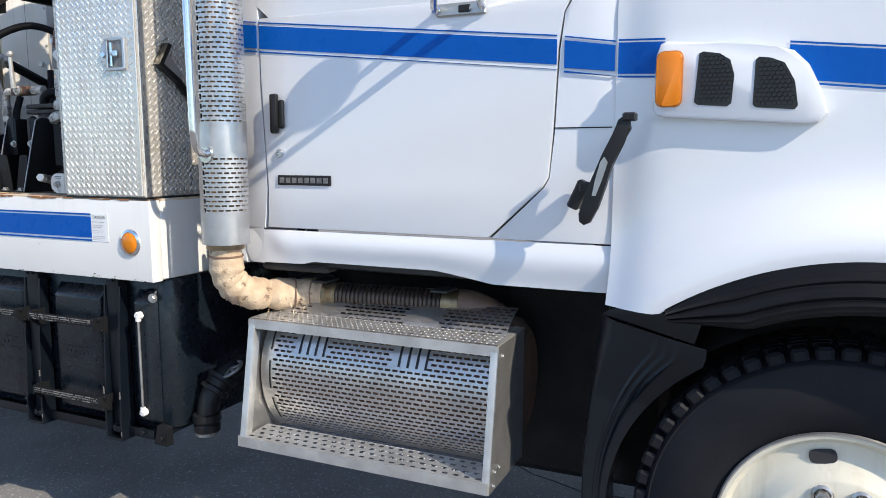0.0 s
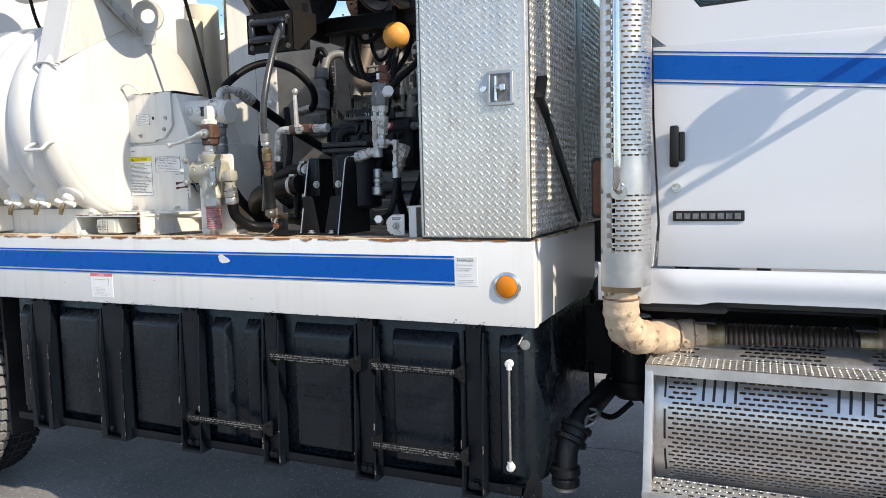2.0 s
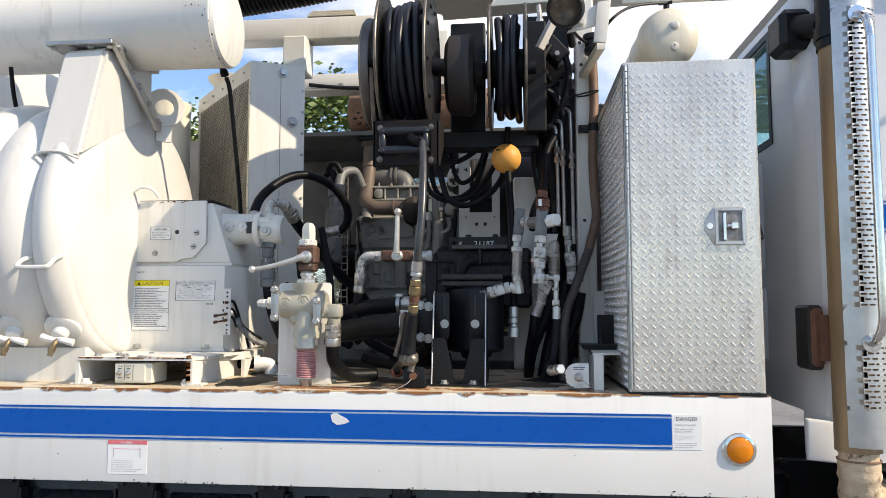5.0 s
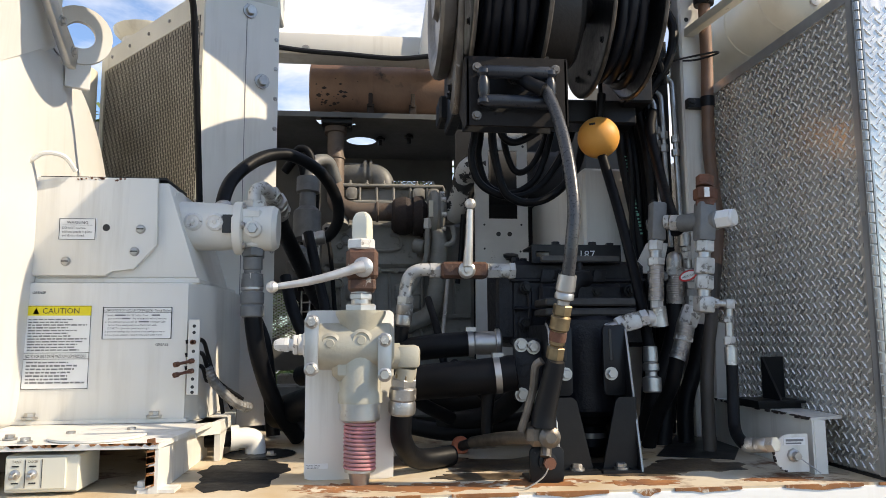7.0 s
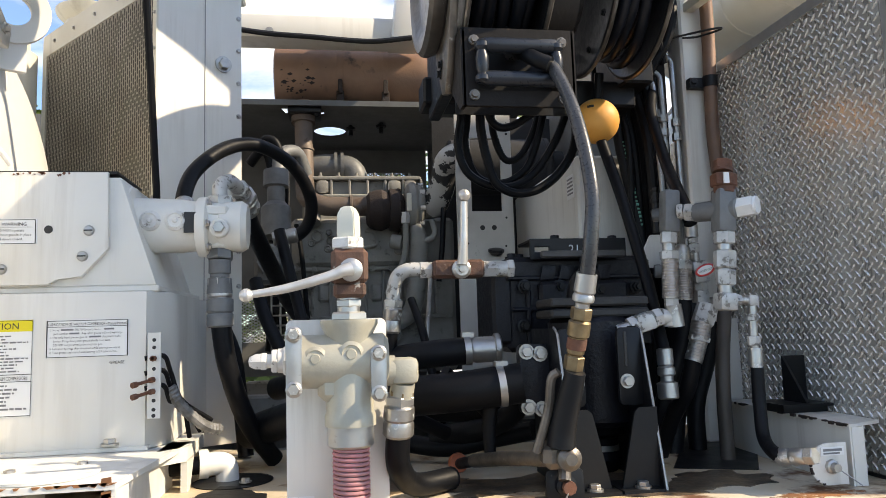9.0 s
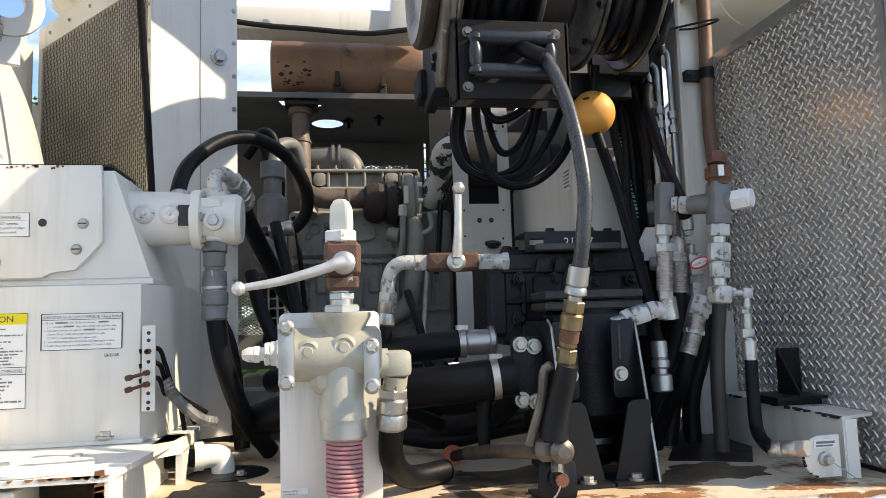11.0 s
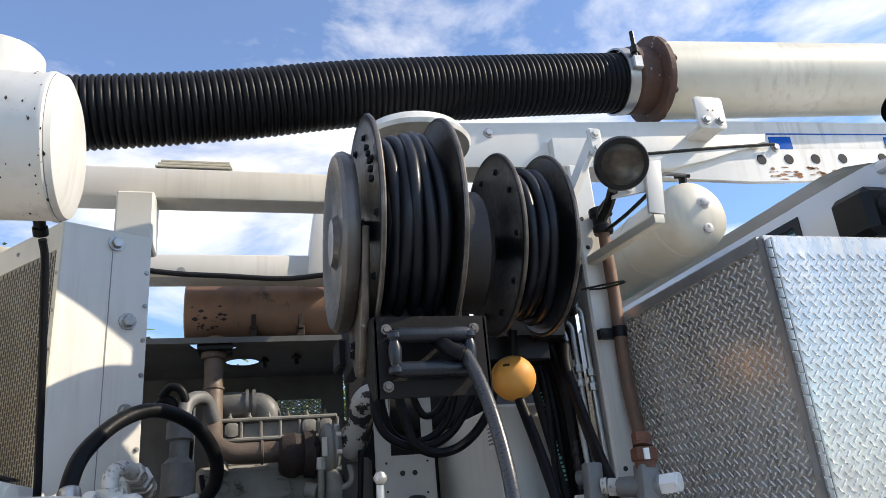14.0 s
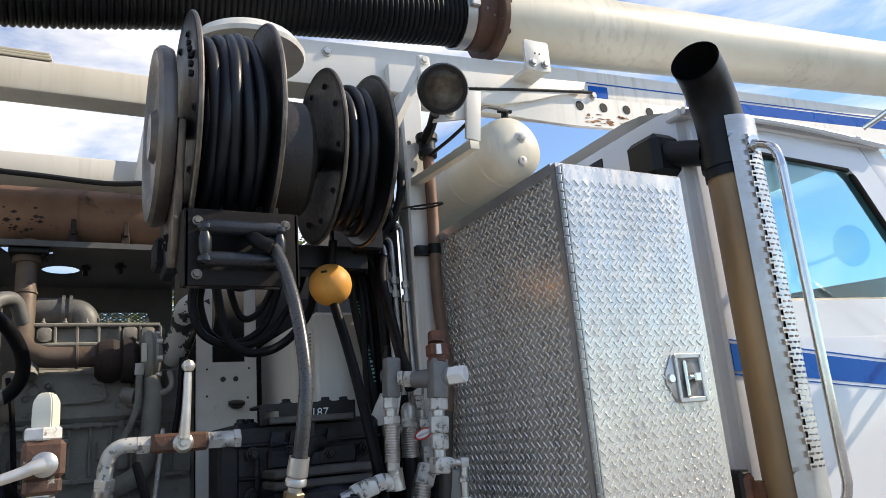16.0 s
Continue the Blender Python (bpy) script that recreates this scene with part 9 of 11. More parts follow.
for k in range(36):
    s = rnd.random()
    x, y = lerp(-0.380, -0.408, s), lerp(0.561, 0.085, s)
    w = rnd.uniform(0.004, 0.016)
    box(bm, x - 0.0012 - 0.30 * w, x + 0.0025, y, y + w, 1.5595 - rnd.uniform(0.001, 0.005), 1.5606)
pieces("edge_rust", bm, DARKRUST, gb)
bm = B()
prism(bm, [(-0.420, 1.454), (-0.420, 1.529), (-0.457, 1.529)] + [(-0.457 + 0.038 * math.cos(a), 1.491 + 0.038 * math.sin(a)) for a in [radians(100 + 16 * k) for k in range(11)]], "xz", 0.081, 0.086)
gp = part("gauge_plate", bm, WHITE_OLD, gb, "rounded white plate with printed label")
sticker(gp, -0.473, -0.426, 0.081, 1.507, 1.522, [("bar", 0.1, 0.9, 0.5, 0.8, GREYINK, ""), ("bar", 0.1, 0.8, 0.15, 0.35, GREYINK, "")])
bm = B()
lathe(bm, [(0.0, 0.018), (0.008, 0.018), (0.009, 0.008), (0.013, 0.006), (0.014, 0.0)], (-0.453, 0.081, 1.487), (0, -1, 0), 8)
part("plug", bm, FITTING, gp)
bm = B()
tube(bm, [(-0.453, 0.066, 1.487), (-0.435, 0.061, 1.473), (-0.412, 0.056, 1.455)], 0.0012, 5)
part("wire", bm, STEEL, gp)
bm = B()
rnd = random.Random(33)
for k in range(11):
    a = radians(95 + 165 * rnd.random())
    x, z = -0.457 + 0.0372 * math.cos(a), 1.491 + 0.0372 * math.sin(a)
    w = rnd.uniform(0.0008, 0.0024)
    box(bm, x - w, x + w, 0.0804, 0.0840, z - w, z + w)
pieces("edge_chip", bm, DARKRUST, gp)
bm = B()
box(bm, -0.362, -0.308, 0.339, 0.345, 1.579, 1.677)
prism(bm, [(0.264, 1.579), (0.339, 1.579), (0.339, 1.677)], "yz", -0.364, -0.358)
box(bm, -0.425, -0.308, 0.254, 0.369, 1.573, 1.579)
box(bm, -0.415, -0.312, 0.269, 0.359, 1.560, 1.573)
part("black_gusset", bm, BLACKM, gb)
# thin black sheet laid just above the deck plate
bm = B()
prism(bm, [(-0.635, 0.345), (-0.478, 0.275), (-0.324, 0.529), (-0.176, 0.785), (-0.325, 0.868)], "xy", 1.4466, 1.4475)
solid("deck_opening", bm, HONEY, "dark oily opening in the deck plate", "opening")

# ---- reservoir and punched panel behind the pump ----
res = thing("oil_reservoir", (-0.58, 1.0, 1.45), "white steel oil reservoir behind the pump", "tank")
bm = B()
box(bm, -0.653, -0.475, 0.80, 1.50, 1.446, 2.248, bev=0.008)
part("tank", bm, WHITE_OLD, res)
bm = B()
box(bm, -0.6545, -0.653, 0.83, 0.89, 2.13, 2.20)
part("label", bm, PAPER, res)
bm = B()
for k in range(5):
    box(bm, -0.6555, -0.654, 0.836, 0.884, 2.142 + 0.011 * k, 2.147 + 0.011 * k)
part("print", bm, GREYINK, res)
pp = thing("punched_panel", (-0.88, 1.22, 1.5), "dirty white steel panel with square cut-out and holes", "panel")
bm = B()
wall_with_hole(bm, [(-0.919, 1.55), (-0.919, 2.56), (-0.719, 2.56), (-0.719, 1.55)], [(-0.867, 2.163), (-0.867, 2.425), (-0.757, 2.425), (-0.757, 2.163)], 1.28, 1.295)
part("panel", bm, DIRTYW, pp)
for x, z, r in ((-0.832, 2.105, 0.009), (-0.790, 2.105, 0.009), (-0.885, 2.14, 0.004), (-0.745, 2.14, 0.004), (-0.895, 2.44, 0.005), (-0.735, 2.44, 0.005), (-0.885, 2.05, 0.004), (-0.75, 2.04, 0.004)):
    bm = B()
    lathe(bm, [(0, 0.001), (r, 0.001)], (x, 1.28, z), (0, -1, 0), 10)
    part("hole", bm, INK, pp, smooth=0)
bm = B()
lathe(bm, [(0.018, 0.0), (0.022, 0.006), (0.028, 0.010), (0.028, 0.02), (0.012, 0.024), (0.0, 0.024)], (-0.79, 1.27, 2.008), (0, -0.3, 1), 10)
part("knob", bm, BLACKP, pp)

# ---- diesel engine ----
eng = thing("diesel_engine", (-1.18, 1.8, 1.45), "grey dusty diesel engine with rusty exhaust and turbocharger", "engine")


def eblock(name, dims, parent=None, bev=0.006, material=None, label=""):
    bm = B()
    box(bm, *dims, bev=bev)
    return part(name, bm, material or ENGINE, parent or eng, label)


blk = eblock("block", (-1.50, -0.88, 1.58, 2.02, 1.60, 2.19), None, 0.015, None, "cast engine block")
eblock("oil_pan", (-1.47, -0.92, 1.62, 1.98, 1.46, 1.605), None, 0.03)
eblock("side_cover", (-1.485, -1.00, 1.555, 1.585, 2.005, 2.180), blk, 0.014)
eblock("pan_rail", (-1.495, -0.90, 1.550, 1.60, 1.985, 2.000), blk, 0.004)
eblock("pan_rail", (-1.495, -0.90, 1.552, 1.60, 1.800, 1.818), blk, 0.004)
eblock("pan_rail", (-1.495, -0.90, 1.552, 1.60, 1.655, 1.685), blk, 0.004)
for k in range(9):
    x = -1.495 + 0.066 * k
    eblock("casting_rib", (x, x + 0.010, 1.556, 1.60, 1.818, 1.985), blk, 0.003)
for x, z in ((-1.47, 1.83), (-1.405, 1.87), (-1.34, 1.83), (-1.21, 1.87), (-1.145, 1.83), (-1.08, 1.87)):
    eblock("casting_pad", (x, x + 0.048, 1.566, 1.60, z, z + 0.07), blk, 0.010)
for x, z, r in ((-1.404, 2.117, 0.024), (-1.356, 2.100, 0.016), (-1.361, 2.131, 0.012), (-1.367, 2.069, 0.014), (-1.426, 2.090, 0.013), (-1.465, 2.15, 0.010), (-1.10, 2.06, 0.020), (-1.05, 2.13, 0.014), (-1.43, 1.94, 0.022), (-1.30, 1.945, 0.018), (-1.12, 1.74, 0.026), (-1.35, 1.74, 0.028)):
    bm = B()
    lathe(bm, [(r, -0.02), (r, 0.006), (r * 0.75, 0.009), (r * 0.6, 0.003), (0, 0.003)], (x, 1.553, z), (0, -1, 0), 18)
    part("core_plug", bm, ENGINE, blk)
for x in (-1.485, -1.415, -1.345, -1.27, -1.20, -1.13, -1.06, -0.99, -0.92):
    for z in (1.9925, 1.809):
        bm = B()
        bolt(bm, (x, 1.551, z), (0, -1, 0), 0.0085)
        part("bolt", bm, ENGINE, blk)
bm = B()
tube(bm, [(-1.225, 1.545, 2.135), (-1.195, 1.54, 2.13), (-1.185, 1.54, 2.10), (-1.20, 1.54, 2.075), (-1.33, 1.545, 2.068), (-1.367, 1.55, 2.068)], 0.006, 8)
part("small_pipe", bm, ENGINE, blk)
head = eblock("cylinder_head", (-1.46, -0.92, 1.62, 1.96, 2.185, 2.27), None, 0.01)
cover = eblock("valve_cover", (-1.43, -0.98, 1.64, 1.92, 2.265, 2.36), None, 0.02)
for z in (2.275, 2.345):
    eblock("cover_rail", (-1.425, -1.0, 1.615, 1.65, z, z + 0.014), cover, 0.004)
for k in range(7):
    x = -1.425 + 0.070 * k
    eblock("cover_rib", (x, x + 0.011, 1.617, 1.65, 2.285, 2.348), cover, 0.003)
for x, w in ((-1.405, 0.045), (-1.13, 0.05), (-1.065, 0.045)):
    bm = B()
    prism(bm, rounded(x, x + w, 2.292, 2.342, 0.012), "xz", 1.612, 1.645, bev=0.004)
    part("port_cover", bm, ENGINE, cover)
for x in (-1.39, -1.32, -1.25, -1.18, -1.11, -1.04):
    bm = B()
    lathe(bm, [(0.009, 0.0), (0.009, 0.012), (0.005, 0.014), (0.005, 0.024), (0.0, 0.024)], (x, 1.66, 2.358), (0, 0, 1), 10)
    part("cover_stud", bm, ENGINE, cover)
bm = B()
cyl(bm, (-1.43, 1.76, 2.425), (-1.325, 1.75, 2.425), 0.052, seg=24, bev=0.004)
for x in (-1.335, -1.31):
    lathe(bm, [(0.052, 0.0), (0.062, 0.0), (0.062, 0.012), (0.052, 0.012)], (x, 1.75, 2.425), (1, 0, 0), 24)
tube(bm, [(-1.32, 1.75, 2.425), (-1.28, 1.745, 2.42), (-1.255, 1.74, 2.39), (-1.25, 1.74, 2.345)], 0.050, 20)
# darker grey than ENGINE: the canopy's shade is put into the colour
part("intake_elbow", bm, GREYF, eng, "grey cast intake elbow")
bm = B()
tube(bm, [(-1.456, 1.735, 2.640), (-1.453, 1.70, 2.46), (-1.449, 1.62, 2.33), (-1.44, 1.555, 2.265), (-1.39, 1.515, 2.228), (-1.32, 1.51, 2.222), (-1.20, 1.505, 2.222)], 0.036, 18)
expipe = part("exhaust_pipe", bm, SOOT, eng, "brown-grey heat-stained exhaust pipe")
for c, d, r, n in (((-1.453, 1.704, 2.475), (0, 0.15, 1), 0.040, 0.012), ((-1.456, 1.73, 2.595), (0, 0.15, 1), 0.048, 0.030), ((-1.285, 1.509, 2.222), (1, 0, 0), 0.042, 0.010)):
    bm = B()
    lathe(bm, [(0.034, 0), (r, 0.003), (r, n), (0.034, n + 0.003)], c, d, 20)
    part("pipe_collar", bm, SOOT, expipe)
bm = B()
lathe(bm, [(0.0, 0), (0.052, 0.0), (0.066, 0.010), (0.074, 0.030), (0.078, 0.055), (0.070, 0.072), (0.066, 0.082), (0.078, 0.086), (0.080, 0.105), (0.080, 0.120), (0.066, 0.126), (0.050, 0.140), (0.0, 0.14)], (-1.222, 1.500, 2.205), (1, 0, 0), 30)
turb = part("turbine_housing", bm, DARKRUST, eng, "dark rusted turbine housing")
for k in range(9):
    a = k * 0.698
    bm = B()
    bolt(bm, (-1.105, 1.50 + 0.076 * math.cos(a), 2.205 + 0.076 * math.sin(a)), (1, 0, 0), 0.008)
    part("bolt", bm, DARKRUST, turb)
bm = B()
lathe(bm, [(0.03, 0), (0.060, 0.0), (0.086, 0.012), (0.092, 0.022), (0.092, 0.034), (0.086, 0.040), (0.080, 0.046), (0.083, 0.056), (0.072, 0.068), (0.046, 0.075), (0.044, 0.11), (0.0, 0.11)], (-1.080, 1.49, 2.215), (1, 0, 0), 36)
tube(bm, [(-1.045, 1.47, 2.14), (-1.04, 1.455, 2.115), (-1.035, 1.45, 2.08)], 0.030, 14)
comp = part("turbo_compressor", bm, ENGINE, eng, "grey compressor housing")
for k in range(8):
    a = k * 0.785 + 0.2
    bm = B()
    cyl(bm, (-1.030, 1.49 + 0.080 * math.cos(a), 2.215 + 0.080 * math.sin(a)), (-1.012, 1.49 + 0.080 * math.cos(a), 2.215 + 0.080 * math.sin(a)), 0.009, seg=10)
    part("clamp_bolt", bm, FIT_WHITE, comp)
bm = B()
box(bm, -1.082, -1.064, 1.393, 1.398, 2.185, 2.25, bev=0.002)
part("data_plate", bm, CREAM, comp)
bm = B()
tube(bm, [(-0.985, 1.49, 2.215), (-0.960, 1.46, 2.24), (-0.945, 1.42, 2.29), (-0.94, 1.37, 2.345), (-0.92, 1.33, 2.37), (-0.87, 1.32, 2.375)], 0.046, 20, rfun=lambda i, n: 0.052 - 0.010 * i / n)
part("intake_pipe", bm, FLAKE, eng, "dark intake pipe with flaking pale paint")
bm = B()
tube(bm, [(-1.035, 1.45, 2.10), (-1.04, 1.45, 2.0), (-1.048, 1.455, 1.91), (-1.07, 1.50, 1.82), (-1.16, 1.53, 1.77)], 0.033, 16)
part("coolant_pipe", bm, ENGINE, eng, "grey coolant pipe")
for pts, r, m in (([(-1.084, 1.43, 2.175), (-1.085, 1.43, 2.09), (-1.09, 1.44, 2.03), (-1.12, 1.45, 1.95), (-1.155, 1.48, 1.89)], 0.0115, ENGINE), ([(-0.985, 1.44, 2.155), (-0.978, 1.43, 2.11), (-1.0, 1.43, 2.085), (-1.06, 1.44, 2.078)], 0.011, ENGINE), ([(-0.945, 1.42, 2.20), (-0.955, 1.42, 2.05), (-0.97, 1.42, 1.93)], 0.010, RUBBER), ([(-1.48, 1.54, 2.16), (-1.46, 1.52, 2.04), (-1.44, 1.52, 1.80)], 0.009, RUBBER)):
    bm = B()
    tube(bm, pts, r, 10)
    part("oil_line", bm, m, eng)
bm = B()
hexa(bm, (-1.084, 1.43, 2.185), (-1.085, 1.43, 2.145), 0.017)
part("oil_line_nut", bm, FIT_WHITE, eng)
bm = B()
cyl(bm, (-1.135, 1.47, 2.085), (-1.095, 1.455, 2.075), 0.027, seg=18, bev=0.003)
part("sensor", bm, ENGINE, eng)
bm = B()
cyl(bm, (-1.42, 1.53, 2.22), (-1.42, 1.50, 2.16), 0.03, seg=14)
part("sensor", bm, ENGINE, eng)
ac = thing("air_cleaner", (-0.68, 1.5, 2.25), "dark cylindrical air cleaner behind the punched panel", "air cleaner")
bm = B()
lathe(bm, [(0.0, 0.0), (0.09, 0.0), (0.105, 0.012), (0.105, 0.06), (0.110, 0.064), (0.110, 0.076), (0.105, 0.08), (0.105, 0.36), (0.110, 0.364), (0.110, 0.378), (0.09, 0.385), (0.06, 0.40), (0.06, 0.44), (0.0, 0.44)], (-0.92, 1.47, 2.36), (1, -0.05, 0), 36)
part("canister", bm, DARKIN, ac)
# added dark sheet that closes off the bay behind the canister
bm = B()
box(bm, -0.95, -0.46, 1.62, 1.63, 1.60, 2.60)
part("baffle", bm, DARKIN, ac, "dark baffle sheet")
fan = thing("radiator_fan", (-1.60, 1.6, 2.0), "dark fan behind a wire cage between radiator and engine", "fan")
bm = B()
cyl(bm, (-1.60, 1.72, 1.98), (-1.52, 1.72, 1.98), 0.07, seg=24)
part("hub", bm, BLACKP, fan)
for k in range(7):
    a = 2 * math.pi * k / 7
    u = Vector((0, math.cos(a), math.sin(a)))
    w = Vector((0.5, -math.sin(a) * 0.8, math.cos(a) * 0.8))
    c = Vector((-1.57, 1.72, 1.98))
    bm = B()
    va, vb = [[bm.verts.new(p + Vector((o, 0, 0))) for p in (c + u * 0.06 - w * 0.04, c + u * 0.30 - w * 0.06, c + u * 0.30 + w * 0.06, c + u * 0.06 + w * 0.04)] for o in (0, 0.004)]
    bridge(bm, va, vb)
    bm.faces.new(va)
    bm.faces.new(vb)
    part("blade", bm, BLACKP, fan)
bm = B()
for k in range(20):
    z = 1.72 + 0.034 * k
    tube(bm, [(-1.56, 1.40, z), (-1.50, 1.39, z)], 0.0035, 5, n=1)
for x in (-1.56, -1.53, -1.50):
    tube(bm, [(x, 1.40, 1.70), (x, 1.39, 2.40)], 0.004, 5, n=1)
part("cage", bm, FITTING, fan, "flaked wire cage")
bm = B()
lathe(bm, [(0.0, 0.0), (0.05, 0), (0.05, 0.10), (0.03, 0.12), (0.03, 0.17), (0.042, 0.175), (0.042, 0.23), (0.0, 0.23)], (-1.535, 1.28, 2.08), (0, 0.1, 1), 20)
box(bm, -1.60, -1.50, 1.20, 1.30, 1.92, 2.05, bev=0.012)
hexa(bm, (-1.55, 1.20, 1.985), (-1.55, 1.17, 1.985), 0.04)
tube(bm, [(-1.53, 1.32, 2.30), (-1.52, 1.36, 2.38), (-1.47, 1.42, 2.40), (-1.44, 1.46, 2.33)], 0.024, 12)
filt = solid("filter_block", bm, GREYF, "grey hydraulic filter block with hex plug", "filter")
hose([(-1.60, 1.36, 2.40), (-1.57, 1.34, 2.43), (-1.53, 1.34, 2.40), (-1.51, 1.36, 2.25), (-1.53, 1.38, 2.10)], 0.014)
hose([(-1.63, 1.38, 2.35), (-1.59, 1.36, 2.39), (-1.56, 1.36, 2.36), (-1.55, 1.38, 2.2), (-1.56, 1.40, 1.9)], 0.017)
hose([(-1.30, 1.20, 1.62), (-1.20, 0.95, 1.56), (-1.05, 0.80, 1.54), (-0.90, 0.70, 1.56)], 0.03)
hose([(-1.12, 0.60, 1.50), (-1.00, 0.52, 1.53), (-0.95, 0.45, 1.58), (-0.94, 0.42, 1.64)], 0.026)
hose([(-1.25, 0.66, 1.50), (-1.10, 0.58, 1.48), (-0.98, 0.55, 1.50), (-0.90, 0.5, 1.52)], 0.022)
hose([(-1.09, 0.58, 1.66), (-1.03, 0.62, 1.60), (-0.97, 0.66, 1.54)], 0.014)
hose([(-1.12, 1.0, 1.85), (-1.10, 0.90, 1.75), (-1.08, 0.85, 1.62), (-1.06, 0.85, 1.5)], 0.012)
for y, r, pts in ((0.72, 0.0115, ((-1.003, 2.40), (-1.005, 2.32), (-1.015, 2.264), (-1.008, 2.21), (-0.983, 2.168), (-0.929, 2.141), (-0.865, 2.141), (-0.809, 2.17), (-0.766, 2.222), (-0.723, 2.295), (-0.69, 2.38))),
                  (0.745, 0.011, ((-0.98, 2.40), (-0.984, 2.32), (-0.991, 2.257), (-0.967, 2.179), (-0.92, 2.153), (-0.865, 2.16), (-0.816, 2.197), (-0.789, 2.253), (-0.771, 2.31), (-0.75, 2.39))),
                  (0.70, 0.0125, ((-0.952, 2.39), (-0.955, 2.316), (-0.953, 2.282), (-0.942, 2.219), (-0.92, 2.149), (-0.882, 2.122), (-0.842, 2.118), (-0.794, 2.131), (-0.744, 2.167), (-0.701, 2.223), (-0.682, 2.28), (-0.672, 2.37))),
                  (0.69, 0.011, ((-0.955, 2.40), (-0.939, 2.345), (-0.921, 2.306), (-0.892, 2.294), (-0.852, 2.308), (-0.803, 2.341), (-0.755, 2.38))),
                  (0.76, 0.010, ((-0.91, 2.40), (-0.905, 2.30), (-0.875, 2.225), (-0.83, 2.235), (-0.79, 2.30), (-0.76, 2.39)))):
    hose([(x, y + 0.012 * math.sin(7 * x), z) for x, z in pts], r, "black hose looping under the reels", n=6, seg=10)
bm = B()
box(bm, -1.72, -0.45, 1.30, 1.38, 1.44, 1.56, bev=0.008)
box(bm, -1.72, -0.45, 2.02, 2.10, 1.44, 1.56, bev=0.008)
box(bm, -1.40, -1.32, 1.10, 2.2, 1.50, 1.62, bev=0.008)
solid("engine_mount", bm, ENGINE, "grey steel engine bearers", "engine mount")
bm = B()
tube(bm, [(-1.06, 1.10, 1.66), (-1.06, 1.0, 1.52), (-0.92, 0.95, 1.52)], 0.006, 8)
tube(bm, [(-1.03, 1.2, 1.95), (-1.05, 1.15, 1.8), (-1.07, 1.1, 1.65)], 0.007, 8)
solid("control_rod", bm, FITTING, "thin bent steel rods by the engine", "rod")

# engine canopy: roof with a round hole, back wall with mesh strips
can = thing("engine_canopy", (-1.1, 2.0, 2.65), "dark sheet-steel canopy over the engine with mesh vents", "canopy")
bm = B()
outlines = [[(-2.05, 1.652), (-0.55, 1.652), (-0.55, 2.40), (-2.05, 2.40)],
            [(-1.349 + 0.072 * math.cos(k * math.pi / 12), 2.06 + 0.082 * math.sin(k * math.pi / 12)) for k in range(24)],
            [(-1.552, 1.70), (-1.505, 1.69), (-1.500, 1.79), (-1.530, 1.80)], [(-1.395, 1.77), (-1.375, 1.76), (-1.37, 1.80), (-1.39, 1.81)]]
for zz in (2.656, 2.663):
    rim = []
    for loop in outlines:
        vs = [bm.verts.new((x, y, zz)) for x, y in loop]
        rim += [bm.edges.new((vs[k], vs[(k + 1) % len(vs)])) for k in range(len(vs))]
    bmesh.ops.triangle_fill(bm, edges=rim, use_beauty=True)
box(bm, -2.05, -0.55, 1.643, 1.651, 2.648, 2.670)
part("roof", bm, GREYP, can)
for x0, x1, y0, y1, z0, z1 in ((-3.2, -2.0, 2.39, 2.40, 1.45, 2.82), (-2.0, -0.10, 2.39, 2.40, 1.95, 2.43), (-2.0, -1.42, 2.39, 2.40, 2.43, 2.66), (-0.98, -0.87, 2.39, 2.40, 2.43, 2.66), (-0.86, -0.10, 2.39, 2.40, 2.43, 2.66), (-1.42, -0.98, 2.39, 2.40, 2.54, 2.66), (-2.0, -0.10, 2.39, 2.40, 1.56, 1.72), (-0.462, -0.45, 1.35, 2.39, 1.45, 2.66), (-0.47, -0.20, 1.34, 1.35, 1.45, 2.70)):
    bm = B()
    box(bm, x0, x1, y0, y1, z0, z1)
    part("wall_panel", bm, GREYP, can)
bm = B()
for x0, x1, z0, z1 in ((-1.42, -0.98, 2.43, 2.54), (-2.0, -0.10, 1.72, 1.95)):
    k = x0 - (z1 - z0)
    while k < x1:
        for s in (1, -1):
            za, zb = (z0, z1) if s > 0 else (z1, z0)
            xa, xb = k, k + (z1 - z0) * 1.7
            if xa < x0:
                za = za + (zb - za) * (x0 - xa) / (xb - xa)
                xa = x0
            if xb > x1:
                zb = za + (zb - za) * (x1 - xa) / (xb - xa)
                xb = x1
            if xb > xa + 0.002:
                tube(bm, [(xa, 2.395, za), (xb, 2.395, zb)], 0.003, 4, n=1)
        k += 0.026
tagged(part("expanded_mesh", bm, STEEL, can, "expanded-metal vent mesh"), kind="stuff")
bm = B()
prism(bm, [(-1.515, 1.665), (-1.385, 1.665), (-1.385, 1.80), (-1.46, 1.83), (-1.515, 1.80)], "xy", 2.628, 2.652, bev=0.004)
bolt(bm, (-1.40, 1.69, 2.628), (0, 0, -1), 0.010)
part("pipe_flange", bm, BLACKM, can, "black flange above the exhaust pipe")
for x, y in ((-1.26, 1.95), (-1.13, 1.90), (-0.80, 1.9)):
    bm = B()
    cyl(bm, (x, y, 2.655), (x, y, 2.61), 0.010, seg=8)
    cyl(bm, (x, y, 2.645), (x, y, 2.635), 0.022, seg=10)
    part("stud", bm, BLACKM, can)
muf = thing("engine_muffler", (-1.2, 1.75, 2.77), "rust-brown cylindrical muffler lying on the engine canopy", "muffler")
bm = B()
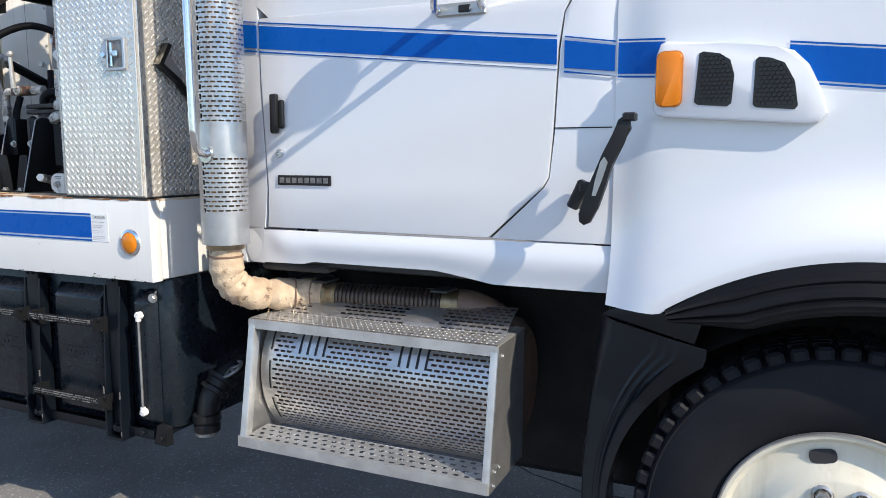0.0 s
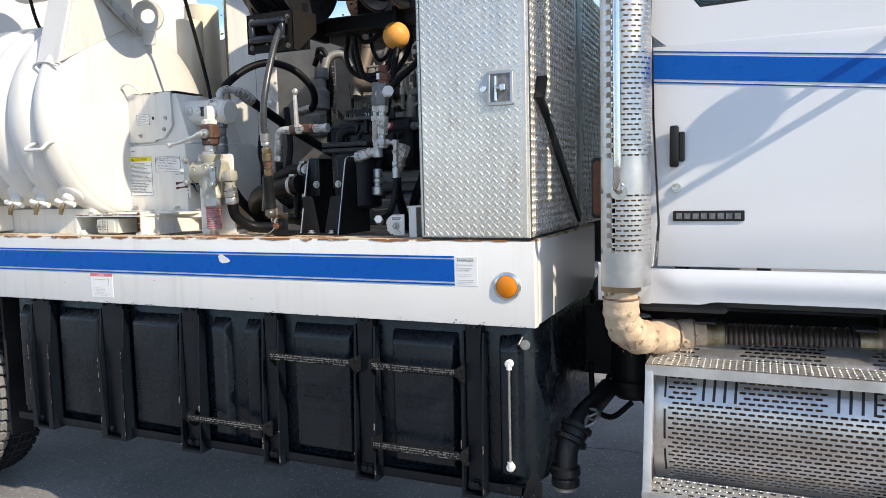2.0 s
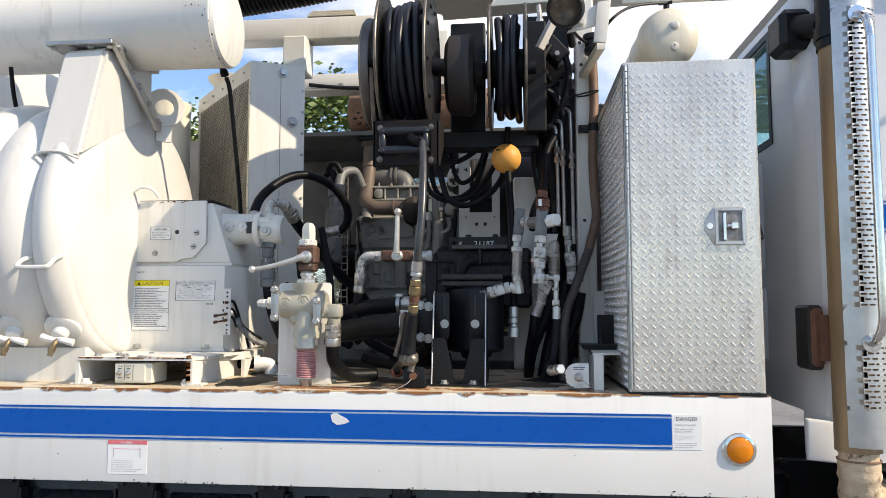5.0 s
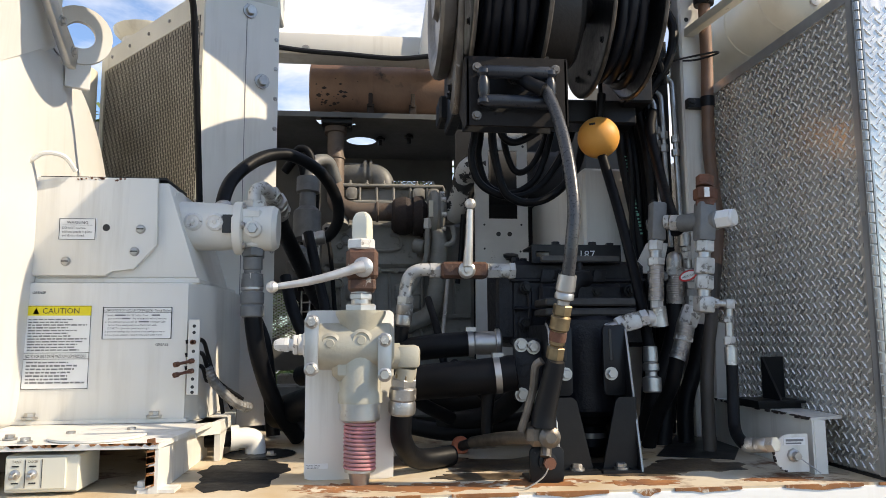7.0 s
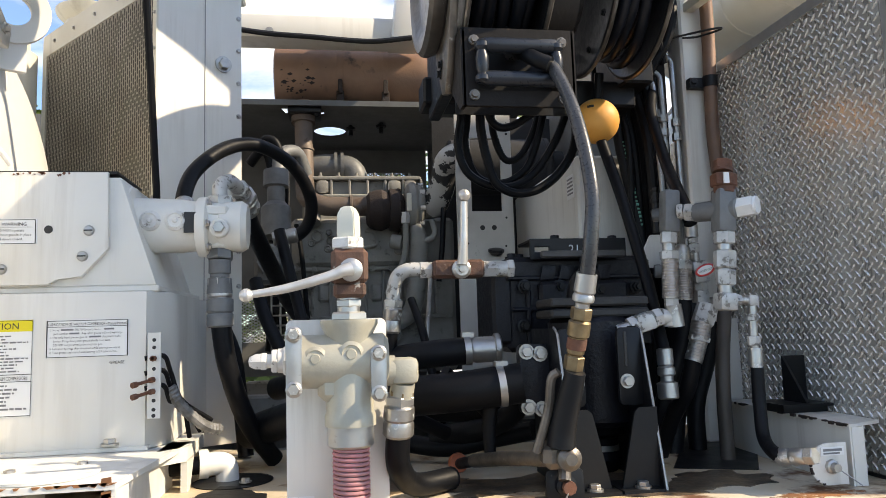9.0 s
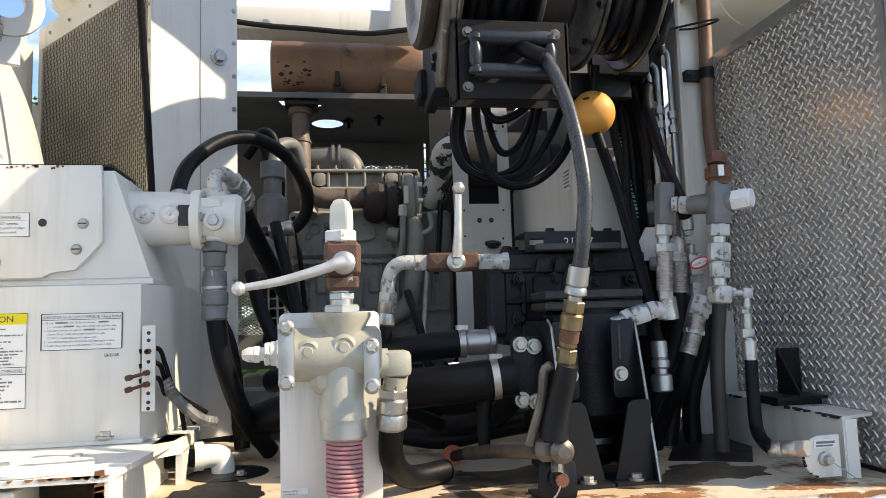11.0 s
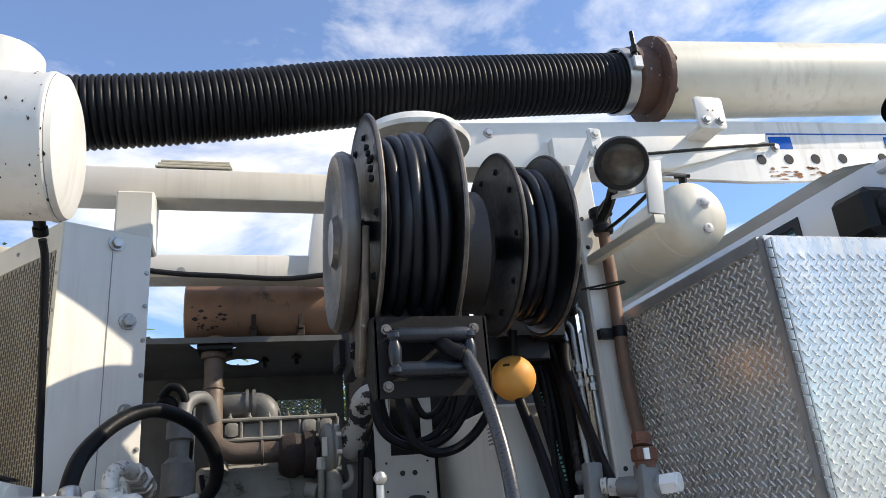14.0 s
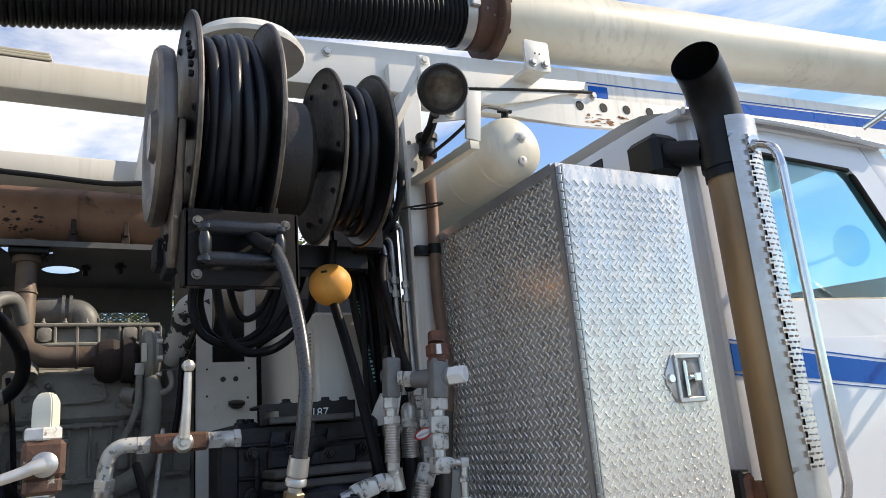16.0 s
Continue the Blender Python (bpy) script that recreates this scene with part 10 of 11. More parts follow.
lathe(bm, [(0.0, 0.0), (0.105, 0.0), (0.118, 0.004), (0.124, 0.014), (0.124, 0.80), (0.0, 0.80)], (-1.568, 1.76, 2.798), (1, 0, 0), 48)
part("shell", bm, MUFFLER, muf)
for x in (-1.319, -1.138):
    bm = B()
    lathe(bm, [(0.124, 0), (0.127, 0.0), (0.127, 0.022), (0.124, 0.022)], (x, 1.76, 2.798), (1, 0, 0), 40)
    strap = part("strap", bm, MUFFLER, muf)
    bm = B()
    box(bm, x - 0.004, x + 0.026, 1.655, 1.70, 2.672, 2.715, bev=0.002)
    box(bm, x + 0.002, x + 0.020, 1.640, 1.662, 2.700, 2.760, bev=0.002)
    part("strap_clamp", bm, DARKRUST, strap)
bm = B()
rnd = random.Random(17)
for k in range(34):
    a = rnd.gauss(3.75, 0.22)
    w = 0.003 + 0.010 * rnd.random() ** 2
    c = Vector((-1.568 + 0.03 + abs(rnd.gauss(0.05, 0.06)), 1.76 + 0.1245 * math.cos(a), 2.798 + 0.1245 * math.sin(a)))
    t = Vector((0, -math.sin(a), math.cos(a)))
    bm.faces.new([bm.verts.new(c + Vector((dx, 0, 0)) + t * dt) for dx, dt in ((-w, 0), (-w * 0.2, w * rnd.uniform(0.3, 0.8)), (w * 1.1, 0), (0, -w * 0.6))])
tagged(part("flaking", bm, DARKRUST, muf, "dark flaking rust", smooth=0), kind="stuff")
bm = B()
cyl(bm, (-1.452, 1.74, 2.663), (-1.452, 1.75, 2.70), 0.05, seg=20)
part("inlet", bm, BROWNM, muf)


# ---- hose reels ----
# COILM: lighter, bluer copy of RUBBER, with the brighter light on the reels in its colour
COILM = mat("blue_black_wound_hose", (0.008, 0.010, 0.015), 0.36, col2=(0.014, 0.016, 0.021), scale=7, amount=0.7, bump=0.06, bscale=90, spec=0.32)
REELM = mat("satin_dark_steel", (0.016, 0.0165, 0.018), 0.40, 0.10, col2=(0.010, 0.010, 0.011), scale=8, amount=0.8, third=(0.12, 0.105, 0.09), tscale=36, tlow=0.70, thigh=0.76, bump=0.12)
RIMM = mat("worn_brown_rim", (0.20, 0.175, 0.15), 0.42, 0.55, col2=(0.06, 0.052, 0.045), scale=18, amount=0.9, bump=0.2)
GEARM = mat("grimy_cast_iron", (0.038, 0.034, 0.031), 0.5, 0.2, col2=(0.025, 0.023, 0.022), scale=12, amount=0.8, bump=0.25)

def reel(x0, x1, cy, cz, R, hub, coils, hr, label):
    root = thing("hose_reel", ((x0 + x1) / 2, cy, cz - R), label, "hose reel", "hose reels")
    for x, s in ((x0, -1), (x1, 1)):
        bm = B()
        lathe(bm, [(0.03, 0.0), (R * 0.45, 0.0), (R * 0.5, 0.006), (R * 0.94, 0.006), (R * 0.975, 0.002), (R, 0.004), (R, 0.012), (R * 0.97, 0.014), (R * 0.94, 0.011), (R * 0.5, 0.011), (0.03, 0.008)], (x, cy, cz), (s, 0, 0), 72)
        fl = part("flange", bm, REELM, root, "dark steel reel flange with worn rim", smooth=40)
        bm = B()
        lathe(bm, [(R + 0.0005, 0.003), (R + 0.003, 0.006), (R + 0.003, 0.010), (R + 0.0005, 0.013)], (x, cy, cz), (s, 0, 0), 72)
        part("worn_rim", bm, RIMM, fl)
        for k in range(10):
            a = k * 0.628 + 0.2
            bm = B()
            bolt(bm, (x + s * 0.012, cy + R * 0.80 * math.cos(a), cz + R * 0.80 * math.sin(a)), (s, 0, 0), 0.006)
            part("bolt", bm, BLACKM, fl)
    bm = B()
    cyl(bm, (x0, cy, cz), (x1, cy, cz), hub, seg=32)
    cyl(bm, (x0 - 0.05, cy, cz), (x1 + 0.05, cy, cz), 0.024, seg=16)
    part("hub", bm, BLACKM, root)
    rr = random.Random(int(cz * 1000))
    W = x1 - x0
    for lay in range(coils):
        bm = B()
        r = R * 0.79 - lay * hr * 1.8
        turns = int(W / (hr * 2.02))
        m = 40
        jit = [rr.uniform(-0.013, 0.012) for _ in range(turns + 2)]
        pts = []
        for k in range(turns * m + 1):
            a, t = 2 * math.pi * k / m, k / m
            j = jit[int(t)] + (jit[int(t) + 1] - jit[int(t)]) * (t - int(t))
            x = x0 + hr + (W - 2 * hr) * t / turns + 0.005 * math.sin(2 * a + t * 1.7) + 0.004 * math.sin(a + t * 0.6)
            pts.append((x if lay % 2 == 0 else x0 + x1 - x, cy + (r + j + 0.006 * math.sin(3 * a + t * 2.1)) * math.cos(a), cz + (r + j + 0.006 * math.sin(2 * a + t)) * math.sin(a)))
        tube(bm, pts, hr, 10, n=1)
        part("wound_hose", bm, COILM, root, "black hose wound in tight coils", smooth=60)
    return root


reel(-1.087, -0.942, 0.285, 2.562, 0.252, 0.07, 2, 0.0140, "large dark hose reel wound with black hose")
reel(-0.724, -0.611, 0.462, 2.602, 0.232, 0.07, 2, 0.0140, "smaller dark hose reel wound with black hose")
rd = thing("reel_drive", (-1.15, 0.28, 2.3), "dark round drive cover with chain guard beside the reel", "drive cover")
bm = B()
lathe(bm, [(0.0, 0.012), (0.05, 0.016), (0.06, 0.004), (0.14, 0.000), (0.160, 0.010), (0.185, 0.014), (0.194, 0.006), (0.196, -0.004), (0.190, -0.020), (0.0, -0.020)], (-1.150, 0.285, 2.535), (-1, 0, 0), 56)
part("cover", bm, mat("worn_grey_cover", (0.15, 0.138, 0.128), 0.36, 0.55, col2=(0.055, 0.05, 0.046), scale=9, amount=0.9, third=(0.42, 0.40, 0.37), tscale=12, tlow=0.62, thigh=0.68, bump=0.15), rd, "dished cover worn to grey metal")
bm = B()
prism(bm, [(0.10, 2.50), (0.30, 2.46), (0.34, 2.40), (0.335, 2.33), (0.27, 2.24), (0.235, 2.232), (0.20, 2.26), (0.15, 2.35)], "yz", -1.128, -1.112, bev=0.004)
part("chain_guard", bm, GUNM, rd, "worn steel chain guard")
bm = B()
for y, z in ((0.255, 2.30), (0.27, 2.285)):
    bolt(bm, (-1.129, y, z), (-1, 0, 0), 0.007)
for k in range(5):
    a = 2.5 + 0.12 * k
    box(bm, -1.112, -1.102, 0.285 + 0.200 * math.cos(a) - 0.006, 0.285 + 0.200 * math.cos(a) + 0.006, 2.562 + 0.200 * math.sin(a) - 0.006, 2.562 + 0.200 * math.sin(a) + 0.006, bev=0.002)
pieces("chain_link", bm, BLACKM, rd)
bm = B()
lathe(bm, [(0.0, -0.05), (0.12, -0.06), (0.145, -0.045), (0.150, 0.0), (0.150, 0.03), (0.135, 0.045), (0.06, 0.05), (0.05, 0.075), (0.0, 0.075)], (-0.835, 0.42, 2.565), (1, 0, 0), 48)
cyl(bm, (-0.92, 0.30, 2.56), (-0.73, 0.45, 2.59), 0.03, seg=16)
part("gear_motor", bm, GEARM, rd, "dark round reel motor")
bm = B()
box(bm, -0.868, -0.862, 0.32, 0.326, 2.54, 2.64)
part("tag", bm, YELLOW, rd)
bm = B()
box(bm, -0.60, -0.52, 0.55, 0.75, 2.38, 2.82, bev=0.006)
box(bm, -1.12, -0.55, 0.60, 0.70, 2.33, 2.40, bev=0.006)
box(bm, -1.10, -1.07, 0.40, 0.66, 2.30, 2.62, bev=0.004)
box(bm, -0.90, -0.76, 0.62, 0.70, 2.40, 2.85, bev=0.006)
part("reel_frame", bm, BLACKM, rd, "black welded reel frame")
# added dark sheet: stands in for the shade in the gap behind the hoses
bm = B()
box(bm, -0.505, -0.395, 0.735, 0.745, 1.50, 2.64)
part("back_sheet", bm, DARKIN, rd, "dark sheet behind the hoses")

vb = thing("hydraulic_valve_bank", (-0.50, 0.66, 2.40), "black hydraulic valve blocks and hoses between reels and post", "valve bank")
bm = B()
box(bm, -0.60, -0.415, 0.775, 0.79, 2.38, 2.93, bev=0.003)
part("mounting_plate", bm, BLACKM, vb)
for c, half, turn in (((-0.485, 0.665, 2.735), (0.060, 0.05, 0.034), 48), ((-0.555, 0.68, 2.62), (0.035, 0.05, 0.05), 10), ((-0.46, 0.70, 2.56), (0.030, 0.045, 0.060), -12)):
    bm = B()
    m = Matrix.Translation(c) @ Matrix.Rotation(radians(turn), 4, "Y")
    box(bm, -half[0], half[0], -half[1], half[1], -half[2], half[2], bev=0.005, m=m)
    block = part("valve_block", bm, BLACKP, vb, "black rectangular valve block")
    for k in (-0.5, 0.5):
        bm = B()
        q = m @ Vector((half[0] * k, -half[1], -half[2] * 0.4))
        hexa(bm, q, q + Vector((0, -0.02, 0)), 0.011)
        part("port_nut", bm, FITTING, block)
for pts, r in ((((-0.575, 0.60, 2.80), (-0.57, 0.58, 2.72), (-0.545, 0.60, 2.66), (-0.50, 0.62, 2.60), (-0.47, 0.64, 2.50)), 0.013), (((-0.56, 0.60, 2.62), (-0.53, 0.575, 2.56), (-0.49, 0.59, 2.53), (-0.455, 0.62, 2.46)), 0.012),
               (((-0.50, 0.61, 2.74), (-0.54, 0.585, 2.66), (-0.56, 0.60, 2.55), (-0.53, 0.64, 2.44)), 0.011), (((-0.44, 0.63, 2.70), (-0.43, 0.60, 2.62), (-0.45, 0.60, 2.52), (-0.50, 0.63, 2.43)), 0.013),
               (((-0.47, 0.66, 2.60), (-0.51, 0.60, 2.56), (-0.56, 0.61, 2.48), (-0.585, 0.64, 2.40)), 0.012)):
    bm = B()
    tube(bm, pts, r, 10)
    part("valve_hose", bm, RUBBER, vb)
bm = B()
tube(bm, [(-0.545, 0.60, 2.90), (-0.54, 0.585, 2.83), (-0.545, 0.59, 2.79)], 0.010, 10)
hexa(bm, (-0.541, 0.586, 2.84), (-0.543, 0.588, 2.815), 0.016)
part("plated_line", bm, FITTING, vb)

ROLLM = mat("blue_black_roller", (0.018, 0.022, 0.030), 0.32, col2=(0.011, 0.013, 0.017), scale=20, amount=0.7, bump=0.05, spec=0.45)
gd = thing("hose_guide", (-0.99, 0.12, 2.18), "dark steel roller fairlead below the reel", "hose guide")
GX0, GX1, GZ0, GZ1, GY = -1.111, -0.895, 2.172, 2.316, 0.118
bm = B()
n4 = [(GX0, GZ0), (GX0, GZ1), (GX1, GZ1), (GX1, GZ0)]
wall_with_hole(bm, n4, [(GX0 + 0.026, GZ0 + 0.030), (GX0 + 0.026, GZ1 - 0.016), (GX1 - 0.024, GZ1 - 0.016), (GX1 - 0.024, GZ0 + 0.030)], GY, GY + 0.01)
prism(bm, [(GY, GZ0), (GY, GZ1 + 0.006), (GY + 0.16, GZ1 + 0.02), (GY + 0.16, GZ1 - 0.05), (GY + 0.03, GZ0)], "yz", GX1 - 0.004, GX1 + 0.003)
prism(bm, [(GY, GZ0), (GY, GZ1 + 0.006), (GY + 0.16, GZ1 + 0.02), (GY + 0.16, GZ1 - 0.05), (GY + 0.03, GZ0)], "yz", GX0 - 0.003, GX0 + 0.004)
box(bm, GX0, GX1, GY, GY + 0.02, GZ1, GZ1 + 0.007)
part("plate", bm, mat("worn_dark_steel", (0.018, 0.015, 0.0135), 0.62, 0.0, col2=(0.010, 0.009, 0.009), scale=14, amount=0.8, third=(0.08, 0.05, 0.035), tscale=26, tlow=0.64, thigh=0.72, bump=0.15, spec=0.15), gd, "worn dark steel plate")
# added dark sheet, painted shade behind the rollers that also hides the sky
bm = B()
box(bm, GX0 + 0.006, GX1 - 0.006, GY + 0.120, GY + 0.125, GZ0 + 0.02, GZ1 + 0.06)
part("back_plate", bm, UNDERM, gd)
for z in (GZ1 - 0.032, GZ0 + 0.048):
    bm = B()
    lathe(bm, [(0.006, -0.008), (0.012, 0.0), (0.0145, 0.008), (0.0145, 0.137), (0.012, 0.145), (0.006, 0.153)], (GX0 + 0.035, GY - 0.014, z), (1, 0, 0), 18)
    part("roller", bm, ROLLM, gd, "blue-black smooth roller")
for x in (GX0 + 0.033, GX1 - 0.040):
    bm = B()
    lathe(bm, [(0.008, -0.008), (0.014, -0.004), (0.014, 0.004), (0.009, 0.010), (0.0125, 0.022), (0.0125, 0.042), (0.009, 0.054), (0.014, 0.060), (0.014, 0.068), (0.008, 0.074)], (x, GY - 0.016, GZ0 + 0.046), (0, 0, 1), 16)
    part("roller", bm, ROLLM, gd)
for x, z in ((GX0 + 0.022, GZ1 - 0.018), (GX1 - 0.024, GZ1 - 0.018), (GX0 + 0.020, GZ0 + 0.020), (GX1 - 0.024, GZ0 + 0.016)):
    bm = B()
    lathe(bm, [(0.0105, 0.0), (0.0105, 0.002), (0.0, 0.002)], (x, GY, z), (0, -1, 0), 16)
    bolt(bm, (x, GY - 0.002, z), (0, -1, 0), 0.0068)
    part("bolt", bm, GUNM, gd)
hose([(-1.0, 0.26, 2.40), (-1.0, 0.18, 2.32), (-0.985, 0.10, 2.262), (-0.955, 0.08, 2.24)], 0.0145, "grey hose passing through the fairlead")

# ---- beams over the engine ----
b1 = thing("upper_beam", (-1.8, 1.11, 2.918), "white rectangular steel beam over the radiator", "beam")
bm = B()
box(bm, -2.75, -1.00, 1.035, 1.143, 2.970, 3.077, bev=0.010, seg=2)
part("tube", bm, WHITE_OLD, b1)
bm = B()
for k in range(3):
    box(bm, -1.622 + 0.008 * k, -1.385 - 0.004 * k, 1.035 + 0.004 * k, 1.143, 3.078 + 0.011 * k, 3.087 + 0.011 * k, bev=0.002)
for x in (-1.58, -1.43):
    bolt(bm, (x, 1.075, 3.109), (0, 0, 1), 0.010)
part("shim_plates", bm, CREAM, b1, "stack of bolted shim plates")
b2 = thing("lower_beam", (-1.4, 1.56, 2.862), "white rectangular beam with a cable along it", "beam")
bm = B()
box(bm, -2.2, -1.08, 1.50, 1.62, 2.862, 2.955, bev=0.010, seg=2)
prism(bm, [(-1.115, 2.865), (-0.99, 2.865), (-0.99, 3.16), (-1.075, 3.16)], "xz", 1.47, 1.64, bev=0.008)
part("tube", bm, WHITE_OLD, b2)
bm = B()
tube(bm, [(-1.74, 1.49, 2.893), (-1.58, 1.487, 2.872), (-1.42, 1.488, 2.864), (-1.20, 1.488, 2.853), (-1.04, 1.45, 2.857)], 0.0105, 8)
part("cable", bm, BLACKP, b2)
bm = B()
bolt(bm, (-1.57, 1.497, 2.884), (0, -1, 0), 0.011)
bolt(bm, (-1.10, 1.495, 2.878), (0, -1, 0), 0.011)
part("clip", bm, FITTING, b2)
bm = B()
box(bm, -1.72, -1.612, 0.985, 1.12, 2.80, 2.969, bev=0.006)
solid("beam_stub", bm, WHITE_OLD, "short white post between radiator and beam", "post")

# ---- boom, hose and tube ----
ch = thing("boom_hose", (-0.9, 0.74, 3.1), "black ribbed suction hose along the boom", "hose")
bm = B()
axis = curve_pts([(-2.6, 0.72, 2.98), (-1.8, 0.72, 3.070), (-1.4, 0.73, 3.13), (-1.0, 0.745, 3.212), (-0.5, 0.755, 3.285), (-0.07, 0.755, 3.335)], 16)
L = [0.0]
for a, b in zip(axis, axis[1:]):
    L.append(L[-1] + (b - a).length)
pitch, pts, i, s = 0.0195, [], 0, 0.0
rads = []
k = 0
while s < L[-1]:
    while L[i + 1] < s:
        i += 1
    f = (s - L[i]) / (L[i + 1] - L[i])
    pts.append(axis[i].lerp(axis[i + 1], f))
    rads.append((0.0960, 0.1017, 0.1035, 0.1017)[k % 4])
    k += 1
    s += pitch / 4
last = None
for q, (p, r) in enumerate(zip(pts, rads)):
    d = (pts[min(q + 1, len(pts) - 1)] - pts[max(q - 1, 0)]).normalized()
    u, v, d = basis(d)
    now = ring(bm, p, u, v, r, 36)
    if last:
        bridge(bm, last, now)
    last = now
part("ribbed_rubber", bm, RUBBER, ch, smooth=70)
bm = B()
lathe(bm, [(0.110, 0.0), (0.116, 0.0), (0.116, 0.04), (0.110, 0.04)], (-0.105, 0.755, 3.334), (1, 0, 0.11), 36)
box(bm, -0.095, -0.06, 0.622, 0.645, 3.31, 3.36, bev=0.004)
clamp = part("band_clamp", bm, STEEL, ch, "bolted band clamp")
bm = B()
cyl(bm, (-0.08, 0.632, 3.32), (-0.08, 0.63, 3.455), 0.008, seg=10)
hexa(bm, (-0.08, 0.632, 3.37), (-0.08, 0.632, 3.40), 0.014)
part("clamp_bolt", bm, BLACKM, clamp)
bt = thing("boom_tube", (1.5, 0.75, 3.3), "white boom pipe with rusty flange", "boom pipe")
bm = B()
D = Vector((0.97, 0, 0.087)).normalized()
lathe(bm, [(0.11, -0.03), (0.118, -0.02), (0.118, 0.05), (0.15, 0.055), (0.155, 0.06), (0.155, 0.078), (0.15, 0.083), (0.12, 0.085)], (-0.03, 0.755, 3.345), D, 40)
for k in range(8):
    a = k * 0.785
    u, v, _ = basis(D)
    c = Vector((-0.03, 0.755, 3.345)) + D * 0.083 + (u * math.cos(a) + v * math.sin(a)) * 0.138
    bolt(bm, c, D, 0.010)
part("flange", bm, VRUST, bt, "rust-brown bolted flange")
bm = B()
lathe(bm, [(0.11, 0.0), (0.138, 0.0), (0.140, 1.0), (0.142, 4.2), (0.0, 4.2)], Vector((-0.03, 0.755, 3.345)) + D * 0.084, D, 48)
part("pipe", bm, CREAM, bt, "yellowed white pipe")
boom = thing("boom_beam", (0.8, 0.78, 2.95), "white steel boom beam with round holes and blue stripe", "boom")


def sl(x):
    return 0.055 * (x - 0.34)


bm = B()
prism(bm, [(-0.95, 2.955), (0.34, 3.010), (4.2, 3.010 + sl(4.2)), (4.2, 3.195 + sl(4.2)), (0.34, 3.195), (-0.95, 3.105)], "xz", 0.735, 0.85, bev=0.006)
part("upper_web", bm, WHITE_OLD, boom)
bm = B()
prism(bm, [(-0.20, 2.945), (0.34, 2.948), (4.2, 2.945 + sl(4.2)), (4.2, 3.070 + sl(4.2)), (0.34, 3.072), (0.30, 3.072), (-0.20, 3.010)], "xz", 0.716, 0.737, bev=0.004)
part("lower_plate", bm, WHITE_OLD, boom, "lower plate with a row of holes")
for x in (0.396, 0.512, 0.629, 0.750, 0.934, 1.06, 1.18, 1.30, 1.42, 1.54):
    bm = B()
    lathe(bm, [(0.0195, 0.0), (0.018, 0.0018), (0.0, 0.0018)], (x, 0.7155, 3.035 + 0.06 * (x - 0.396)), (0, -1, 0), 20)
    part("hole", bm, DARKIN, boom)
bm = B()
for x0, x1 in ((0.465, 0.56), (0.99, 3.6)):
    prism(bm, [(x0, 3.082 + sl(x0)), (x1, 3.082 + sl(x1)), (x1, 3.132 + sl(x1)), (x0, 3.132 + sl(x0))], "xz", 0.7325, 0.736)
for z in (3.142, 3.073):
    prism(bm, [(0.46, z + sl(0.46)), (3.6, z + sl(3.6)), (3.6, z + 0.004 + sl(3.6)), (0.46, z + 0.004 + sl(0.46))], "xz", 0.7325, 0.736)
part("stripe", bm, BLUE, boom, "worn blue stripe")
bm = B()
rnd = random.Random(77)
for k in range(60):
    x = rnd.uniform(0.40, 1.0)
    z = 2.955 + 0.06 * (x - 0.34) + rnd.gauss(0.02, 0.012)
    w, h = rnd.uniform(0.006, 0.04), rnd.uniform(0.002, 0.008)
    prism(bm, [(x, z), (x + w * 0.4, z - h * 0.6), (x + w, z), (x + w * 0.7, z + h), (x + w * 0.2, z + h * 0.7)], "xz", 0.7145, 0.717)
part("rust_streaks", bm, RUSTM, boom, smooth=0)
bm = B()
BX, BZ = 0.088, 3.081
prism(bm, rounded(BX, BX + 0.104, BZ, BZ + 0.117, 0.010), "xz", 0.604, 0.616, bev=0.002)
box(bm, BX + 0.01, BX + 0.094, 0.616, 0.74, BZ + 0.004, BZ + 0.02)
brk = part("pipe_bracket", bm, WHITE_OLD, boom, "bolted pipe bracket")
for x in (BX + 0.026, BX + 0.078):
    bm = B()
    lathe(bm, [(0.0155, 0.0), (0.0155, 0.003), (0.0, 0.003)], (x, 0.604, BZ + 0.026), (0, -1, 0), 18)
    bolt(bm, (x, 0.601, BZ + 0.026), (0, -1, 0), 0.011)
    part("bolt", bm, STEEL, brk)
for x in (BX + 0.042, BX + 0.061):
    bm = B()
    lathe(bm, [(0, 0.001), (0.004, 0.001)], (x, 0.604, BZ + 0.066), (0, -1, 0), 10)
    part("hole", bm, INK, brk)
bm = B()
prism(bm, [(-0.40, 3.066), (0.424, 3.131), (0.417, 3.096), (0.166, 3.015), (0.008, 2.972), (-0.40, 2.965)], "xz", 0.700, 0.735, bev=0.004)
part("gusset", bm, WHITE_OLD, boom)
bm = B()
tube(bm, [(-0.10, 0.70, 3.02), (0.20, 0.70, 3.06), (0.45, 0.70, 3.09)], 0.006, 6)
part("cable", bm, BLACKP, boom)
bm = B()
bolt(bm, (0.465, 0.716, 3.085), (0, -1, 0), 0.012)
bolt(bm, (-0.60, 0.735, 3.09), (0, -1, 0), 0.012)
part("bolt", bm, FITTING, boom)
bm = B()
lathe(bm, [(0.0, 0.045), (0.10, 0.045), (0.145, 0.03), (0.165, 0.0), (0.16, -0.012), (0.0, -0.012)], (-0.885, 0.60, 2.953), (0, 0, 1), 48)
solid("swivel_cap", bm, WHITE_OLD, "white round swivel base above the reels", "swivel base")

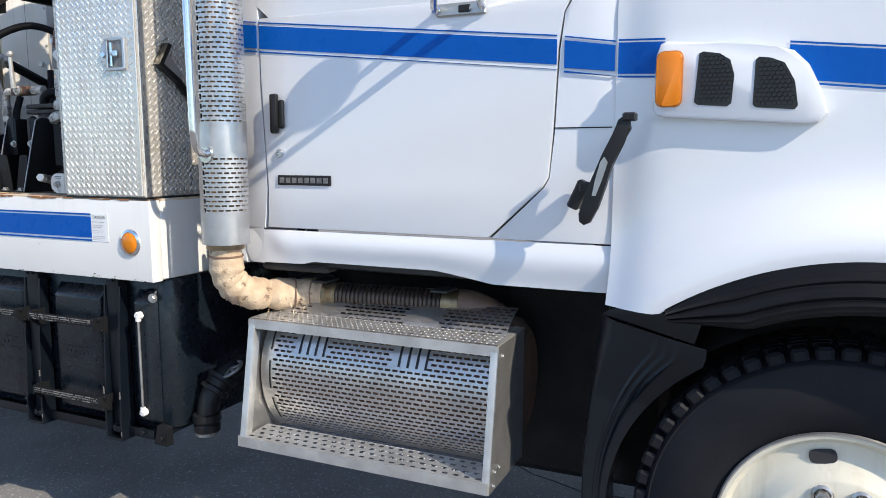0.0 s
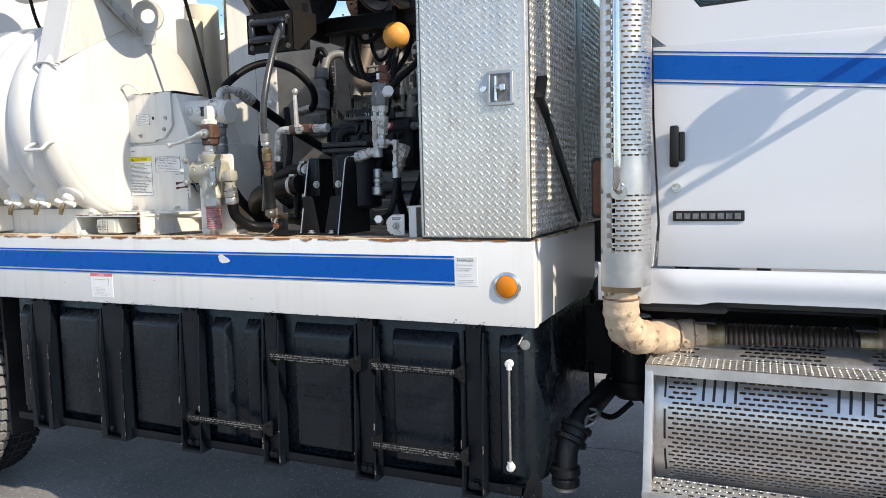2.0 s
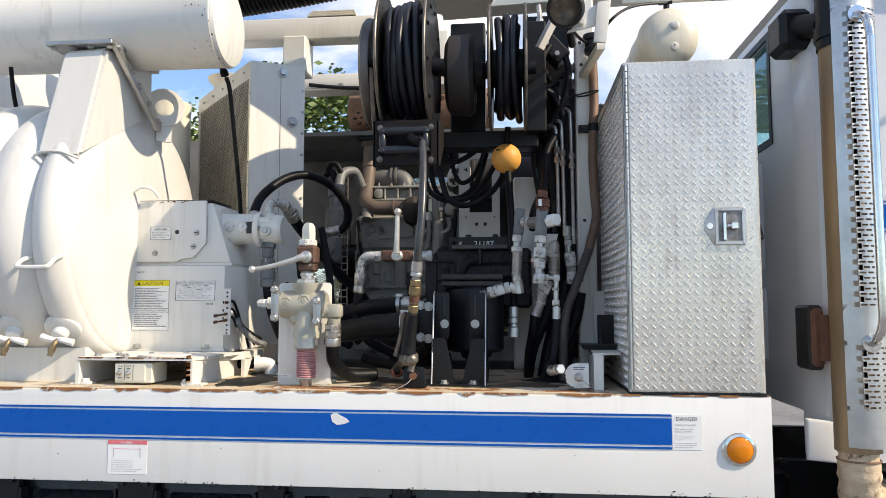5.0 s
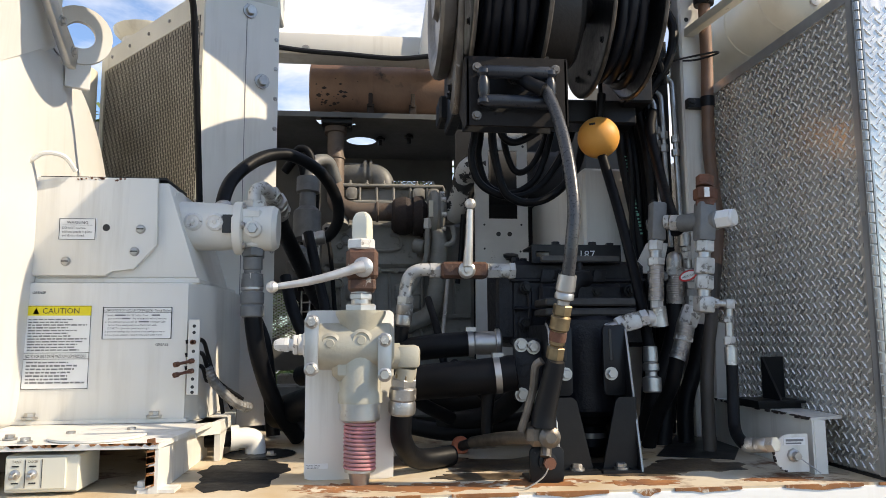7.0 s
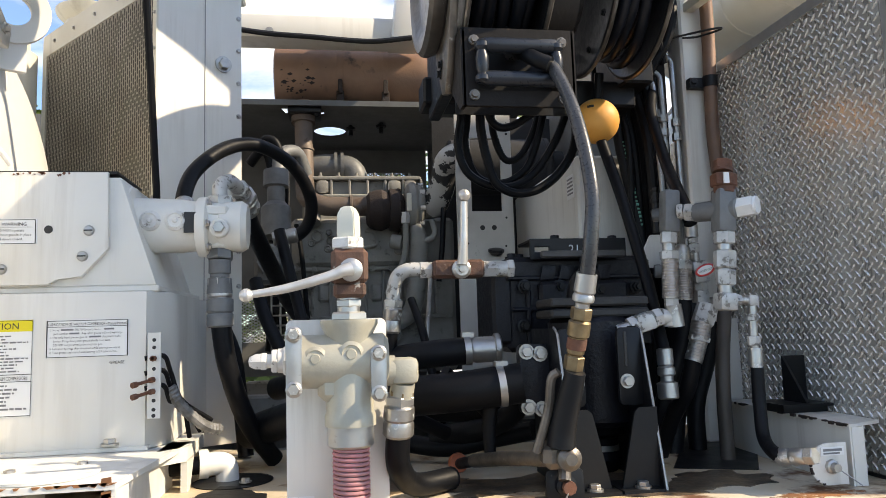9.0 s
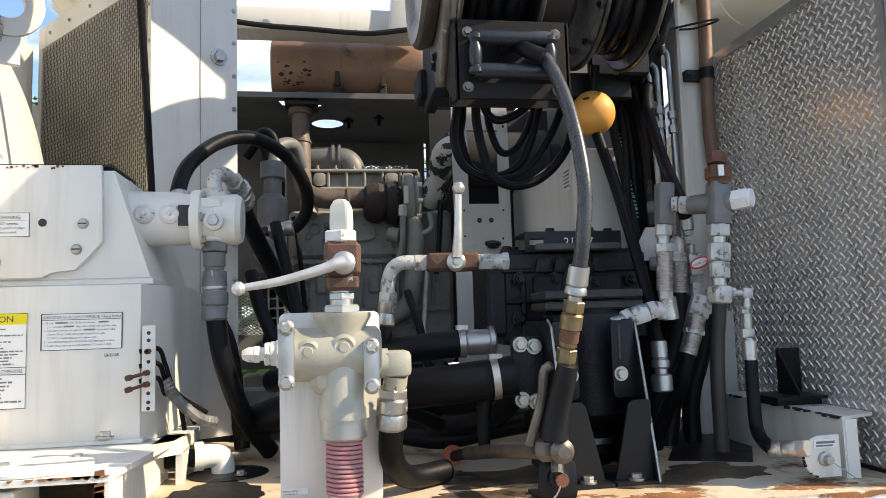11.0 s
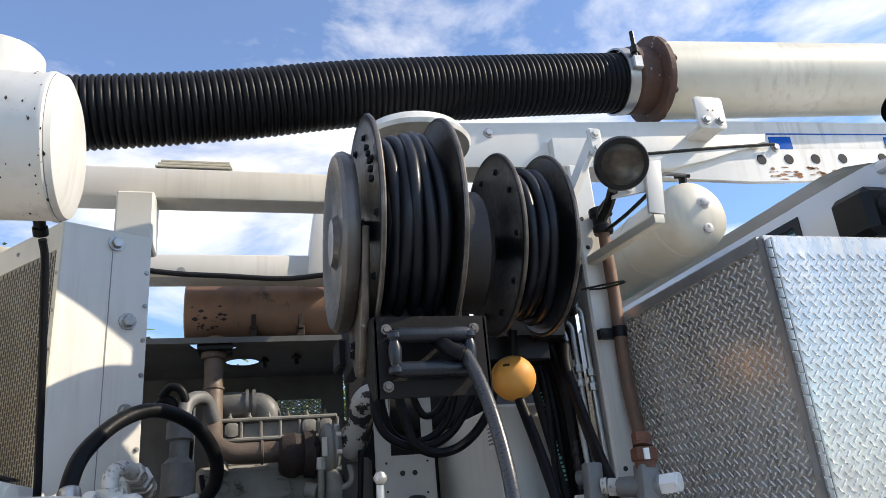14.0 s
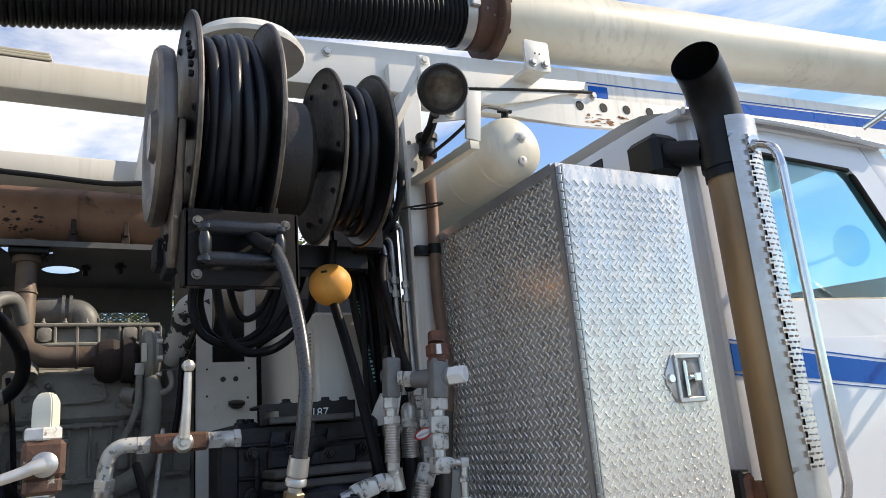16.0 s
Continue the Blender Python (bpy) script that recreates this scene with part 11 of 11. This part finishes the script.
# ---- work lamp, brackets, air tank ----
wl = thing("work_lamp", (-0.47, 0.25, 2.62), "round black work lamp on a white steel arm", "lamp")
aim = Vector((-0.30, -0.85, -0.50)).normalized()
lc = Vector((-0.470, 0.215, 2.722))
bm = B()
lathe(bm, [(0.052, -0.006), (0.062, -0.006), (0.066, 0.004), (0.066, 0.02), (0.060, 0.035), (0.045, 0.07), (0.02, 0.085), (0.0, 0.085)], lc, -aim, 36)
part("housing", bm, BLACKP, wl, "black rubber housing")
bm = B()
lathe(bm, [(0.052, 0.0), (0.040, 0.006), (0.02, 0.010), (0.0, 0.011)], lc, aim, 32)
part("lens", bm, glassy("clear_lamp_glass", (0.92, 0.92, 0.90), 0.03), wl)
bm = B()
lathe(bm, [(0.052, 0.002), (0.04, -0.02), (0.02, -0.035), (0.0, -0.038)], lc, aim, 32)
part("reflector", bm, mat("tarnished_reflector", (0.20, 0.16, 0.12), 0.35, 0.7, col2=(0.05, 0.04, 0.035), scale=24, amount=0.9, bump=0.3, bscale=80), wl, "dull tarnished reflector")
bm = B()
tube(bm, [(-0.45, 0.31, 2.70), (-0.44, 0.36, 2.68), (-0.43, 0.42, 2.67)], 0.014, 8)
part("swivel", bm, BLACKP, wl)
arm = thing("lamp_arm", (-0.36, 0.6, 2.7), "cream steel arm brackets bolted to the post", "bracket")
bm = B()
prism(bm, [(-0.388, 0.62), (-0.360, 0.62), (-0.325, 0.302), (-0.353, 0.302)], "xy", 2.606, 2.632, bev=0.003)
part("lower_arm", bm, CREAM, arm)
bm = B()
prism(bm, [(-0.365, 2.635), (-0.320, 2.630), (-0.302, 2.785), (-0.349, 2.780)], "xz", 0.300, 0.312, bev=0.003)
part("upright", bm, WHITE_OLD, arm)
bm = B()
prism(bm, [(-0.455, 2.675), (-0.445, 2.715), (-0.350, 2.778), (-0.338, 2.745), (-0.345, 2.70)], "xz", 0.312, 0.322, bev=0.002)
bolt(bm, (-0.405, 0.312, 2.712), (0, -1, 0), 0.013)
part("plate", bm, WHITE_OLD, arm)
bm = B()
q0, q1 = Vector((-0.55, 0.42, 2.66)), Vector((-0.425, 0.40, 2.90))
tube(bm, [q0, q1], 0.018, 4, n=1)
box(bm, -0.455, -0.415, 0.375, 0.39, 2.83, 2.915, bev=0.006)
for z in (2.895, 2.85):
    bolt(bm, (-0.437, 0.375, z), (0, -1, 0), 0.010)
part("brace", bm, WHITE_OLD, arm, "diagonal brace with bolted end")
bm = B()
tube(bm, [(-0.345, 0.56, 2.69), (-0.33, 0.45, 2.70), (-0.29, 0.36, 2.74), (-0.20, 0.45, 2.82), (-0.06, 0.54, 2.868)], 0.0055, 8)
tube(bm, [(-0.36, 0.57, 2.73), (-0.40, 0.48, 2.72), (-0.44, 0.33, 2.70)], 0.006, 8)
part("wiring", bm, BLACKP, arm)
at = thing("air_tank", (-0.05, 0.85, 2.62), "white cylindrical air tank with studs on its end", "tank")
bm = B()
AX, AZ, AR2 = -0.048, 2.742, 0.113
lathe(bm, [(0.0, -0.045), (0.05, -0.042), (0.085, -0.030), (0.105, -0.008), (AR2, 0.025), (AR2, 0.70), (0.09, 0.74), (0.0, 0.75)], (AX, 0.555, AZ), (0, 1, 0.0), 56)
part("shell", bm, CREAM, at, smooth=50)
bm = B()
lathe(bm, [(AR2 + 0.0005, 0), (AR2 + 0.003, 0.004), (AR2 + 0.0005, 0.008)], (AX, 0.60, AZ), (0, 1, 0), 48)
lathe(bm, [(AR2 + 0.0005, 0), (AR2 + 0.003, 0.004), (AR2 + 0.0005, 0.008)], (AX, 0.80, AZ), (0, 1, 0), 48)
pieces("weld_seam", bm, CREAM, at)
for dx, dz, r in ((0.008, 0.022, 0.013), (0.008, -0.058, 0.015)):
    bm = B()
    lathe(bm, [(0.02, -0.01), (0.02, 0.006), (r, 0.01), (r, 0.02), (r * 0.5, 0.022), (0, 0.022)], (AX + dx, 0.516 + 0.012 * (dz < 0), AZ + dz), (0, -1, 0), 16)
    part("stud", bm, FIT_WHITE, at)
bm = B()
hexa(bm, (AX - 0.01, 0.56, AZ + 0.105), (AX - 0.01, 0.555, AZ + 0.135), 0.012)
cyl(bm, (AX - 0.04, 0.55, AZ + 0.125), (AX + 0.01, 0.55, AZ + 0.13), 0.007, seg=8)
part("fitting", bm, BLACKM, at)

# ---- utility cart parked beyond ----
uc = thing("utility_cart", (0.2, 10.5, GROUND), "white utility cart with clear windscreen parked beyond the truck", "cart")
C0, CYF = 0.25, 9.6
bm = B()
prism(bm, [(CYF, 0.55), (CYF - 0.02, 0.75), (CYF + 0.05, 0.92), (CYF + 0.45, 1.12), (CYF + 0.5, 1.12), (CYF + 2.4, 1.10), (CYF + 2.4, 0.45), (CYF + 0.1, 0.42)], "yz", C0 - 0.70, C0 + 0.70, bev=0.05)
part("body", bm, WHITE, uc)
bm = B()
box(bm, C0 - 0.50, C0 + 0.50, CYF - 0.03, CYF + 0.1, 0.80, 0.87, bev=0.02)
box(bm, C0 - 0.55, C0 + 0.55, CYF - 0.04, CYF + 0.1, 0.42, 0.62, bev=0.03)
part("grille", bm, BLACKP, uc)
bm = B()
box(bm, C0 - 0.72, C0 + 0.72, CYF + 0.55, CYF + 2.2, 1.98, 2.06, bev=0.03)
part("roof", bm, GREYP, uc)
for x in (C0 - 0.68, C0 + 0.68):
    bm = B()
    tube(bm, [(x, CYF + 0.42, 1.10), (x, CYF + 0.60, 1.98)], 0.022, 8)
    tube(bm, [(x, CYF + 2.1, 1.10), (x, CYF + 2.1, 1.98)], 0.022, 8)
    part("pillar", bm, BLACKP, uc)
    bm = B()
    s = 1 if x > C0 else -1
    box(bm, x - s * 0.26, x - s * 0.02, CYF - 0.03, CYF + 0.1, 0.77, 0.92, bev=0.03)
    part("headlamp", bm, LENS, uc)
    bm = B()
    box(bm, x - s * 0.16, x - s * 0.08, CYF - 0.045, CYF + 0.02, 0.78, 0.85, bev=0.015)
    part("indicator", bm, ORANGE, uc)
    bm = B()
    lathe(bm, [(0.0, 0.0), (0.14, 0.0), (0.15, 0.01), (0.28, 0.0), (0.30, 0.03), (0.30, 0.18), (0.27, 0.2), (0.0, 0.2)], (x + s * 0.02, CYF + 0.35, GROUND + 0.30), (-s, 0, 0), 32)
    part("wheel", bm, TYREM, uc)
    bm = B()
    lathe(bm, [(0.0, 0.0), (0.14, 0.0), (0.15, 0.01), (0.28, 0.0), (0.30, 0.03), (0.30, 0.18), (0.27, 0.2), (0.0, 0.2)], (x + s * 0.02, CYF + 2.0, GROUND + 0.30), (-s, 0, 0), 32)
    part("wheel", bm, TYREM, uc)
bm = B()
prism(bm, [(CYF + 0.44, 1.12), (CYF + 0.62, 1.98), (CYF + 0.63, 1.98), (CYF + 0.45, 1.12)], "yz", C0 - 0.66, C0 + 0.66)
part("windscreen", bm, glassy("clear_plastic", (0.95, 0.97, 0.97)), uc)
bm = B()
box(bm, C0 - 0.55, C0 + 0.55, CYF + 1.2, CYF + 1.6, 0.9, 1.6, bev=0.06)
part("seat", bm, GREYP, uc)
